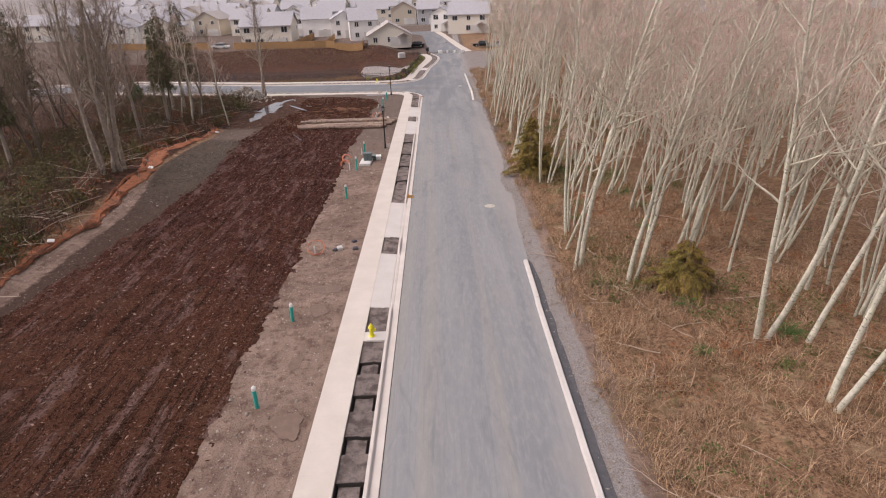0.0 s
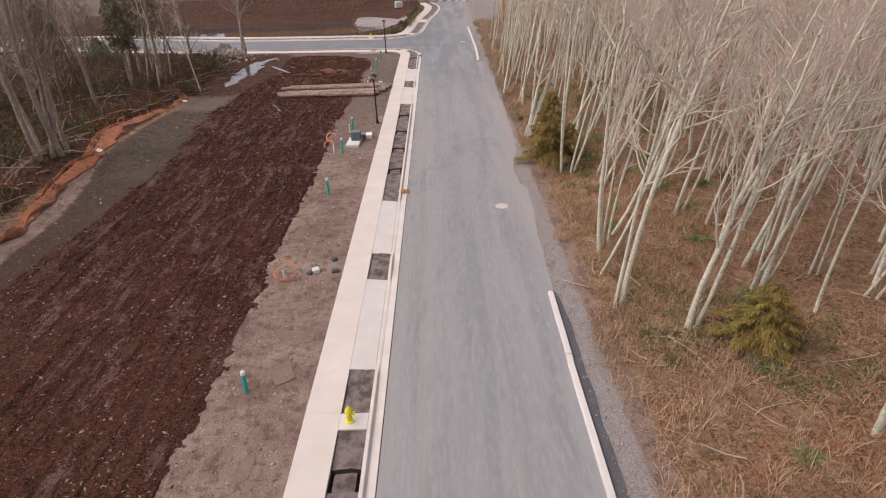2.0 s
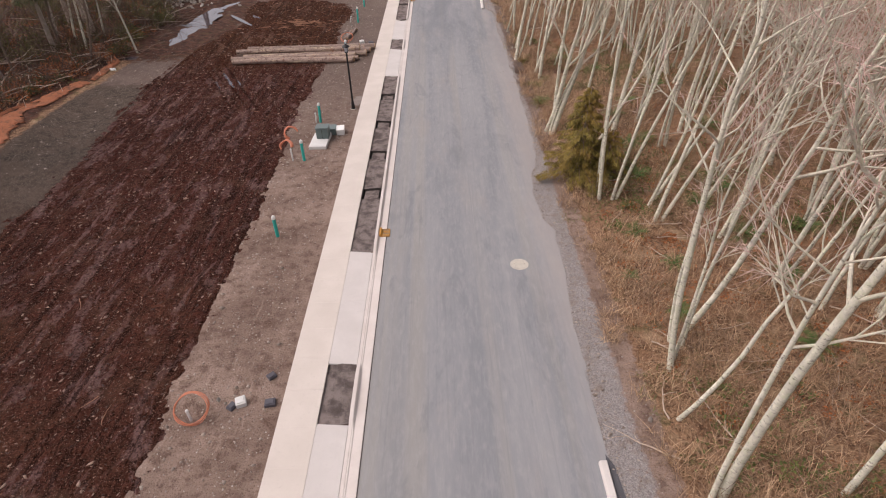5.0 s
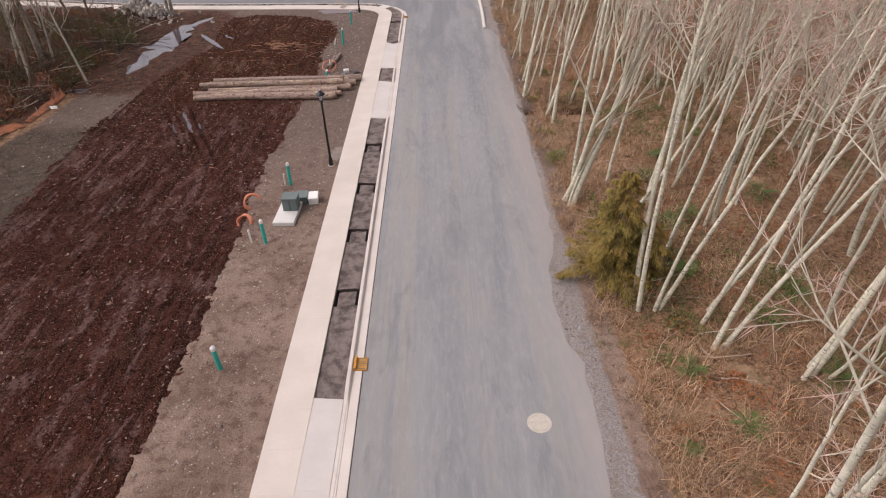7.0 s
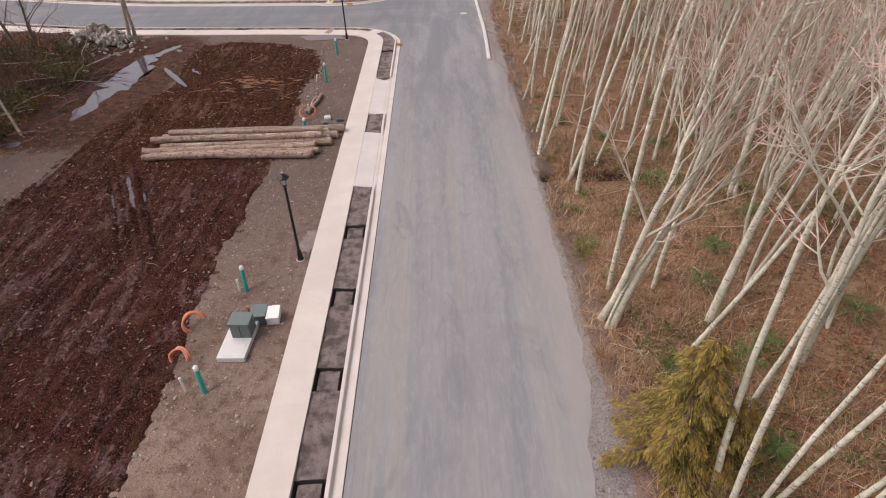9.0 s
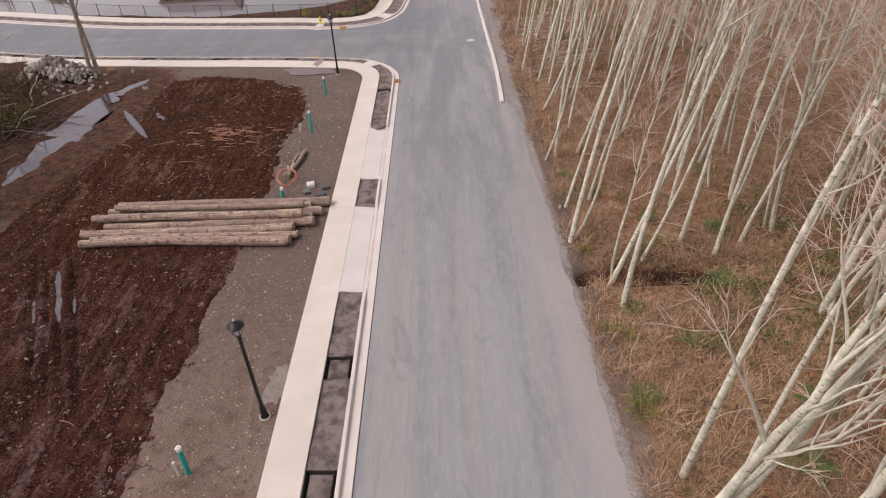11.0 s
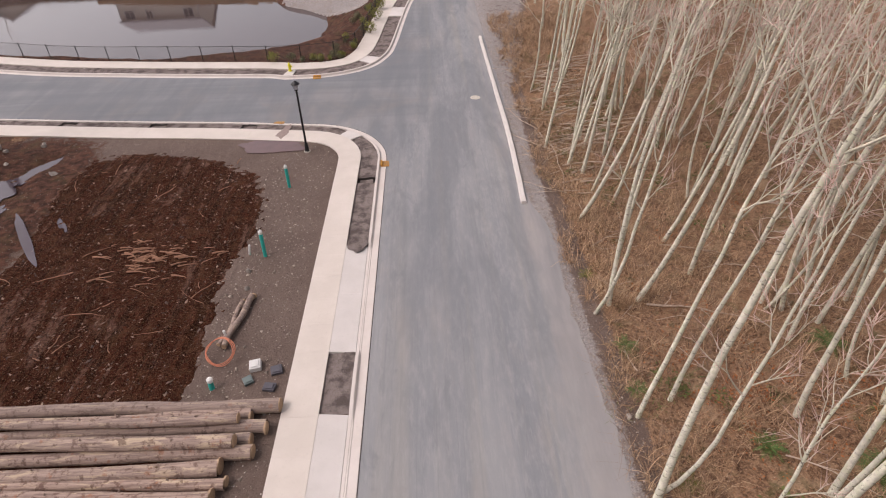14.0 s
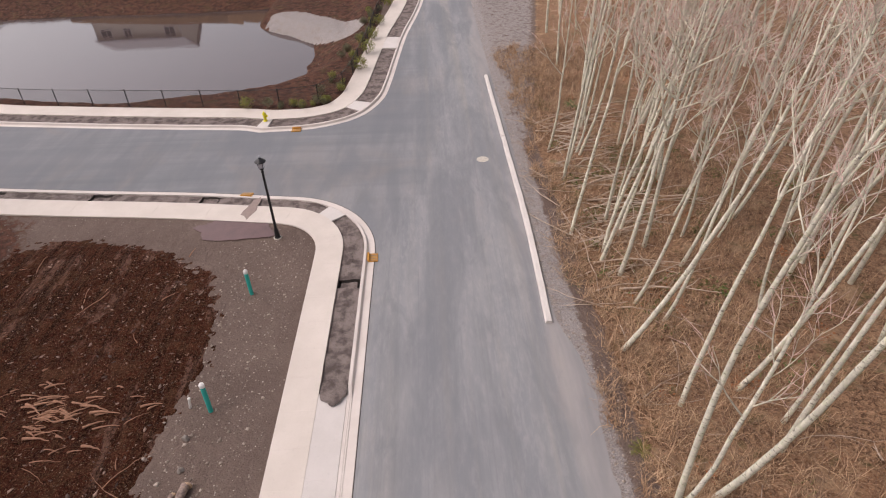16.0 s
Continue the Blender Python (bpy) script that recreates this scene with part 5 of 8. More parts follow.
# ---- trees ----
def grow(seed, height, r0, lean=0.03, limbs=14, low=0.35, spread=0.42, sub=4, twigs=5, steep=1.0, wander=0.25, stout=1.0, taper=0.75):
    """Paths of a bare tree: trunk, limbs with their branches, and twigs."""
    r = np.random.default_rng(seed)
    la = r.uniform(0, 6.28)
    n = 11
    u = np.linspace(0, 1, n)
    wx = np.cumsum(r.normal(0, wander * 0.34, n)) * u
    wy = np.cumsum(r.normal(0, wander * 0.34, n)) * u
    sweep = r.normal(0, 0.30, 2)
    foot = np.exp(-u * 6.0) - 1.0
    bow = r.normal(0, 0.022, 2) * height
    tx = math.cos(la) * lean * height * u ** 1.3 + wx + sweep[0] * foot + bow[0] * np.sin(math.pi * u)
    ty = math.sin(la) * lean * height * u ** 1.3 + wy + sweep[1] * foot + bow[1] * np.sin(math.pi * u)
    tz = u * height - 0.15
    tr = r0 * (1 - u) ** taper + 0.012
    tr[0] *= 1.12
    trunk = [np.stack([tx, ty, tz, tr], 1)]
    branch, fine = [], []

    def shoot(o, d, ln, rad, k, up):
        pts = [np.array([*o, rad])]
        p, d = np.array(o, float), np.array(d, float)
        for i in range(k):
            d = d + np.array([r.normal(0, 0.16), r.normal(0, 0.16), up + r.normal(0, 0.10)])
            d /= np.linalg.norm(d)
            p = p + d * ln / k
            pts.append(np.array([*p, rad * (1 - (i + 1) / k) ** 0.8 + 0.004]))
        return np.array(pts)

    for j in range(limbs):
        v = low + (0.97 - low) * (j + r.uniform(0, 0.9)) / limbs
        o = [np.interp(v, u, q) for q in (tx, ty, tz)]
        rad = np.interp(v, u, tr)
        a = r.uniform(0, 6.28)
        tilt = r.uniform(0.5, 1.0)
        d = [math.cos(a) * tilt, math.sin(a) * tilt, r.uniform(0.35, 0.95) * steep]
        ln = (spread * (1 - v) + 0.10) * height * r.uniform(0.55, 1.1)
        limb = shoot(o, d, ln, rad * min(0.8, r.uniform(0.26, 0.48) * stout), 5, 0.10 * steep)
        branch.append(limb)
        for _ in range(sub):
            w = r.uniform(0.25, 0.95)
            o2 = [np.interp(w, np.linspace(0, 1, 6), limb[:, q]) for q in range(3)]
            r2 = np.interp(w, np.linspace(0, 1, 6), limb[:, 3]) * 0.6 + 0.003
            dd = limb[-1, :3] - limb[0, :3]
            dd = dd / np.linalg.norm(dd) + r.normal(0, 0.55, 3) + np.array([0, 0, 0.15])
            s2 = shoot(o2, dd / np.linalg.norm(dd), ln * r.uniform(0.25, 0.55), r2, 2, 0.08)
            branch.append(s2)
            for _ in range(twigs):
                w2 = r.uniform(0.15, 1.0)
                o3 = np.array([np.interp(w2, np.linspace(0, 1, 3), s2[:, q]) for q in range(3)])
                d3 = (s2[-1, :3] - s2[0, :3])
                d3 = d3 / np.linalg.norm(d3) + r.normal(0, 0.6, 3)
                fine.append(np.array([[*o3, 0.009], [*(o3 + d3 / np.linalg.norm(d3) * r.uniform(0.35, 1.0)), 0.004]]))
    return trunk, (branch, [b for b in branch if len(b) < 4]), fine


def tree_proto(name, seed, mats, label, category, group, **kw):
    trunk, branch, fine = grow(seed, **kw)
    t = thing(name, label, category, pose(0, 0, -60), group)
    v, f = tube_arrays(trunk, 9)
    part("trunk", mesh_of("trunk", v, f, mats[0], True), mats[0], t)
    v, f = tube_arrays([b for b in branch[0] if len(b) > 4], 4)
    v1, f1 = tube_arrays(branch[1], 3)
    f = list(f) + [tuple(i + len(v) for i in q) for q in f1]
    v = np.concatenate([v, v1])
    v2, f2 = twig_arrays(fine)
    both = list(f) + [tuple(i + len(v) for i in q) for q in f2]
    part("crown", mesh_of("crown", np.concatenate([v, v2]), both, mats[1:], True, [0] * len(f) + [1] * len(f2)), mats[1], t)
    return t


def tree_pose(x, y, size, turn, lean, other=0.0):
    """Upright axis tipped east by lean degrees, then turned about itself."""
    return pose(x, y, on_ground(x, y) - 0.05, other, lean, 0) @ pose(0, 0, 0, 0, 0, turn) @ Matrix.Scale(size, 4)


def stand(t, x, y, size, turn, lean=0.0, other=0.0):
    return copy_thing(t, tree_pose(x, y, size, turn, lean, other))


def joined_stand(name, label, protos, rows):
    """The rest of a stand, as one object with three parts."""
    t = thing(name, label, "woodland", kind="stuff")
    for nm in ("trunk", "crown"):
        vs, fs, idx, base, mats = [], [], [], 0, None
        for k, *where in rows:
            me = next(c for c in protos[k].children if c.name.split(".")[0] == nm).data
            mats = list(me.materials)
            m = np.array(tree_pose(*where))
            v = np.empty(len(me.vertices) * 3, dtype=np.float32)
            me.vertices.foreach_get("co", v)
            v = v.reshape(-1, 3) @ m[:3, :3].T + m[:3, 3]
            vs.append(v)
            fs += [tuple(i + base for i in p.vertices) for p in me.polygons]
            idx += [p.material_index for p in me.polygons]
            base += len(v)
        part(nm, mesh_of(nm, np.concatenate(vs), fs, mats, True, idx), mats[0], t)


def drop_proto(t):
    for o in (*t.children_recursive, t):
        bpy.data.objects.remove(o)


R = random.Random(5)
BIRCH_MATS = (M_BIRCH, M_BIRCH_LIMB, M_TWIG)
LB = "bare pale-barked birch with lichen-spotted trunk"
birches = [tree_proto("birch_tree", 100 + k, BIRCH_MATS, LB, "tree", "birch stand", height=h, r0=r, lean=0.02, limbs=lm, low=lo, spread=sp, sub=5, twigs=5, steep=0.95, wander=0.26, stout=1.75)
    for k, (h, r, lm, lo, sp) in enumerate(((15.5, 0.092, 17, 0.40, 0.34), (14.0, 0.078, 15, 0.42, 0.34), (16.5, 0.102, 18, 0.40, 0.36), (13.0, 0.074, 14, 0.44, 0.32), (15.0, 0.086, 16, 0.42, 0.32)))]
stout_birches = [tree_proto("birch_tree", 115 + k, BIRCH_MATS, "stout bare birch with mottled pale bark", "tree", "birch stand", height=h, r0=r, lean=0.02, limbs=17, low=0.40, spread=0.38, sub=5, twigs=6, steep=1.1, wander=0.26, stout=1.5, taper=0.62)
    for k, (h, r) in enumerate(((16.0, 0.112), (15.0, 0.104), (17.0, 0.120)))]
spreading = [tree_proto("birch_tree", 130 + k, BIRCH_MATS, "spreading bare birch with long pale limbs", "tree", "birch stand", height=h, r0=r, lean=0.03, limbs=14, low=0.30, spread=0.42, sub=6, twigs=6, steep=2.6, wander=0.3, stout=1.45)
    for k, (h, r) in enumerate(((14.0, 0.150), (13.0, 0.135)))]
slim = [tree_proto("birch_tree", 160 + k, BIRCH_MATS, "slim young birch with a bare pale stem", "tree", "birch stand", height=h, r0=r, lean=0.03, limbs=9, low=0.42, spread=0.20, sub=3, twigs=5, steep=1.4, wander=0.22)
    for k, (h, r) in enumerate(((11.0, 0.062), (12.5, 0.070), (9.5, 0.054)))]

poles = [tree_proto("birch_tree", 180 + k, BIRCH_MATS, "tall bare birch with a clean pale stem", "tree", "birch stand", height=h, r0=r, lean=0.02, limbs=12, low=0.56, spread=0.30, sub=4, twigs=5, steep=1.3, wander=0.24, stout=1.4)
    for k, (h, r) in enumerate(((15.0, 0.084), (13.5, 0.074), (16.0, 0.092)))]

# stems that stand clear along the street side of the wood: x, y, degrees of lean to the east, kind
SOUTH_STEMS = [(14.0, 19.8, -1.5, "k"), (14.5, 19.9, 11.5, "k"), (16.3, 19.6, 20, "k"), (14.7, 15.4, 12, "k"), (14.6, 14.8, 21, "k"), (9.9, 25.7, 15, "b"), (10.3, 25.9, 9, "m"), (11.2, 27.8, 7, "m"), (7.4, 27.7, 3, "m"), (7.75, 27.8, 11.7, "k"), (7.5, 30.6, 20, "t"), (14.7, 31.0, 14, "m"), (7.9, 32.6, 3, "m"), (8.3, 34.0, -0.5, "t"), (9.1, 34.6, 16, "m"), (14.6, 35.5, 12, "m"), (8.2, 33.1, 6, "t"), (8.6, 33.6, 9, "t"), (13.4, 37.0, 10, "m"), (13.9, 37.4, 12, "t")]
CEDAR_STEMS = [(8.1, 44.3, 2.5, "k"), (8.75, 44.3, 14.3, "m"), (8.95, 44.4, 20.5, "k"), (10.3, 43.5, 11.2, "m"), (10.2, 42.1, 12.9, "k"), (10.55, 42.1, 27, "k"), (8.3, 45.4, 5, "m"), (10.8, 44.2, 18, "m"), (10.3, 48.0, 3, "m"), (6.7, 52.8, 7.7, "b"), (7.0, 52.3, 15.5, "b"), (6.8, 52.2, 19, "t"), (9.4, 50.8, 23.5, "k"), (12.5, 53.7, 13.8, "m"), (12.7, 53.8, 9.5, "t"), (7.5, 54.6, 8.2, "k"), (9.3, 54.5, 10.6, "m"), (10.8, 52.4, 10.2, "b"), (16.7, 54.8, 8.5, "t")]
DITCH_STEMS = [(7.5, 63.8, 10.2, "k"), (7.7, 62.3, 11.6, "k"), (7.9, 64.7, 7.5, "t"), (6.4, 66.8, 10.8, "k"), (6.6, 67.1, 9.4, "t"), (9.3, 65.3, 9.8, "m"), (11.5, 66.7, 0.8, "m"), (12.65, 65.5, 7.5, "m"), (11.9, 69.5, 0.6, "m"), (6.7, 69.8, 11.4, "m"), (8.0, 70.4, 10, "t"), (14.9, 63.7, 9.3, "t"), (15.0, 69.8, 3.9, "m"), (14.2, 68.4, 3.9, "t"), (14.4, 70.9, 1.7, "t"), (13.9, 66.0, 8.9, "m"), (6.5, 75.0, 9.6, "t"), (7.2, 75.4, 9.5, "k"), (8.4, 75.6, 12, "k")]
NORTH_STEMS = [(11.1, 77.0, 12.5, "m"), (11.7, 78.1, 8.5, "m"), (8.6, 79.0, 9.9, "m"), (10.8, 79.6, 12, "m"), (7.35, 81.8, 12.5, "m"), (16.2, 84.5, 10, "m"), (11.4, 86.8, 9.6, "m"), (7.9, 87.3, 14, "m"), (8.2, 88.0, 13, "t"), (7.0, 89.6, 10.2, "m"), (12.4, 90.7, 10.5, "t"), (9.8, 92.5, 7.4, "t"), (7.7, 94.9, 7, "t"), (7.9, 95.8, 5.4, "t"), (7.5, 98.7, 3.6, "t"), (8.6, 84.4, 11, "t"), (9.4, 83.2, 9, "t"), (9.2, 89.2, 10, "m")]
ALL_BIRCH = birches + spreading + slim + stout_birches + poles
KINDS = {"m": (0, 1, 2, 3, 4), "b": (5, 6), "t": (7, 8, 9), "k": (10, 11, 12), "p": (13, 14, 15)}
placed, wood = [], []


def east_lean(y):
    return float(np.interp(y, [8, 30, 56, 62, 76, 84, 100, 110, 150], [5.0, 7.0, 6.0, 2.5, 3.5, 7.5, 6.0, 3.0, 2.0])) + R.gauss(0, 3.2)


for x, y, lean, kind in SOUTH_STEMS + CEDAR_STEMS + DITCH_STEMS + NORTH_STEMS:
    clean = kind in "mk" and y > 40
    wood.append((R.choice(KINDS["p" if clean else kind]), x, y, R.uniform(0.94, 1.08) * (1.12 if kind == "k" and clean else 1.0), R.uniform(0, 360), lean, R.uniform(-1.5, 1.5)))
    placed.append((x, y))


def clear_of(x, y, gap):
    return all((x - a) ** 2 + (y - b) ** 2 > gap * gap for a, b in placed)


def wood_edge(y):
    """Where the thick of the wood begins, behind the open grass along the street."""
    return float(np.interp(y, [10, 24, 34, 46, 58, 66, 74, 80, 102, 150], [18.0, 15.5, 12.5, 12.5, 14.0, 15.0, 11.5, 8.4, 8.2, 14.6]))


rest = []
for _ in range(6000):
    pick = R.random()
    y = R.uniform(60, 150) if pick < 0.40 else R.uniform(66, 118) if pick < 0.52 else R.uniform(15, 60)
    x = wood_edge(y) + abs(R.gauss(0, 1)) * (15 if y > 60 else 12)
    if x > 54:
        continue
    if clear_of(x, y, 1.15 if y > 78 else 1.5 if y > 60 else 1.8):
        m, q = (5, 1) if y < 62 else (1.5, 5)
        k = R.choices(range(16), (m, m, m, m, m, 1.5, 1.5, 4, 4, 4, 1.2, 1.2, 1.2, q, q, q))[0]
        rest.append((k, x, y, R.uniform(0.85, 1.12), R.uniform(0, 360), east_lean(y), R.uniform(-3, 3)))
        placed.append((x, y))
        # stems that share a root
        for _ in range(R.choice((0, 0, 1, 1, 2, 3)) if y < 75 else R.choice((0, 0, 1))):
            a = R.uniform(0, 6.28)
            rest.append((R.choice((1, 3, 4, 7, 8, 9)), x + 0.4 * math.cos(a), y + 0.4 * math.sin(a), R.uniform(0.8, 1.05), R.uniform(0, 360), east_lean(y) + R.gauss(0, 3), R.gauss(0, 4)))
    if len(rest) >= 400:
        break
rest.sort(key=lambda q: q[1] - wood_edge(q[2]))
wood += rest[:218]
for k, *where in wood:
    stand(ALL_BIRCH[k], *where)
joined_stand("deep_birch_wood", "deeper wood of bare pale birches", ALL_BIRCH, rest[218:])


def far_wood(name, label, x0, x1, y0, y1, n, mats, seed, skip=None):
    """A distant wood: joined bare stems, branches and twigs."""
    r = np.random.default_rng(seed)
    protos = [grow(900 + seed * 10 + k, height=14 + k * 0.7, r0=0.13, lean=0.05, limbs=6, low=0.4, spread=0.36, sub=2, twigs=4) for k in range(4)]
    protos = [[tube_arrays(p[0], 5), tube_arrays(p[1][0], 3), twig_arrays(p[2])] for p in protos]
    t = thing(name, label, "woodland", kind="stuff")
    for gi, (nm, mat) in enumerate(zip(("trunk", "limb", "twig"), mats)):
        vs, fs, base = [], [], 0
        rr = np.random.default_rng(seed + 1)
        for i in range(n):
            x, y, a, s_ = rr.uniform(x0, x1), rr.uniform(y0, y1), rr.uniform(0, 6.28), rr.uniform(0.8, 1.15)
            if skip and skip(x, y):
                continue
            v, f = protos[i % 4][gi]
            c, s = math.cos(a), math.sin(a)
            w = np.stack([(v[:, 0] * c - v[:, 1] * s) * s_ + x, (v[:, 0] * s + v[:, 1] * c) * s_ + y, v[:, 2] * s_ + on_ground(x, y)], 1)
            vs.append(w)
            fs.append(np.asarray(f) + base)
            base += len(w)
        me = quads(nm, np.concatenate(vs)[None], np.concatenate(fs), mat, True)
        part(nm, me, mat, t)


far_wood("far_birch_wood", "distant wood of bare pale birches", 50, 120, 5, 230, 230, BIRCH_MATS, 3)
far_wood("far_birch_wood", "distant wood of bare pale birches", 14, 60, 150, 260, 90, BIRCH_MATS, 4)

MAPLE_MATS = (M_MAPLE, M_MAPLE, M_MAPLE_TWIG)
maples = [tree_proto("bare_tree", 200 + k, MAPLE_MATS, "leafless grey tree of ascending stems", "tree", "bare trees at the lot edge", height=h, r0=r, lean=0.02, limbs=lm, low=lo, spread=0.40, sub=6, twigs=7, steep=1.5, wander=0.3)
    for k, (h, r, lm, lo) in enumerate(((17, 0.24, 16, 0.30), (15, 0.17, 15, 0.26), (18, 0.21, 15, 0.34)))]
scrub = [tree_proto("bare_tree", 220 + k, (M_BROWN_BARK, M_BROWN_BARK, M_MAPLE_TWIG), "crooked brown leafless tree in undergrowth", "tree", "bare trees at the lot edge", height=h, r0=r, lean=0.10, limbs=lm, low=0.12, spread=0.36, sub=6, twigs=7, steep=1.0, wander=0.6)
    for k, (h, r, lm) in enumerate(((12, 0.12, 20), (10, 0.09, 18), (14, 0.14, 20), (8, 0.07, 17)))]
snags = [tree_proto("birch_tree", 240 + k, BIRCH_MATS, "thin pale birch at the lot edge", "tree", "bare trees at the lot edge", height=h, r0=r, lean=0.03, limbs=13, low=0.30, spread=0.26, sub=5, twigs=6, steep=1.2, wander=0.3)
    for k, (h, r) in enumerate(((13, 0.10), (11, 0.08)))]
LEFT_TREES = maples + scrub + snags
# the stand beside the lot: x, y, kind, degrees of lean to the east
LEFT_STEMS = [(-28.8, 48.6, 0, 2.7), (-29.1, 48.0, 1, 9.0), (-29.7, 47.4, 2, -0.5), (-28.7, 49.3, 1, -2.4), (-29.4, 48.7, 0, 5), (-29.9, 48.2, 1, -6), (-34.2, 64.8, 1, 1.8), (-34.6, 66.8, 4, -10), (-31.4, 72.7, 7, 1.3), (-34.1, 76.0, 7, 4.8), (-31.8, 77.1, 8, 5.4), (-26.6, 71.9, 8, -6.5), (-27.6, 92.0, 1, 2.3), (-27.2, 92.2, 1, -1.5), (-29.6, 69.6, 4, 5.7), (-34.6, 74.2, 3, 1.9), (-45.4, 63.0, 5, 5.4), (-39.2, 53.3, 5, -8), (-38.6, 53.0, 3, -3), (-44.9, 63.4, 3, -4)]
placed_left = []
for x, y, k, lean in LEFT_STEMS:
    stand(LEFT_TREES[k], x, y, R.uniform(0.95, 1.05), R.uniform(0, 360), lean, R.gauss(0, 3))
    placed_left.append((x, y))
count = 0
while count < 84:
    x, y = R.choice((R.uniform(-85, -34), R.uniform(-54, -31))), R.uniform(24, 94)
    near_x, near_y = NEAR[np.argmin((NEAR[:, 0] - x) ** 2 + (NEAR[:, 1] - y) ** 2)]
    if y > near_y - 5:
        continue
    if all((x - a) ** 2 + (y - b) ** 2 > 4 for a, b in placed_left):
        stand(LEFT_TREES[R.choice((1, 3, 3, 4, 4, 5, 5, 6, 6, 8))], x, y, R.uniform(0.7, 1.1), R.uniform(0, 360), R.gauss(1, 8), R.gauss(0, 6))
        placed_left.append((x, y))
        count += 1
far_wood("far_bare_wood", "distant brown leafless wood", -190, -80, 40, 260, 200, MAPLE_MATS, 5, lambda x, y: abs(y - 112) < 9 and x > -95)
for t in ALL_BIRCH + LEFT_TREES:
    drop_proto(t)


# ---- evergreens ----
def sprays(seed, height, radius, n, size, droop, low=0.0, ragged=0.35):
    """Drooping leaf sprays of a conifer, as bent tapering fronds."""
    r = np.random.default_rng(seed)
    z = height * (1 - np.sqrt(r.uniform(0.0, 0.96, n)) * 0.97 * (1 - low))
    lump = 1 + ragged * np.sin(r.uniform(0, 6.28) + 3 * z) * 0.5
    a = r.uniform(0, 6.28, n)
    arm = np.floor(a / 0.42) * 0.42 + r.normal(0, 0.10, n)
    rho = radius * (1 - z / height) ** 0.8 * lump * np.sqrt(r.uniform(0.12, 1.0, n)) + 0.06
    p = np.stack([np.cos(arm) * rho, np.sin(arm) * rho, z + 0.12 * rho - 0.2 * rho * rho / radius], 1)
    out = np.stack([np.cos(arm + r.normal(0, 0.5, n)), np.sin(arm + r.normal(0, 0.5, n)), r.normal(-droop, 0.3, n)], 1)
    out /= np.linalg.norm(out, axis=1)[:, None]
    side = np.cross(out, np.stack([r.normal(0, 0.5, n), r.normal(0, 0.5, n), np.ones(n)], 1))
    side /= np.linalg.norm(side, axis=1)[:, None]
    ln = size * r.uniform(0.6, 1.3, n)[:, None]
    w = ln * 0.22
    sag = np.array([[0, 0, 1.0]])
    v = np.stack([p, p + out * ln * 0.4 + side * w - sag * ln * 0.04, p + out * ln * 0.45, p + out * ln * 0.4 - side * w - sag * ln * 0.04, p + out * ln - sag * ln * 0.22, p + out * ln * 0.8 + side * w * 0.5 - sag * ln * 0.15], 1)
    return v


def evergreen(name, x, y, height, radius, n, size, mat, label, seed, droop=0.35, low=0.0):
    t = thing(name, label, "evergreen", pose(x, y, on_ground(x, y)), "")
    bm = bmesh.new()
    rod(bm, 0.03 * height * 0.6, 0.015, -0.1, height * 0.96, seg=8)
    part("trunk", bm, M_MAPLE, t)
    r = np.random.default_rng(seed)
    arms = []
    for k in range(int(18 * height / 4)):
        z = height * r.uniform(low + 0.05, 0.93)
        a = r.uniform(0, 6.28)
        ln = radius * (1 - z / height) ** 0.8
        arms.append([(0, 0, z, 0.02), (math.cos(a) * ln * 0.5, math.sin(a) * ln * 0.5, z + 0.03, 0.014), (math.cos(a) * ln, math.sin(a) * ln, z - 0.12 * ln, 0.006)])
    v, f = tube_arrays(arms, 4)
    part("bough", mesh_of("bough", v, f, M_MAPLE_TWIG), M_MAPLE_TWIG, t)
    part("foliage", quads("foliage", sprays(seed, height, radius, n, size, droop, low), [(0, 1, 2), (0, 2, 3), (1, 5, 2), (2, 5, 4), (2, 4, 3)], mat), mat, t)


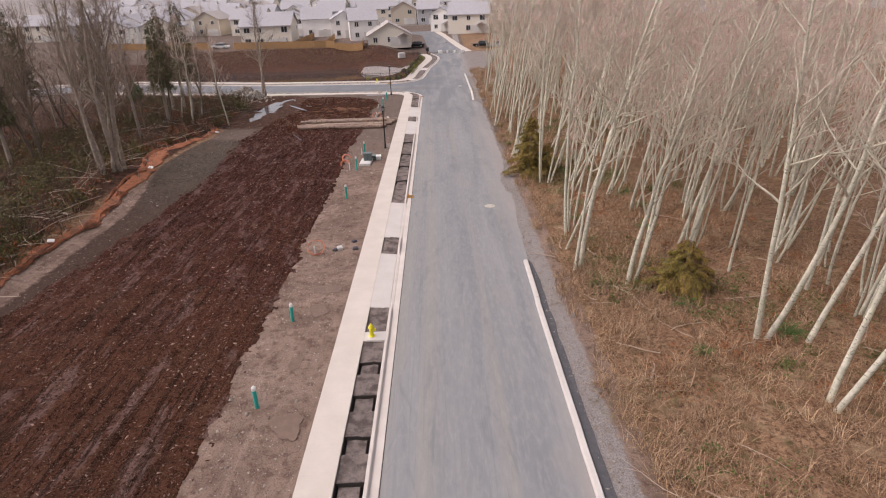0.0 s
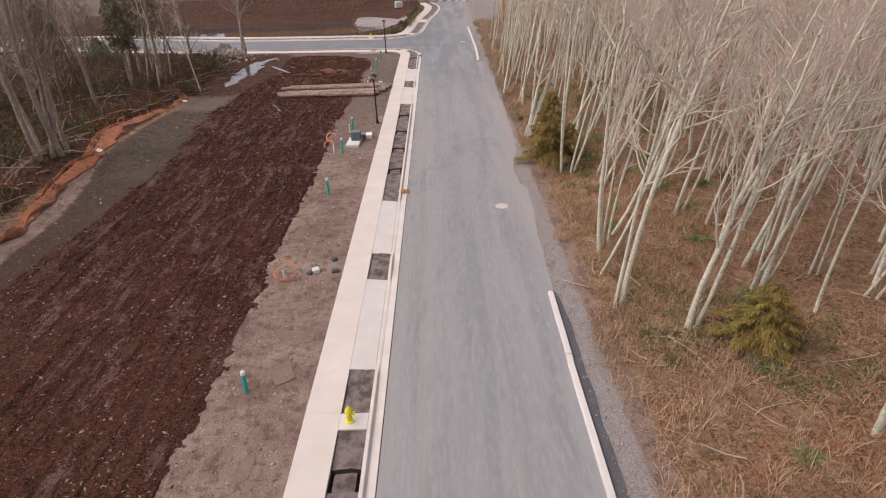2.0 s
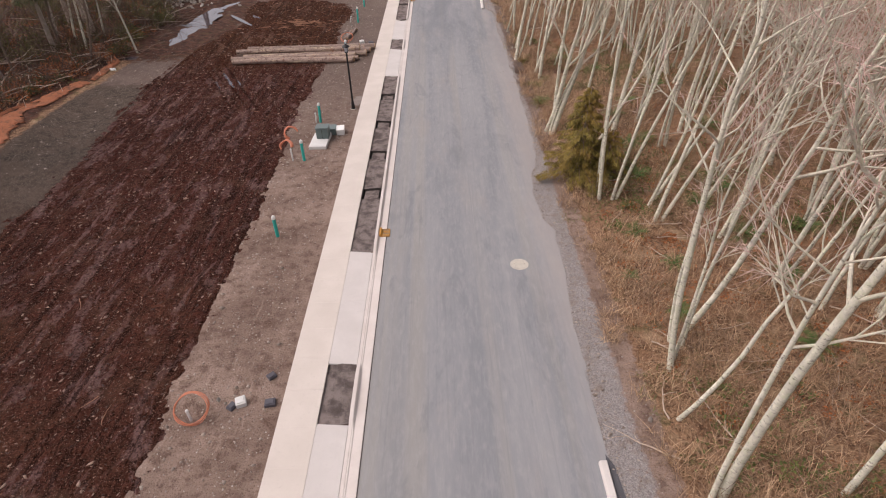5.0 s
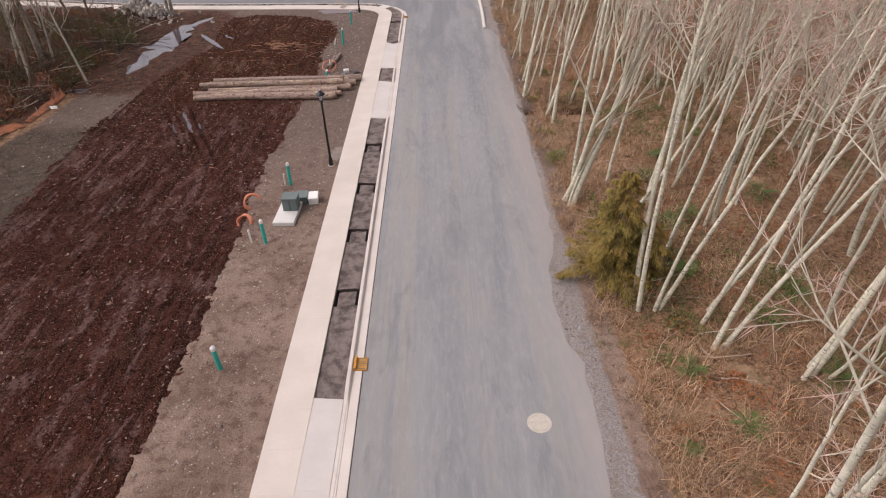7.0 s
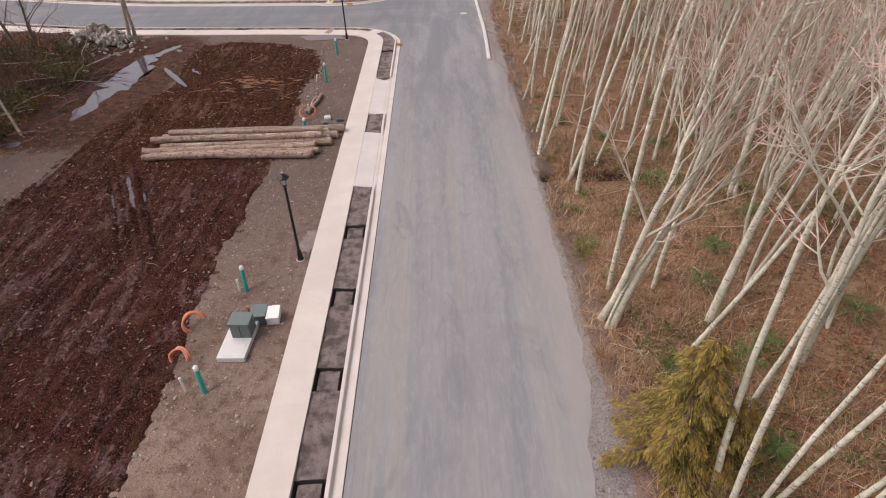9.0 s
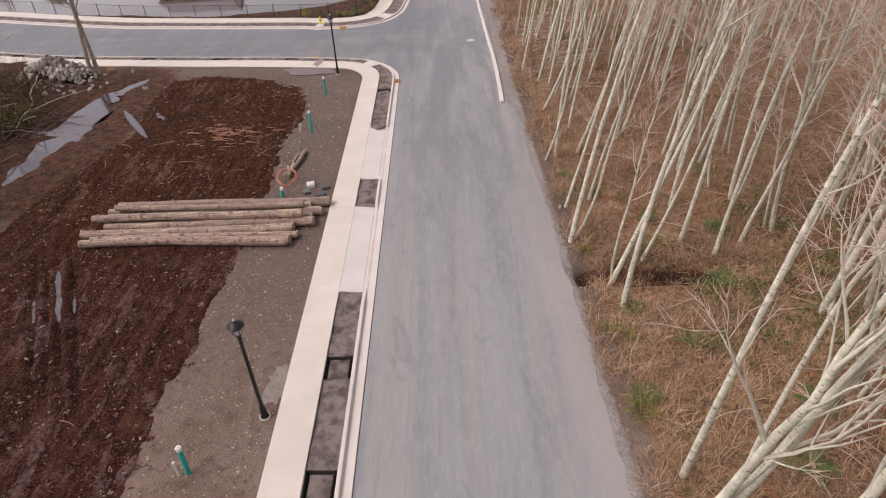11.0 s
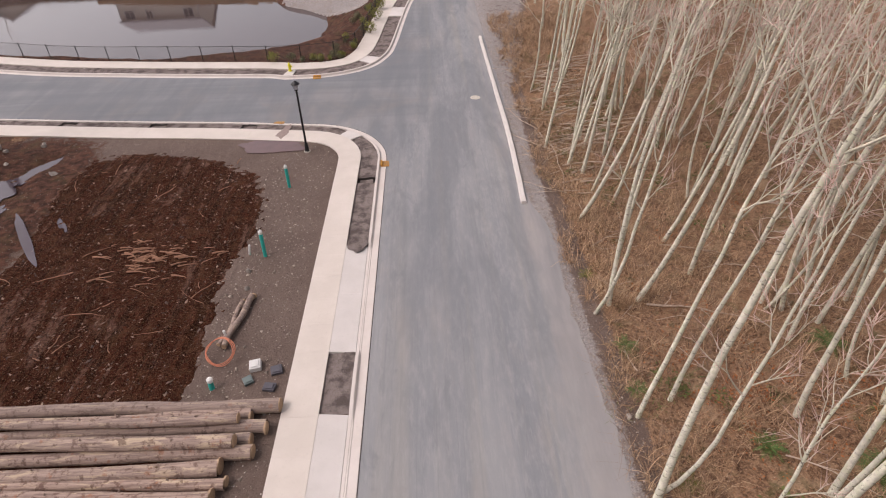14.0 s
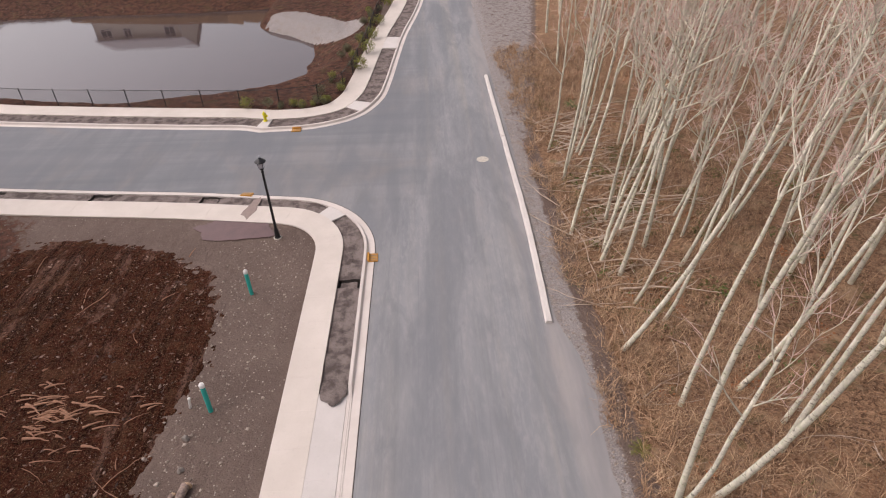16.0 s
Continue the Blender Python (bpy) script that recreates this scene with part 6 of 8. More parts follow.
def cedar(x, y, height, radius, boughs, label, seed):
    """A young cedar: drooping boughs with hanging flat sprays along them."""
    r = np.random.default_rng(seed)
    t = thing("cedar_tree", label, "evergreen", pose(x, y, on_ground(x, y), 2, 3, 0))
    bm = bmesh.new()
    rod(bm, 0.018 * height, 0.012, -0.1, height * 0.97, seg=8)
    part("trunk", bm, M_MAPLE, t)
    arms, blocks = [], []
    for k in range(boughs):
        v = (k + r.uniform(0, 1)) / boughs
        z = height * (0.04 + 0.93 * v)
        ln = (radius * (1 - v) ** 0.75 + 0.18) * r.uniform(0.50, 1.08)
        a = k * 2.4 + r.normal(0, 0.3)
        d = np.array([math.cos(a), math.sin(a), 0.0])
        u = np.linspace(0, 1, 6)
        axis = np.stack([d[0] * ln * u, d[1] * ln * u, z + ln * (0.30 * u - 0.62 * u ** 2 + 0.16 * u ** 4)], 1)
        arms.append(np.column_stack([axis, 0.018 * (1 - u) + 0.004]))
        n = int(60 + 230 * ln)
        w = r.uniform(0.18, 1.0, n) ** 0.8
        o = np.stack([np.interp(w, u, axis[:, q]) for q in range(3)], 1)
        side = np.array([-d[1], d[0], 0.0])
        lat = r.normal(0, 0.16, n) * ln * (1.15 - w)
        o = o + side * lat[:, None] + np.stack([np.zeros(n), np.zeros(n), -np.abs(r.normal(0, 0.08, n))], 1)
        q = d * r.uniform(0.3, 1.0, n)[:, None] + side * (np.sign(lat) * r.uniform(0, 0.8, n))[:, None] + np.array([0, 0, -1.0]) * r.uniform(0.1, 0.9, n)[:, None]
        q /= np.linalg.norm(q, axis=1)[:, None]
        e = np.cross(q, r.normal(0, 0.5, (n, 3)) + [0, 0, 1.0])
        e /= np.linalg.norm(e, axis=1)[:, None]
        s = r.uniform(0.07, 0.17, n)[:, None]
        blocks.append(np.stack([o, o + q * s * 0.45 + e * s * 0.12, o + q * s - [0, 0, 0.03], o + q * s * 0.5 - e * s * 0.12], 1))
    v, f = tube_arrays(arms, 4)
    part("bough", mesh_of("bough", v, f, M_MAPLE_TWIG), M_MAPLE_TWIG, t)
    part("foliage", quads("foliage", np.concatenate(blocks), [(0, 1, 2, 3)], M_CEDAR), M_CEDAR, t)


cedar(7.35, 46.6, 5.3, 2.15, 110, "young olive-bronze cedar at the road edge", 1)
cedar(12.4, 24.8, 3.0, 2.4, 70, "low olive-bronze cedar among birch stems", 2)
cedar(8.8, 46.4, 3.0, 1.4, 45, "small olive cedar beside a larger one", 3)
for k, (x, y, h, rad) in enumerate(((-33.0, 77.5, 15, 2.6), (-34.5, 73, 13, 2.2), (-58, 62, 16, 3.2), (-64, 74, 14, 3.0), (-50, 47, 13, 2.6), (-37.5, 82, 14, 2.2), (-72, 60, 15, 3.0), (-47, 66, 15, 2.8), (-40, 51, 12, 2.0), (-60, 50, 16, 3.4), (-55, 58, 15, 3.2), (-68, 66, 16, 3.4), (-42, 72, 13, 2.4))):
    evergreen("ivy_clad_tree", x, y, h, rad * 0.9, 3200, 0.27, M_DARK_NEEDLE, "dark ragged evergreen crown among bare trees", 20 + k, 0.5, 0.30)
evergreen("ivy_bush", -47.5, 92, 3.5, 1.6, 1500, 0.4, M_FERN, "bright green bush beside the cross street", 31, 0.2)


# ---- undergrowth ----
def ribbons(n, x, y, z, ln, width, rng, rise=(0.3, 1.2), curl=0.9, mat=None, name="blades", segs=3):
    """Bent tapering blades or canes, one strip each."""
    a = rng.uniform(0, 6.28, n)
    el = rng.uniform(*rise, n)
    ln = ln * rng.uniform(0.5, 1.4, n)
    p = np.stack([x, y, z], 1)
    rows = []
    wa = a + math.pi / 2 + rng.normal(0, 0.4, n)
    side = np.stack([np.cos(wa), np.sin(wa), rng.normal(0, 0.3, n)], 1)
    wid = width * rng.uniform(0.6, 1.4, n)
    for k in range(segs + 1):
        w = (wid * (1 - k / (segs + 0.4)))[:, None]
        rows += [p - side * w, p + side * w]
        d = np.stack([np.cos(a) * np.cos(el), np.sin(a) * np.cos(el), np.sin(el)], 1)
        p = p + d * (ln / segs)[:, None]
        el = el - curl * rng.uniform(0.3, 1.2, n)
        a = a + rng.normal(0, 0.25, n)
    v = np.stack(rows, 1)
    return quads(name, v, [(2 * k, 2 * k + 1, 2 * k + 3, 2 * k + 2) for k in range(segs)], mat)


def scatter_right(n, rng, deep=10.0):
    y = rng.uniform(6, 118, n)
    x = 6.2 + 0.5 * np.sin(y * 0.7) + np.abs(rng.normal(0, 1, n)) * deep
    return x, y


G = np.random.default_rng(21)
def tufts(n, per, deep, cut, seed, spread):
    """Blades gathered round tuft centres."""
    x, y = scatter_right(n, G, deep)
    keep = fbm(x, y, 0.9, seed) > cut
    x, y = np.repeat(x[keep], per), np.repeat(y[keep], per)
    x, y = x + G.normal(0, spread, len(x)), y + G.normal(0, spread, len(y))
    keep = (x > 5.9) & ((np.abs(y - 64.3 - 0.15 * np.sin(x)) > 0.5) | (x > 13))
    return x[keep], y[keep]


x, y = tufts(7600, 16, 8, -0.35, 31, 0.13)
tagged(new("dry_grass", ribbons(len(x), x, y, ground_z(x, y) - 0.02, 0.75, 0.010, G, (0.35, 1.35), 0.60, M_STRAW, "dry_grass", 2)), "matted dry straw-coloured grass under birches", "dry grass", kind="stuff")
x, y = tufts(3200, 6, 9, -0.2, 32, 0.35)
tagged(new("bramble", ribbons(len(x), x, y, ground_z(x, y) - 0.02, 1.5, 0.0085, G, (0.4, 1.4), 0.6, M_BRAMBLE, "bramble", 3)), "tangle of brown bramble canes under birches", "bramble", kind="stuff")
x, y = scatter_right(26000, G, 8)
clump = fbm(x, y, 0.75, 33) > 0.5
x, y = x[clump], y[clump]
tagged(new("green_grass", ribbons(len(x), x, y, ground_z(x, y), 0.30, 0.014, G, (0.3, 1.3), 0.5, M_GRASS, "green_grass")), "patches of short green grass in dry litter", "grass", kind="stuff")
M_DARK_CANE = leaf_material("dark_canes", (0.125, 0.062, 0.040), (0.036, 0.018, 0.012), (0.080, 0.044, 0.022))
M_RUST = leaf_material("rusty_bracken", (0.42, 0.135, 0.035), (0.18, 0.062, 0.022))
M_MOSS = leaf_material("mossy_leaf", (0.045, 0.055, 0.014), (0.125, 0.115, 0.030), (0.09, 0.055, 0.025))
def left_bank(n, deep=12.0, edge_x=-26.6):
    """Places on the wooded edge west of the lot."""
    y = G.uniform(14, 95, n)
    fence = np.interp(y, [14, 33, 39, 48, 59, 64, 74, 84, 95], [-25.9, -26.6, -27.0, -29.2, -30.0, -28.6, -27.6, -27.6, -32.5])
    x = fence - np.abs(G.normal(0, 1, n)) * deep
    keep = (x > -80) & (y < 93 - 0.06 * (x + 26))
    return x[keep], y[keep]


def gathered(n, per, spread, cut, seed, deep=12.0):
    x, y = left_bank(n, deep)
    keep = fbm(x, y, 0.45, seed) > cut
    x, y = np.repeat(x[keep], per), np.repeat(y[keep], per)
    return x + G.normal(0, spread, len(x)), y + G.normal(0, spread, len(y))


for n, per, spread, ln, wd, mat, cut, seed, nm, lab in ((2600, 9, 0.5, 1.9, 0.016, M_DARK_CANE, -9, 35, "bramble", "dense dark bramble canes at the lot edge"), (900, 14, 0.28, 0.8, 0.014, M_STRAW, -0.2, 37, "dry_grass", "dry straw-coloured grass at the lot edge"), (1500, 16, 0.4, 0.7, 0.020, M_RUST, 0.1, 38, "dead_bracken", "rust-orange dead bracken at the lot edge")):
    x, y = gathered(n, per, spread, cut, seed)
    tagged(new(nm, ribbons(len(x), x, y, ground_z(x, y) - 0.02, ln, wd, G, (0.4, 1.45), 0.6, mat, nm, 2)), lab, "undergrowth", kind="stuff")


def thicket(name, label, centres, per, mat, seed, size, tall):
    """Low leafy bushes of many small leaf sprays, with gaps between them."""
    r = np.random.default_rng(seed)
    x, y = left_bank(centres, 9.0)
    keep = fbm(x, y, 0.35, seed) > -0.25
    x, y = x[keep], y[keep]
    rad, h = r.uniform(0.35, 1.3, len(x)), r.uniform(0.4, 1.0, len(x)) * tall
    i = np.repeat(np.arange(len(x)), per)
    n = len(i)
    a, rho = r.uniform(0, 6.28, n), np.sqrt(r.uniform(0, 1, n))
    up = r.uniform(0.08, 1, n) * (1.15 - 0.8 * rho)
    p = np.stack([x[i] + np.cos(a) * rho * rad[i], y[i] + np.sin(a) * rho * rad[i], np.zeros(n)], 1)
    p[:, 2] = ground_z(p[:, 0], p[:, 1]) + up * h[i]
    q = r.normal(0, 1, (n, 3)) * [1, 1, 0.6]
    q /= np.linalg.norm(q, axis=1)[:, None]
    w = np.cross(q, r.normal(0, 1, (n, 3)))
    w /= np.linalg.norm(w, axis=1)[:, None]
    ln = (size * r.uniform(0.6, 1.5, n))[:, None]
    v = np.stack([p, p + q * ln * 0.5 + w * ln * 0.28, p + q * ln, p + q * ln * 0.5 - w * ln * 0.28], 1)
    tagged(new(name, quads(name, v, [(0, 1, 2, 3)], mat)), label, "undergrowth", kind="stuff")


def thicket_right(name, label, centres, per, mat, seed, size, tall):
    """Small evergreen clumps under the birches."""
    r = np.random.default_rng(seed)
    y = np.where(r.uniform(0, 1, centres) < 0.65, r.uniform(16, 72, centres), r.uniform(10, 110, centres))
    x = 7.8 + np.abs(r.normal(0, 1, centres)) * 8
    keep = fbm(x, y, 0.25, seed) > 0.1
    x, y = x[keep], y[keep]
    rad, h = r.uniform(0.25, 1.0, len(x)), r.uniform(0.3, 1.0, len(x)) * tall
    i = np.repeat(np.arange(len(x)), per)
    n = len(i)
    a, rho = r.uniform(0, 6.28, n), np.sqrt(r.uniform(0, 1, n))
    p = np.stack([x[i] + np.cos(a) * rho * rad[i], y[i] + np.sin(a) * rho * rad[i], np.zeros(n)], 1)
    p[:, 2] = ground_z(p[:, 0], p[:, 1]) + r.uniform(0.05, 1, n) * (1.15 - 0.8 * rho) * h[i]
    q = r.normal(0, 1, (n, 3)) * [1, 1, 0.6]
    q /= np.linalg.norm(q, axis=1)[:, None]
    w = np.cross(q, r.normal(0, 1, (n, 3)))
    w /= np.linalg.norm(w, axis=1)[:, None]
    ln = (size * r.uniform(0.6, 1.5, n))[:, None]
    v = np.stack([p, p + q * ln * 0.5 + w * ln * 0.25, p + q * ln, p + q * ln * 0.5 - w * ln * 0.25], 1)
    tagged(new(name, quads(name, v, [(0, 1, 2, 3)], mat)), label, "undergrowth", kind="stuff")


M_SALAL = leaf_material("salal_leaf", (0.070, 0.105, 0.024), (0.155, 0.165, 0.042), (0.12, 0.085, 0.030))
thicket_right("low_evergreen_growth", "small dark green evergreen clumps under birches", 1000, 60, M_SALAL, 66, 0.13, 0.8)
thicket_right("brown_brush", "brown dead brush clumps under birches", 500, 60, M_RUST, 67, 0.09, 0.6)
M_OLIVE = leaf_material("olive_leaf", (0.060, 0.070, 0.016), (0.17, 0.15, 0.040), (0.16, 0.085, 0.030))
thicket("low_evergreen_growth", "olive-green evergreen undergrowth at the lot edge", 850, 110, M_OLIVE, 36, 0.15, 2.2)
thicket("low_evergreen_growth", "dark green mossy undergrowth at the lot edge", 600, 80, M_MOSS, 46, 0.18, 1.0)
thicket("brown_brush", "brown dead brush at the lot edge", 600, 70, M_RUST, 56, 0.15, 0.9)
n = 9000
x, y = G.uniform(-70, -16, n), G.uniform(146, 158, n)
tagged(new("bank_weeds", ribbons(n, x, y, ground_z(x, y) - 0.02, 0.7, 0.02, G, (0.4, 1.4), 0.6, M_BRAMBLE, "bank_weeds")), "brown dead weeds on the pond bank", "weeds", kind="stuff")


def frond_mesh(seed, mat):
    """One arching frond: a midrib with paired narrow leaflets."""
    r = np.random.default_rng(seed)
    verts, faces = [], []
    p, el = np.array([0.0, 0.0, 0.0]), r.uniform(0.75, 1.2)
    n = 15
    for i in range(n):
        q = p + 0.058 * np.array([math.cos(el), 0.0, math.sin(el)])
        w = 0.135 * math.sin(math.pi * min(1.0, (i + 1.2) / (n + 0.6))) ** 0.7 + 0.01
        for side in (-1, 1):
            t = (p + q) / 2 + np.array([0.035, side * w, -0.25 * w + r.normal(0, 0.008)])
            b = len(verts)
            verts += [p, p * 0.35 + q * 0.65, t]
            faces.append((b, b + 1, b + 2) if side > 0 else (b, b + 2, b + 1))
        p = q
        el -= 0.115 + r.normal(0, 0.012)
    return mesh_of("frond", verts, faces, mat)


M_FERN_DRY = leaf_material("yellowing_fern", (0.17, 0.150, 0.022), (0.085, 0.095, 0.018), (0.22, 0.13, 0.03))
FRONDS = {m.name: [frond_mesh(k, m) for k in range(5)] for m in (M_FERN, M_FERN_DRY)}


def fern(x, y, size, seed, mat=None, label="green sword fern among dry litter"):
    r = np.random.default_rng(seed)
    t = thing("sword_fern", label, "fern", pose(x, y, on_ground(x, y), 0, 0, r.uniform(0, 360)) @ Matrix.Scale(size, 4), "sword ferns")
    for k in range(17):
        part("frond", FRONDS[(mat or M_FERN).name][k % 5], mat or M_FERN, t, "", pose(0, 0, 0.02, 0, r.uniform(-18, 14), 360 * k / 17 + r.normal(0, 7)))


for k, (x, y, s_) in enumerate(((6.9, 57.0, 1.0), (7.3, 60.5, 0.75), (6.9, 66.0, 0.8), (6.7, 77.3, 0.6), (6.75, 60.9, 0.7), (7.5, 67.2, 0.6))):
    fern(x, y, s_, 380 + k, M_FERN_DRY, "yellowing sword fern at the road verge")
for k, (x, y, s_) in enumerate(((13.2, 27.5, 1.3), (12.0, 23.2, 1.0), (15.8, 20.2, 1.2), (11.2, 18.8, 0.8), (13.8, 40.5, 1.2), (12.8, 43.5, 1.1), (10.6, 46.5, 1.0), (14.6, 45.0, 1.2), (9.6, 49.2, 1.1), (11.2, 50.3, 1.2), (12.4, 51.2, 1.0), (8.6, 50.0, 0.9), (11.3, 54.6, 1.1), (12.8, 57.0, 1.1), (7.2, 57.6, 0.9), (9.6, 60.2, 0.7), (8.0, 62.2, 0.8), (12.2, 63.5, 1.1), (13.4, 67.4, 1.0), (10.4, 68.3, 0.8), (14.6, 72.6, 1.0), (7.2, 73.0, 0.7), (9.0, 41.0, 0.9), (10.0, 38.6, 0.9), (9.2, 35.5, 0.8), (7.9, 37.8, 0.6), (13.4, 33.6, 1.1), (10.2, 104.5, 1.0), (16.5, 52.5, 1.2), (15.5, 59.5, 1.1), (7.0, 70.9, 0.6), (16.8, 41.0, 1.1), (14.4, 37.6, 1.0), (-34.0, 52.0, 1.3), (-31.5, 45.5, 1.2), (-36.5, 43.5, 1.3), (-33.0, 39.0, 1.2), (-29.8, 42.0, 1.0), (-30.8, 55.5, 1.2), (-38.0, 55.0, 1.3), (-33.5, 62.0, 1.2), (-30.5, 36.0, 1.2))):
    fern(x, y, s_, 300 + k)


# fallen sticks and brush
def stick(x, y, ln, r, turn, seed, z=None, label="bleached fallen branch on dry litter", mat=None, bend=0.25, twigs=2, lift=0.0, bag=None):
    rr = np.random.default_rng(seed)
    at = pose(x, y, (on_ground(x, y) if z is None else z) + r + 0.03, 0, -lift, turn)
    t = None if bag is not None else thing("fallen_branch", label, "branch", at, "fallen branches")
    pts = []
    for i in range(7):
        u = i / 6
        pts.append((u * ln, bend * ln * 0.25 * math.sin(u * 3 + rr.uniform(0, 1)) + rr.normal(0, 0.02) * ln * 0.3, 0.02 * ln * math.sin(3 * u), r * (1 - 0.75 * u)))
    if bag is not None:
        m = np.array(at)
        p = np.array(pts)
        bag.append(np.column_stack([p[:, :3] @ m[:3, :3].T + m[:3, 3], p[:, 3]]))
        return
    v, f = tube_arrays([pts], 6)
    part("stem", mesh_of("stem", v, f, mat or M_STICK, True), mat or M_STICK, t)
    for k in range(twigs):
        i = int(rr.integers(1, 5))
        o = np.array(pts[i][:3])
        a = rr.uniform(-1.1, 1.1)
        l2 = ln * rr.uniform(0.15, 0.35)
        q = [(*o, r * 0.5), (*(o + np.array([math.cos(a), math.sin(a), 0.1]) * l2 * 0.5), r * 0.35), (*(o + np.array([math.cos(a * 1.2), math.sin(a * 1.2), 0.15]) * l2), r * 0.12)]
        v, f = tube_arrays([q], 5)
        part("side_twig", mesh_of("side_twig", v, f, mat or M_STICK, True), mat or M_STICK, t)


def brush(name, label, bag, mat):
    v, f = tube_arrays(bag, 5)
    tagged(new(name, mesh_of(name, v, f, mat, True)), label, "branches", kind="stuff")


for k in range(34):
    stick(7.0 + abs(R.gauss(0, 1.4)), R.uniform(85, 103), R.uniform(3.0, 6.5), R.uniform(0.03, 0.06), R.uniform(-22, 28), 2300 + k, lift=R.uniform(1, 9), label="long pale fallen branch in a brush heap")
M_SPLINTER = plain("splintered_wood", (0.34, 0.185, 0.12), 0.9, vary=0.5, scale=9.0)
left_brush, wet_brush, split_brush, mulch_brush = [], [], [], []
for k in range(90):
    y = R.uniform(84, 104)
    x = 6.6 + abs(R.gauss(0, 1.0)) * 2.2 + (0.5 if y > 96 else 0)
    stick(x, y, R.uniform(1.0, 4.2), R.uniform(0.018, 0.045), R.choice((R.uniform(-30, 40), R.uniform(0, 360))), 2400 + k)
stick(6.7, 91.5, 6.5, 0.045, -84, 480, label="long bent fallen branch beside the kerb")
stick(8.6, 75.0, 4.0, 0.05, -14, 481)
stick(7.1, 29.2, 2.4, 0.03, 150, 482)
for k in range(140):
    y = R.uniform(8, 84)
    x = 7.0 + abs(R.gauss(0, 1)) * 6
    stick(x, y, R.uniform(0.6, 3.0), R.uniform(0.012, 0.035), R.uniform(0, 360), 500 + k, lift=R.uniform(0, 6))
for k in range(260):
    y = R.uniform(24, 90)
    x = float(np.interp(y, [14, 33, 39, 48, 59, 64, 74, 84, 95], [-25.9, -26.6, -27.0, -29.2, -30.0, -28.6, -27.6, -27.6, -32.5])) - abs(R.gauss(0, 1)) * 5
    stick(x, y, R.uniform(1.0, 5.0), R.uniform(0.025, 0.07), R.uniform(0, 360), 3600 + k, lift=R.uniform(0, 18), bag=left_brush)
for k in range(110):
    y = R.uniform(69, 91)
    stick(-27.3 - 0.10 * abs(y - 80) + R.gauss(0, 1.3), y, R.uniform(0.6, 3.2), R.uniform(0.015, 0.05), R.uniform(0, 360), 4000 + k, lift=R.uniform(0, 16), bag=wet_brush)
stick(-36.0, 35.0, 9.0, 0.09, 4, 690, label="long pale fallen trunk in undergrowth", lift=2)
stick(-40.0, 66.0, 8.0, 0.10, 12, 691, label="long pale fallen trunk in undergrowth", lift=4)
for k in range(80):
    a, d = R.uniform(0, 6.28), abs(R.gauss(0, 1))
    stick(-13.6 + math.cos(a) * d * 1.6, 79.6 + math.sin(a) * d * 1.2, R.uniform(0.2, 1.1), R.uniform(0.02, 0.06), R.uniform(-30, 40), 700 + k, 0.12, bag=split_brush)
for k in range(26):
    stick(R.uniform(-20, -9.6), R.uniform(73, 89), R.uniform(0.5, 1.8), R.uniform(0.015, 0.035), R.uniform(0, 360), 760 + k, 0.12, bag=mulch_brush)
for k in range(18):
    stick(R.uniform(-22, -9.6), R.uniform(12, 66), R.uniform(0.3, 0.9), R.uniform(0.012, 0.025), R.uniform(0, 360), 800 + k, 0.12, bag=mulch_brush)
brush("fallen_branches", "grey fallen branches tangled in undergrowth", left_brush, M_STICK)
brush("fallen_branches", "dark wet branches heaped beside a puddle", wet_brush, plain("wet_branch", (0.20, 0.130, 0.098), 0.8, vary=0.5, scale=4.0))
brush("splintered_branches", "splintered orange-brown branches heaped on mulch", split_brush, M_SPLINTER)
brush("broken_sticks", "broken sticks scattered on mulch", mulch_brush, M_SPLINTER)


# ---- loose chips and stones ----
def chunks(name, x, y, z, size, rng, mat, flat=0.55, long=1.0):
    n = len(x)
    s = size * (0.4 + rng.exponential(0.55, n).clip(0, 2.6))[:, None]
    a = rng.uniform(0, 6.28, n)
    c, q = np.cos(a)[:, None], np.sin(a)[:, None]
    base = np.array([(1, 0, 0), (0, 1, 0), (-1, 0, 0), (0, -1, 0), (0.1, 0, 1), (0, 0.1, -1)], float)
    v = base[None] + rng.normal(0, 0.22, (n, 6, 3))
    vx = v[..., 0] * long
    v = np.stack([(vx * c - v[..., 1] * q) * s, (vx * q + v[..., 1] * c) * s, v[..., 2] * s * flat], -1)
    v += np.stack([x, y, z], 1)[:, None]
    return quads(name, v, [(0, 1, 4), (1, 2, 4), (2, 3, 4), (3, 0, 4), (1, 0, 5), (2, 1, 5), (3, 2, 5), (0, 3, 5)], mat)


STONE = leaf_material("mixed_stones", (0.46, 0.385, 0.325), (0.15, 0.115, 0.093), (0.26, 0.20, 0.165))
n = 6500
x, y = G.uniform(-9.6, -5.7, n), G.uniform(2, 90, n)
tagged(new("loose_stones", chunks("loose_stones", x, y, ground_z(x, y) + 0.005, 0.026, G, STONE)), "loose pale stones on bare soil", "stones", kind="stuff")
n = 750
x, y = G.uniform(-9.4, -5.7, n), G.uniform(2, 90, n)
tagged(new("loose_stones", chunks("loose_stones", x, y, ground_z(x, y) + 0.008, 0.042, G, STONE)), "larger broken stones on bare soil", "stones", kind="stuff")
n = 6000
y = G.uniform(2, 110, n)
x = np.interp(y, edge[:, 1], edge[:, 0]) + np.abs(G.normal(0, 0.45, n)) + 0.05
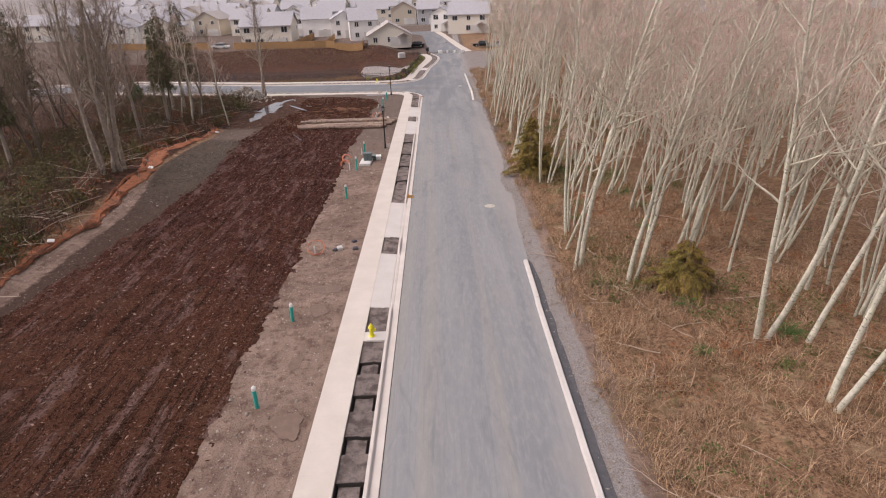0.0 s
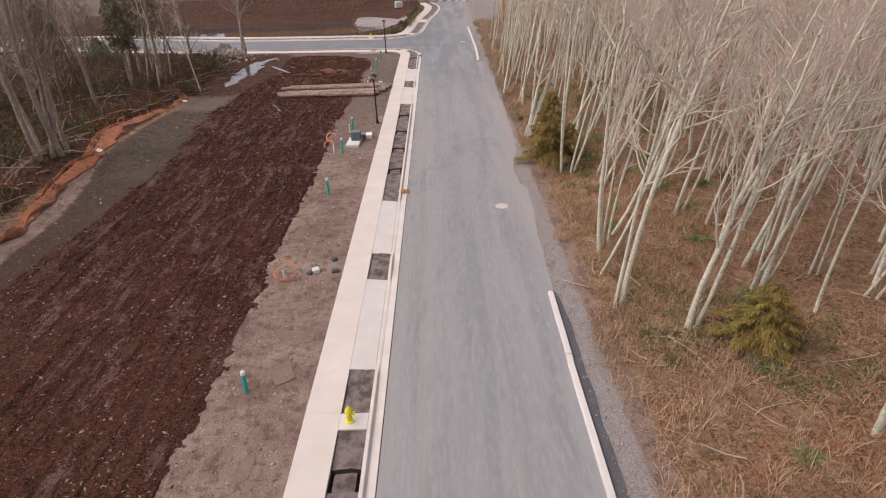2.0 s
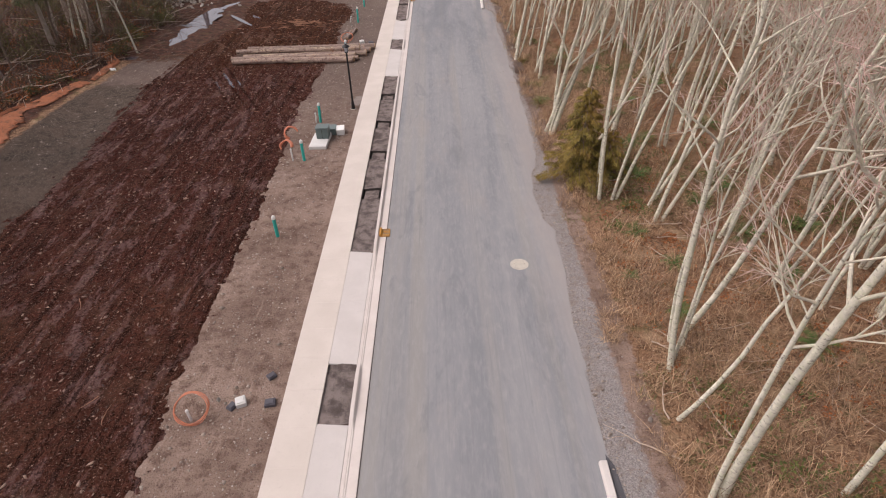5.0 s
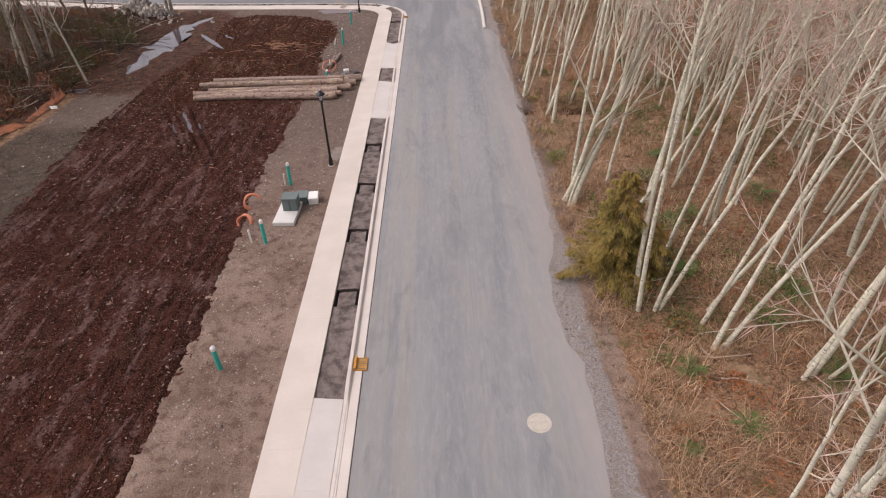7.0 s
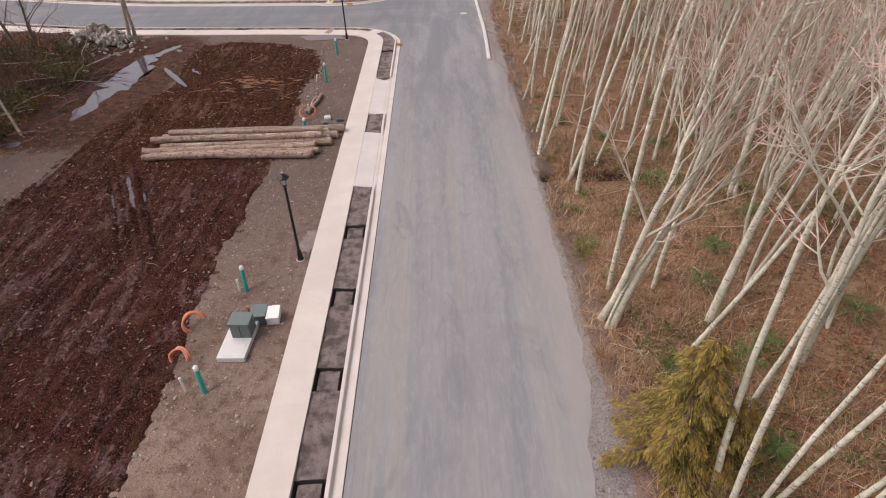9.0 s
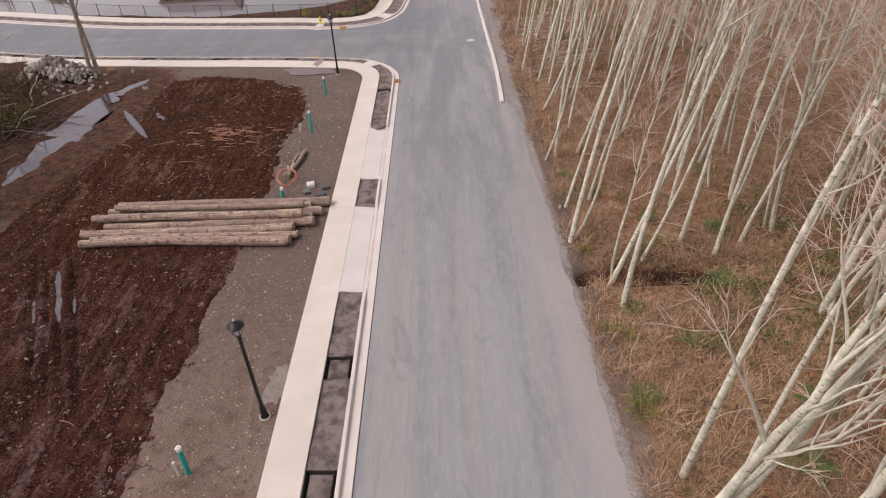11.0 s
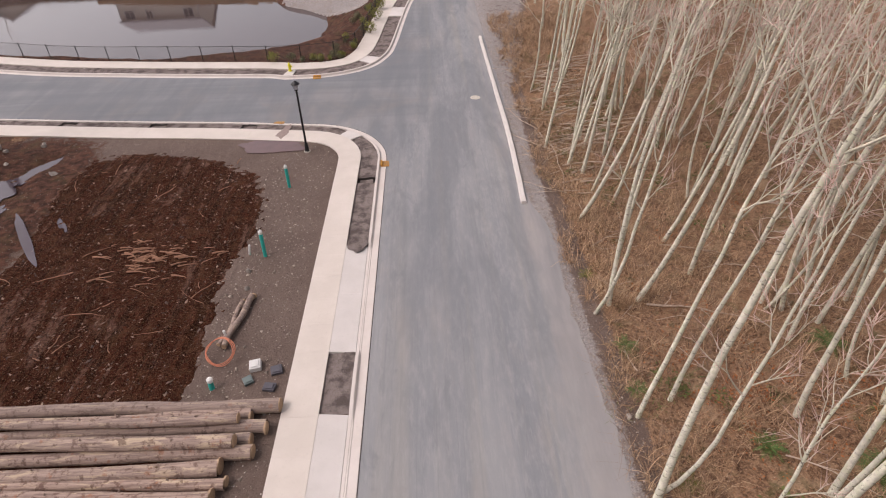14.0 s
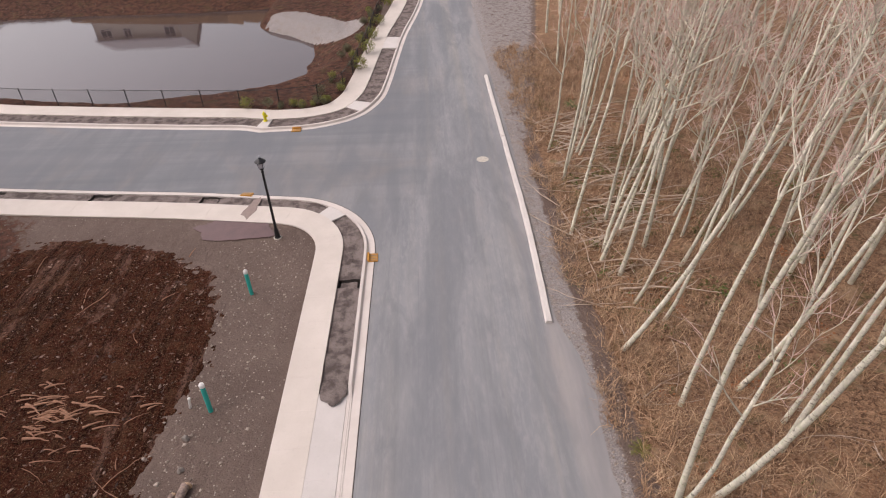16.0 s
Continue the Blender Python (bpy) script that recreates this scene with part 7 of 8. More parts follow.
tagged(new("verge_gravel", chunks("verge_gravel", x, y, ground_z(x, y) + 0.01, 0.022, G, STONE)), "crumbled gravel along the asphalt edge", "gravel", kind="stuff")
n = 1500
x, y = G.uniform(-26.4, -22.5, n), G.uniform(8, 74, n)
tagged(new("loose_stones", chunks("loose_stones", x, y, ground_z(x, y) + 0.005, 0.028, G, STONE)), "loose stones on the dirt track", "stones", kind="stuff")
n = 26000
x, y = G.uniform(-23.5, -9.4, n), G.uniform(2, 89, n)
keep = inside(x, y, MULCH_EDGE)
x, y = x[keep], y[keep]
tagged(new("mulch_chips", chunks("mulch_chips", x, y, ground_z(x, y) + 0.07 + 0.02 * G.normal(0, 1, len(x)), 0.019, G, leaf_material("bark_chunks", (0.018, 0.006, 0.0045), (0.42, 0.285, 0.215), (0.060, 0.024, 0.016)), 0.6, 2.4)), "coarse bark chips scattered over mulch", "bark chips", kind="stuff")
# ---- silt fence ----
def silt_fence(points, seed, widths, label):
    """Torn netting that has sagged to the ground: a main sheet and loose ragged strips beside it."""
    t = thing("silt_fence", label, "silt fence")
    p = curve_through(points, 0.22)
    nrm = normals(p)
    cols = 9
    last = len(p) - 1
    for strip, (shift, share, s0, s1) in enumerate(((0.0, 1.0, 0.0, 1.0), (-0.5, 0.3, 0.30, 0.60), (0.45, 0.25, 0.55, 0.9))):
        verts, faces = [], []
        rows = range(int(s0 * last), int(s1 * last) + 1)
        for i in rows:
            x, y = p[i]
            u = i * 0.22
            wid = np.interp(i / last, [q / (len(widths) - 1) for q in range(len(widths))], widths) * share
            wid *= max(0.25, 1 + 0.9 * noise.noise(Vector((u * 0.5, seed, 2 + strip))))
            mid = shift * wid / share + 0.30 * noise.noise(Vector((u * 0.30, seed, 5 + strip)))
            for k in range(cols):
                v = k / (cols - 1) - 0.5
                rag = 0.16 * noise.noise(Vector((u * 3.1, 7.0 * round(v * 2), seed + strip))) * (abs(v) > 0.45)
                off = mid + v * wid + rag + 0.05 * noise.noise(Vector((u * 2.0, v * 6, seed)))
                fold = 0.07 * max(0.0, noise.noise(Vector((u * 0.8, v * 4.0, seed + 4 + strip)))) + 0.05 * max(0.0, noise.noise(Vector((u * 2.6, v * 9.0, seed + 9))))
                crest = (0.22 if wid < 0.6 else 0.05) * max(0.0, 1 - abs(v) * 2.4) * (0.6 + 0.6 * noise.noise(Vector((u * 0.6, 2, seed))))
                gx, gy = x + nrm[i][0] * off, y + nrm[i][1] * off
                verts.append((gx, gy, on_ground(gx, gy) + 0.03 + 0.012 * strip + fold + max(0, crest)))
        for i in range(len(rows) - 1):
            for k in range(cols - 1):
                tear = noise.noise(Vector(((rows[0] + i) * 0.55, k * 1.1, seed + 20 + strip)))
                if tear > (0.62 if abs(k - 3.5) < 3 else 0.22):
                    continue
                a = i * cols + k
                faces.append((a, a + 1, a + 1 + cols, a + cols))
        ob = part("fabric", mesh_of("fabric", verts, faces, M_FABRIC, True), M_FABRIC, t, "torn dusty orange netting")
        solid = ob.modifiers.new("thickness", "SOLIDIFY")
        solid.thickness = 0.004
    for i in range(6, len(p) - 2, 16):
        bm = bmesh.new()
        box(bm, 0, 0, 0.30, 0.04, 0.04, 0.75, 0.006)
        x, y = p[i]
        part("stake", bm, M_STICK, t, "", pose(x, y, on_ground(x, y) - 0.1, random.uniform(-20, 20), random.uniform(-20, 20), random.uniform(0, 90)))


silt_fence([(-25.2, 14), (-25.5, 22), (-25.9, 27.5), (-26.1, 33), (-25.7, 37.5), (-26.6, 44.0), (-27.0, 50.2), (-28.2, 54.5), (-28.5, 58.0), (-27.9, 61.9), (-27.2, 63.9)], 1.0, (0.4, 0.45, 0.5, 0.6, 0.6, 0.7, 0.85, 1.2, 1.6, 1.5, 0.8), "sagging orange silt fence along the lot edge")
silt_fence([(-27.0, 64.2), (-27.0, 66.6), (-27.8, 69.4), (-29.4, 71.6), (-31.2, 74.0)], 4.0, (0.5, 0.8, 0.9, 0.8, 0.5), "crumpled orange silt fence below bare trees")
for x, y, rz in ((-26.0, 33.2, 20), (-26.2, 66.3, 50), (-26.7, 50.0, -10)):
    bm = bmesh.new()
    box(bm, 0, 0, 0.02, 0.42, 0.3, 0.03, 0.01)
    box(bm, 0.05, 0.02, 0.045, 0.3, 0.2, 0.03, 0.008)
    tagged(part("white_tag", bm, M_WHITE, None, "", pose(x, y, on_ground(x, y) + 0.30, 24, 12, rz)), "white plastic tag on orange silt fence", "tag")


# ---- rock pile ----
def rock_mesh(seed):
    """A broken angular rock: the hull of a few scattered corners."""
    r = random.Random(seed)
    bm = bmesh.new()
    for _ in range(15):
        q = Vector((r.gauss(0, 1), r.gauss(0, 1), r.gauss(0, 1))).normalized() * r.uniform(0.42, 0.56)
        bm.verts.new((q.x * 1.15, q.y, q.z * 0.75))
    made = bmesh.ops.convex_hull(bm, input=bm.verts)
    bmesh.ops.delete(bm, geom=[v for v in bm.verts if not v.link_faces], context="VERTS")
    bmesh.ops.recalc_face_normals(bm, faces=bm.faces)
    me = bpy.data.meshes.new("rock")
    bm.to_mesh(me)
    bm.free()
    me.materials.append(M_ROCK)
    return me


ROCKS = [rock_mesh(k + 3) for k in range(10)]
pile = thing("rock_pile", "heap of broken grey rocks and rubble", "rocks", pose(-29.9, 91.0, on_ground(-29.9, 91.0)))
for k in range(290):
    a, d = R.uniform(0, 6.28), R.random() ** 0.55
    x, y = math.cos(a) * d * 3.1, math.sin(a) * d * 1.9
    z = 1.9 * (1 - d) ** 0.85 * R.uniform(0.75, 1.0) + 0.05
    s_ = R.uniform(0.22, 0.62) * (1 if d < 0.8 else 0.7)
    part("rock", ROCKS[k % 10], M_ROCK, pile, "", pose(x, y, z, R.uniform(0, 360), R.uniform(0, 360), R.uniform(0, 360)) @ Matrix.Scale(s_, 4))
for k in range(60):
    x, y = -29 + R.gauss(0, 2.8), R.uniform(87.5, 92.5)
    s_ = R.uniform(0.2, 0.5)
    ob = part("rock", ROCKS[k % 10], M_ROCK, None, "", pose(x, y, on_ground(x, y) + 0.05, R.uniform(0, 360), R.uniform(0, 360), 0) @ Matrix.Scale(s_, 4))
    tagged(ob, "loose grey rock beside the rubble heap", "rock", "loose rocks")
for k, (x, y, s_) in enumerate(((-31, 37.5, 0.7), (-33.5, 45, 0.6), (-28.2, 52.5, 0.5), (-8.3, 78.5, 0.3), (-8.1, 77.3, 0.25), (-5.95, 70.6, 0.28), (-5.8, 69.9, 0.22), (-7.55, 31.9, 0.22), (6.6, 30.6, 0.2), (6.2, 22.5, 0.3), (6.0, 16.5, 0.25), (-9.0, 16.6, 0.2), (6.4, 69.8, 0.25))):
    ob = part("rock", ROCKS[k % 10], M_ROCK, None, "", pose(x, y, on_ground(x, y) + 0.04, 20 * k, 35 * k, 50 * k) @ Matrix.Scale(s_, 4))
    tagged(ob, "single grey rock lying on the ground", "rock", "loose rocks")


# ---- pond fence ----
def pond_fence():
    t = thing("pond_fence", "low black chain-link fence around the pond", "fence")
    line = curve_through([(-62, 118.0), (-54, 116.2), (-45, 113.2), (-35, 110.3), (-29.8, 109.1), (-23.2, 108.0), (-12.2, 106.75), (-9.9, 106.9), (-7.9, 107.3), (-6.5, 108.6), (-5.75, 111.0), (-5.5, 114), (-5.1, 118.5), (-4.8, 124), (-4.5, 130), (-3.9, 136), (-4.4, 142), (-7, 148)], 0.1)
    st = stations(line)
    n = int(st[-1] / 2.75)
    pts = [(np.interp(st[-1] * k / n, st, line[:, 0]), np.interp(st[-1] * k / n, st, line[:, 1])) for k in range(n + 1)]
    post = bmesh.new()
    turned(post, [(0.035, -0.3), (0.035, 1.26), (0.042, 1.27), (0.03, 1.31), (0.01, 1.32)], 8)
    me = bpy.data.meshes.new("post")
    post.to_mesh(me)
    post.free()
    me.materials.append(M_BLACK)
    for x, y in pts:
        part("post", me, M_BLACK, t, "", pose(x, y, on_ground(x, y)))
    for (x0, y0), (x1, y1) in zip(pts, pts[1:]):
        z0, z1 = on_ground(x0, y0), on_ground(x1, y1)
        v, f = tube_arrays([[(x0, y0, z0 + 1.22, 0.02), (x1, y1, z1 + 1.22, 0.02)]], 6)
        part("rail", mesh_of("rail", v, f, M_BLACK, True), M_BLACK, t)
        wires = []
        ln, h = math.hypot(x1 - x0, y1 - y0), 1.18
        for k in range(-9, 20):
            for sgn in (1, -1):
                a, b = k * 0.14, k * 0.14 + h
                lo, hi = max(a, 0), min(b, ln)
                if hi - lo < 0.05:
                    continue
                za, zb = (lo - a), (hi - a)
                if sgn < 0:
                    za, zb = h - za, h - zb
                q = lambda u, z: (x0 + (x1 - x0) * u / ln, y0 + (y1 - y0) * u / ln, z0 + (z1 - z0) * u / ln + 0.03 + z, 0.0035)
                wires.append([q(lo, za), q(hi, zb)])
        v, f = tube_arrays(wires, 3)
        part("wire_mesh", mesh_of("wire_mesh", v, f, M_BLACK), M_BLACK, t)


pond_fence()


def shrub(x, y, s_, mat, label, seed):
    r = np.random.default_rng(seed)
    t = thing("shrub", label, "shrub", pose(x, y, on_ground(x, y), 0, 0, r.uniform(0, 360)), "pond-side shrubs")
    stems = []
    for k in range(9):
        a, el = r.uniform(0, 6.28), r.uniform(0.7, 1.4)
        stems.append([(0, 0, 0, 0.012), (math.cos(a) * 0.25 * s_, math.sin(a) * 0.25 * s_, 0.4 * s_ * math.sin(el), 0.008), (math.cos(a) * 0.5 * s_, math.sin(a) * 0.5 * s_, 0.85 * s_ * math.sin(el), 0.004)])
    v, f = tube_arrays(stems, 4)
    part("stem", mesh_of("stem", v, f, M_MAPLE_TWIG), M_MAPLE_TWIG, t)
    n = 260
    d = r.normal(0, 1, (n, 3))
    d /= np.linalg.norm(d, axis=1)[:, None]
    p = d * (r.uniform(0.3, 1, n) ** 0.5)[:, None] * np.array([0.5, 0.5, 0.42]) * s_ + np.array([0, 0, 0.5 * s_])
    p[:, 2] = np.abs(p[:, 2])
    q = r.normal(0, 1, (n, 3))
    q /= np.linalg.norm(q, axis=1)[:, None]
    w = np.cross(q, d)
    ln = 0.12 * s_ + 0.04
    vv = np.stack([p, p + (q + w * 0.45) * ln * 0.5, p + q * ln, p + (q - w * 0.45) * ln * 0.5], 1)
    part("foliage", quads("foliage", vv, [(0, 1, 2, 3)], mat), mat, t)


M_SHRUB_Y = leaf_material("yellow_green_leaf", (0.22, 0.21, 0.04), (0.13, 0.16, 0.035))
M_SHRUB_G = leaf_material("grey_green_leaf", (0.10, 0.105, 0.055), (0.16, 0.145, 0.075))
for k in range(58):
    u = R.random()
    s0 = np.interp(u, [0, 1], [np.argmin(np.abs(FAR[:, 0] + 12.5) + 100 * (FAR[:, 1] > 108)), np.argmin(np.abs(FAR[:, 1] - 140))])
    i = int(s0)
    off = R.uniform(3.4, 4.0 if FAR[i][1] < 106 else 5.2)
    x, y = FAR[i] + FAR_N[i] * off
    shrub(x, y, R.uniform(0.35, 0.85), R.choice((M_SHRUB_Y, M_SHRUB_G, M_SHRUB_G)), "low shrub in soil beside the pond fence", 900 + k)
for k, (x, y, s_) in enumerate(((-12.6, 106.5, 1.0), (-5.1, 113.5, 1.3), (-4.8, 117.5, 1.5), (-4.6, 121.5, 1.3), (-4.2, 126, 1.2), (-3.7, 133, 1.6))):
    shrub(x, y, s_, M_SHRUB_Y, "yellow-green shrub against the pond fence", 980 + k)


# ---- houses ----
def gable_roof(w, d, h, rise, over, flip=False):
    """Roof shell with thickness; the ridge runs along y, or along x if flip."""
    bm = bmesh.new()
    a, b = (w / 2 + over, d / 2 + over) if not flip else (d / 2 + over, w / 2 + over)
    th = 0.22
    drop = rise * over / (a - over)
    for side in (-1, 1):
        top = [(side * a, -b, h - drop), (side * a, b, h - drop), (0, b, h + rise), (0, -b, h + rise)]
        vs = [bm.verts.new(q) for q in top] + [bm.verts.new((x, y, z - th)) for x, y, z in top]
        for f in ((0, 1, 2, 3), (7, 6, 5, 4), (0, 4, 5, 1), (1, 5, 6, 2), (2, 6, 7, 3), (3, 7, 4, 0)):
            bm.faces.new([vs[i] for i in f])
    if flip:
        bmesh.ops.rotate(bm, verts=bm.verts, matrix=Matrix.Rotation(radians(90), 3, "Z"))
    bmesh.ops.recalc_face_normals(bm, faces=bm.faces)
    return bm


def gable_walls(w, d, h, rise, flip=False):
    bm = bmesh.new()
    a, b = (w / 2, d / 2) if not flip else (d / 2, w / 2)
    vs = [bm.verts.new(q) for q in ((-a, -b, -0.6), (a, -b, -0.6), (a, -b, h), (0, -b, h + rise - 0.1), (-a, -b, h), (-a, b, -0.6), (a, b, -0.6), (a, b, h), (0, b, h + rise - 0.1), (-a, b, h))]
    for f in ((0, 1, 2, 3, 4), (9, 8, 7, 6, 5), (1, 6, 7, 2), (5, 0, 4, 9)):
        bm.faces.new([vs[i] for i in f])
    if flip:
        bmesh.ops.rotate(bm, verts=bm.verts, matrix=Matrix.Rotation(radians(90), 3, "Z"))
    return bm


def add_window(t, x, y, z, w, h, axis):
    """A framed window on a wall that faces -y (axis 0), +x (1) or -x (2)."""
    m = {0: pose(x, y, z), 1: pose(x, y, z, 0, 0, 90), 2: pose(x, y, z, 0, 0, -90)}[axis]
    bm = bmesh.new()
    for sx, sz, cx, cz in ((w + 0.24, 0.14, 0, h / 2 + 0.05), (w + 0.24, 0.14, 0, -h / 2 - 0.05), (0.12, h, -w / 2 - 0.05, 0), (0.12, h, w / 2 + 0.05, 0), (0.06, h, 0, 0)):
        box(bm, cx, -0.04, cz, sx, 0.12, sz)
    f = part("window", bm, M_TRIM, t, "white-framed window", m)
    bm = bmesh.new()
    box(bm, 0, 0.0, 0, w, 0.06, h)
    part("pane", bm, M_PANE, f)


def house(x, y, rz, w, d, storeys, siding, roof, flip, label, seed, garage=True, porch=False, sides=True):
    r = random.Random(seed)
    t = thing("house", label, "house", pose(x, y, on_ground(x, y), 0, 0, rz), "housing estate")
    h = 2.8 * storeys
    rise = (w if not flip else d) * 0.27
    part("wall", gable_walls(w, d, h, rise, flip), siding, t)
    part("roof", gable_roof(w, d, h, rise, 0.45, flip), roof, t)
    for s_ in range(storeys):
        z = 2.8 * s_ + 1.55
        n = max(2, int(w / 3.2))
        for k in range(n):
            if r.random() < 0.78:
                add_window(t, -w / 2 + w * (k + 0.5) / n, -d / 2, z, r.choice((1.0, 1.5)), r.choice((1.2, 1.4)), 0)
        for ax, px in ((1, w / 2), (2, -w / 2)):
            for k in range(3):
                if sides and r.random() < 0.55:
                    add_window(t, px, -d / 2 + d * (k + 0.5) / 3, z, 1.1, 1.3, ax)
    if garage:
        bm = bmesh.new()
        box(bm, w * 0.22, -d / 2 - 0.04, 1.1, min(4.6, w * 0.42), 0.12, 2.2, 0.02)
        for k in range(3):
            box(bm, w * 0.22, -d / 2 - 0.11, 0.55 + 0.55 * k, min(4.4, w * 0.40), 0.03, 0.06)
        part("garage_door", bm, M_GARAGE, t)
    for k in (-1, 1):
        bm = bmesh.new()
        box(bm, k * w / 2, -d / 2, h / 2, 0.18, 0.18, h)
        part("corner_trim", bm, M_TRIM, t)
    bm = bmesh.new()
    box(bm, -w * 0.2, d * 0.12, h + rise * 0.75, 0.3, 0.3, 0.9, 0.03)
    part("vent_pipe", bm, M_ROOF[0], t)
    if porch:
        p = part("porch_roof", gable_roof(2.6, 1.8, 2.5, 0.7, 0.2), roof, t, "", pose(w * 0.32, -d / 2 - 0.9, 0))
        for k in (-1, 1):
            bm = bmesh.new()
            box(bm, k * 1.1, -0.7, 1.2, 0.16, 0.16, 2.5)
            part("post", bm, M_TRIM, p)
    return t


W, C_, GR, TN = M_SIDING
G0, G1 = M_ROOF
for i, (x, y, rz, w, d, st, sd, rf, fl, lab, pc) in enumerate((
        (-13.0, 166, 6, 11.0, 13, 1.4, C_, G1, False, "cream gabled house with a brown shingle roof", True),
        (-21.5, 180, 10, 7.5, 11, 2, W, G0, True, "white two-storey house with a grey roof", False),
        (-28.5, 192, 10, 7.5, 13, 2, W, G0, False, "white gabled house with a grey shingle roof", False),
        (-38.0, 200, 10, 9.0, 12, 2, W, G0, True, "white house with a wide grey roof", False),
        (-47.5, 209, 10, 7.5, 12, 2, W, G0, False, "white gabled house with a grey shingle roof", False),
        (-45.2, 169, 2, 13.0, 11, 2, C_, G0, True, "long cream house above the pond", False),
        (-92.0, 214, 8, 9.5, 12, 2, W, G0, True, "wide white house under a grey roof", False),
        (-80.0, 184, 8, 10, 12, 2, C_, G0, False, "cream house half hidden by bare trees", False),
        (-95.0, 186, 8, 10, 12, 2, W, G0, False, "white house half hidden by bare trees", False),
        (-12.5, 246, 0, 9.5, 12, 2, TN, G1, False, "tan gabled house with a row of windows", False),
        (-3.0, 244, 0, 8, 12, 2, GR, G0, True, "grey house with a dark roof", False),
        (2.2, 206, -8, 6.5, 12, 2, W, G0, False, "white gabled house beside the far street", True),
        (10.5, 196, -8, 12.5, 12, 2, C_, G0, True, "cream house with a wide grey roof", True),
        (26.0, 192, -10, 11, 12, 2, TN, G0, True, "tan house behind birch trees", False))):
    house(x, y, rz, w, d, max(1, int(round(st))), sd, rf, fl, lab, 40 + i, porch=pc)
kinds = [house(-500 - 20 * k, 900, 0, (9.5, 10.5, 9.0, 11.5)[k], 11, 2, (W, GR, TN, C_)[k], (G0, G0, G1, G0)[k], bool(k % 2), ("white house in a distant row", "grey house in a distant row", "tan house in a distant row", "cream house in a distant row")[k], 70 + k, sides=False) for k in range(4)]
for row, y in enumerate((222, 250, 276, 302, 330, 360, 395, 435, 480)):
    for k in range(14 + row * 2):
        x = -150 + 14.5 * k + R.uniform(-2, 2) - row * 6
        if x > 60 + row * 8 or (row < 2 and x > -24 and x < 22) or (row == 0 and x > -40):
            continue
        copy_thing(kinds[R.randrange(4)], pose(x, y + R.uniform(-4, 4), on_ground(x, y), 0, 0, R.uniform(-12, 12)))
for t in kinds:
    drop_proto(t)


# ---- board fence, cars, mailbox by the houses ----
def board_fence(points, label):
    t = thing("board_fence", label, "fence", group="garden fences")
    for (x0, y0), (x1, y1) in zip(points, points[1:]):
        ln = math.hypot(x1 - x0, y1 - y0)
        n = max(1, int(ln / 2.4))
        for k in range(n):
            u = (k + 0.5) / n
            x, y = x0 + (x1 - x0) * u, y0 + (y1 - y0) * u
            a = math.degrees(math.atan2(y1 - y0, x1 - x0))
            bm = bmesh.new()
            nb = 12
            for j in range(nb):
                box(bm, (j - (nb - 1) / 2) * (ln / n) / nb, 0, 0.92, (ln / n) / nb - 0.012, 0.03, 1.8 + 0.02 * (j % 2))
            box(bm, 0, 0.04, 0.4, ln / n, 0.04, 0.09)
            box(bm, 0, 0.04, 1.5, ln / n, 0.04, 0.09)
            part("panel", bm, M_CEDARFENCE, t, "", pose(x, y, on_ground(x, y) - 0.1, 0, 0, a))


board_fence([(-53, 160.5), (-37, 157.5), (-28.5, 157), (-18.5, 152)], "honey-coloured cedar board fence on the pond bank")
board_fence([(-18.5, 152), (-19.8, 166)], "honey-coloured cedar board fence beside a cream house")
board_fence([(-60, 163), (-75, 168), (-92, 172)], "honey-coloured cedar board fence on the pond bank")
board_fence([(-36.5, 158), (-37.5, 190)], "honey-coloured cedar fence between gardens")
board_fence([(-28.3, 157), (-30, 182)], "honey-coloured cedar fence between gardens")


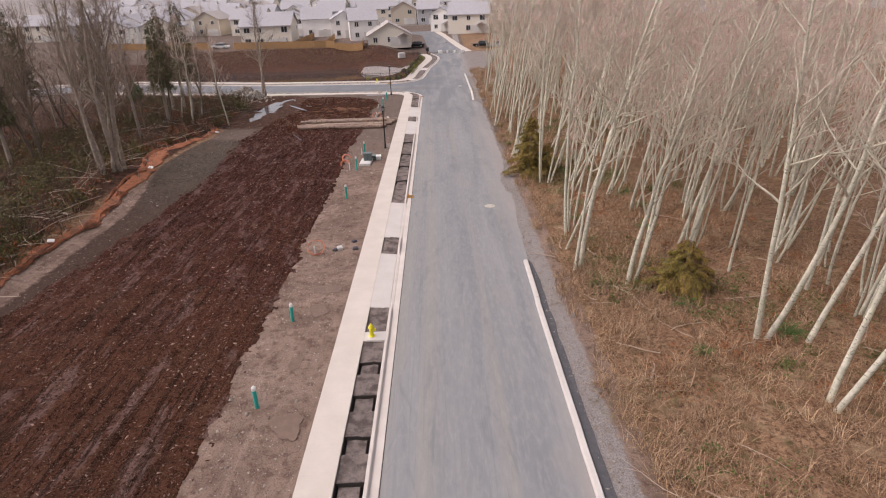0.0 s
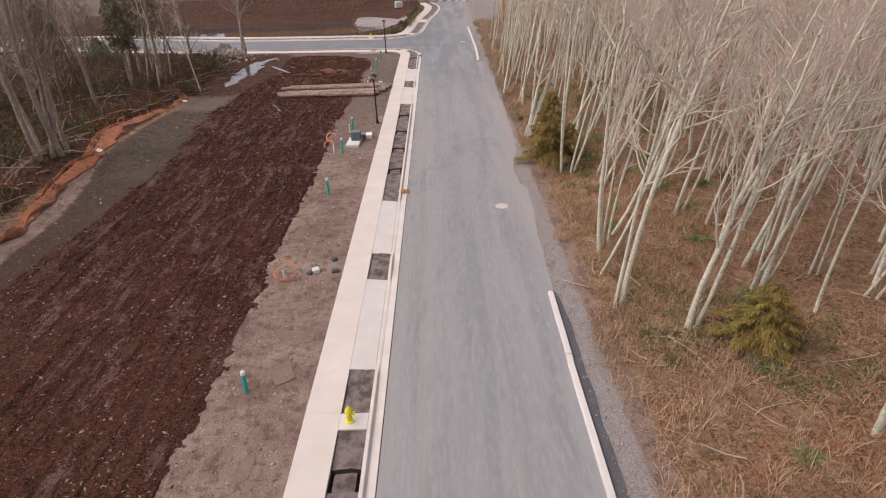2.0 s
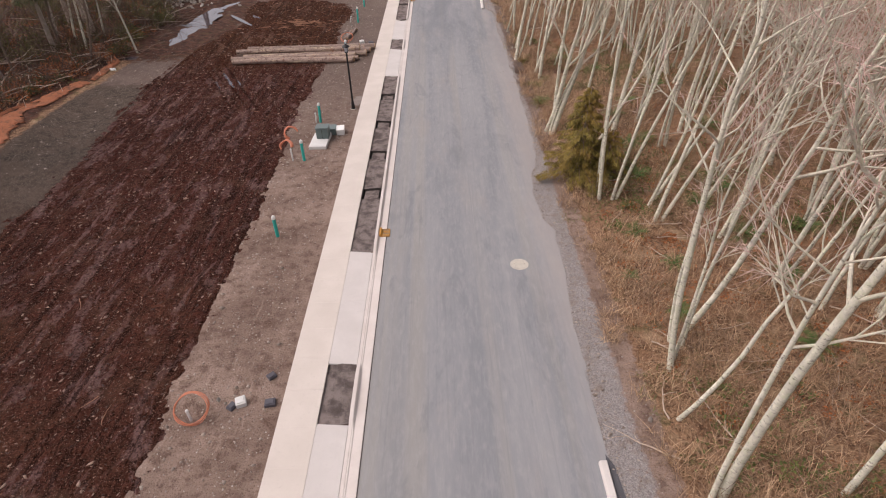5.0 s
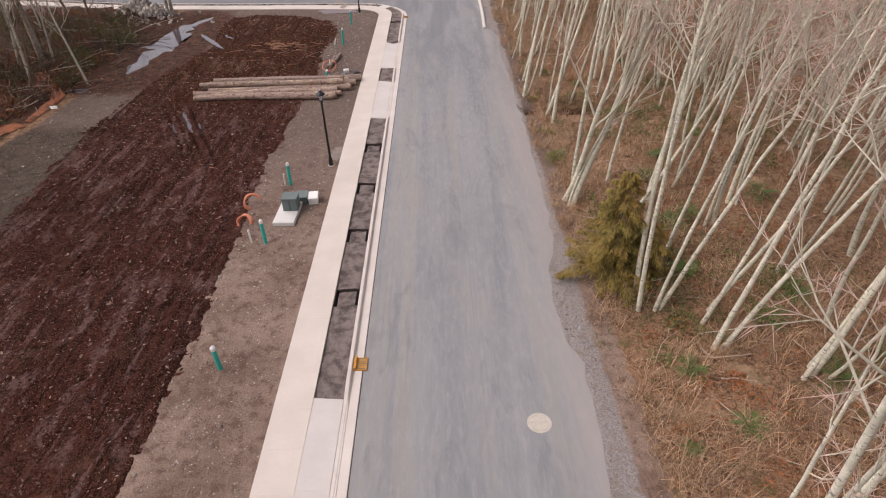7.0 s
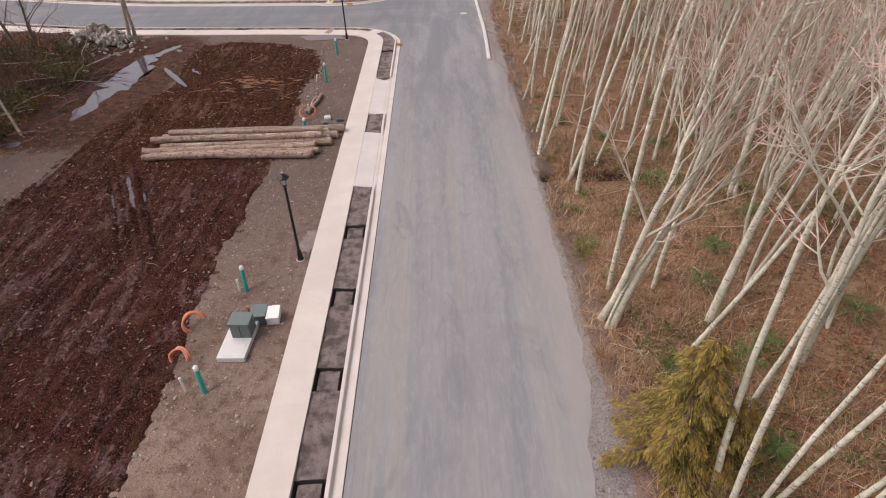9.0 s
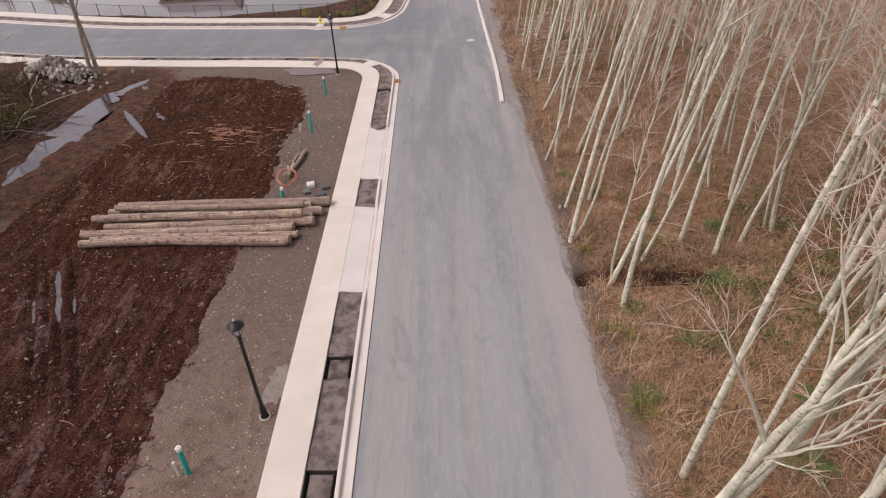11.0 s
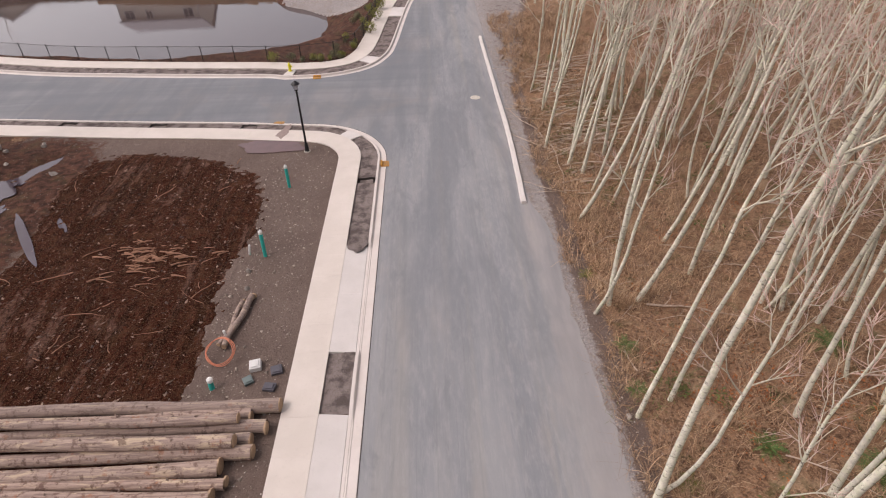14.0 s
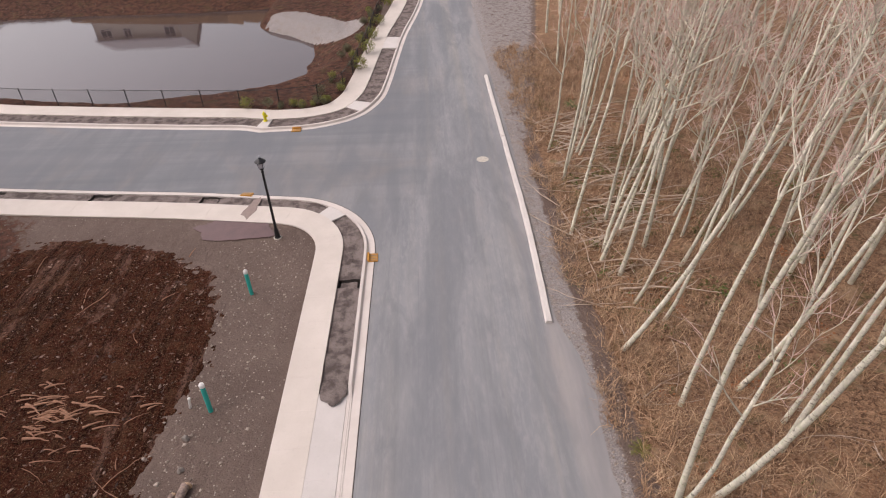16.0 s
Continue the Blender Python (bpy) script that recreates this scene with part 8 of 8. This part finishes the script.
def car(x, y, rz, mat, label):
    t = thing("parked_car", label, "car", pose(x, y, on_ground(x, y) + 0.02, 0, 0, rz), "parked cars")
    bm = bmesh.new()
    box(bm, 0, 0, 0.62, 1.78, 4.5, 0.62, 0.12)
    part("body", bm, mat, t)
    bm = bmesh.new()
    made = bmesh.ops.create_cube(bm, size=1, matrix=pose(0, -0.25, 1.18) @ Matrix.Diagonal((1.6, 2.6, 0.58, 1)))["verts"]
    for v in made:
        if v.co.z > 1.2:
            v.co.x, v.co.y = v.co.x * 0.82, -0.25 + (v.co.y + 0.25) * 0.72
    part("cabin", bm, M_PANE, t, "dark glazed cabin")
    bm = bmesh.new()
    box(bm, 0, -0.25, 1.49, 1.32, 1.85, 0.06, 0.02)
    part("roof", bm, mat, t)
    for sx in (-1, 1):
        for sy in (-1.4, 1.4):
            bm = bmesh.new()
            rod(bm, 0.33, 0.33, -0.11, 0.11, seg=16, m=pose(sx * 0.80, sy, 0.33, 0, 90, 0))
            wheel = part("wheel", bm, M_RUBBER, t)
            bm = bmesh.new()
            rod(bm, 0.20, 0.20, -0.12, 0.12, seg=12, m=pose(sx * 0.805, sy, 0.33, 0, 90, 0))
            part("rim", bm, M_CAR[1], wheel)


car(-5.6, 164, 80, M_CAR[0], "black car parked beside the cream house")
car(11.5, 160, 85, M_CAR[0], "black car parked beyond the junction")
car(15.5, 159, 85, M_CAR[1], "silver car parked beyond the junction")
car(-57.5, 163.5, 80, M_CAR[2], "white car parked beyond the pond")

mail = thing("mailbox", "dark pedestal mailbox unit on the pavement", "mailbox", pose(-2.55, 147.6, 0.15, 0, 0, 20))
bm = bmesh.new()
rod(bm, 0.09, 0.09, -0.1, 0.75, seg=10)
part("pedestal", bm, M_BLACK, mail)
bm = bmesh.new()
box(bm, 0, 0, 1.15, 0.75, 0.45, 0.85, 0.03)
part("cabinet", bm, M_DARKBLOCK, mail)
bm = bmesh.new()
for k in range(4):
    box(bm, 0, -0.23, 0.85 + 0.2 * k, 0.66, 0.02, 0.17)
part("door_panel", bm, M_BLACK, mail)
bm = bmesh.new()
box(bm, 0, 0, 0.55, 1.6, 1.2, 1.1, 0.08)
box(bm, 0, 0, 1.15, 1.3, 0.9, 0.2, 0.05)
tagged(part("outlet_structure", bm, M_PRECAST, None, "", pose(-8.5, 143, on_ground(-8.5, 143) - 0.1, 0, 0, 15)), "pale concrete pond outlet box on the bank", "drain structure")
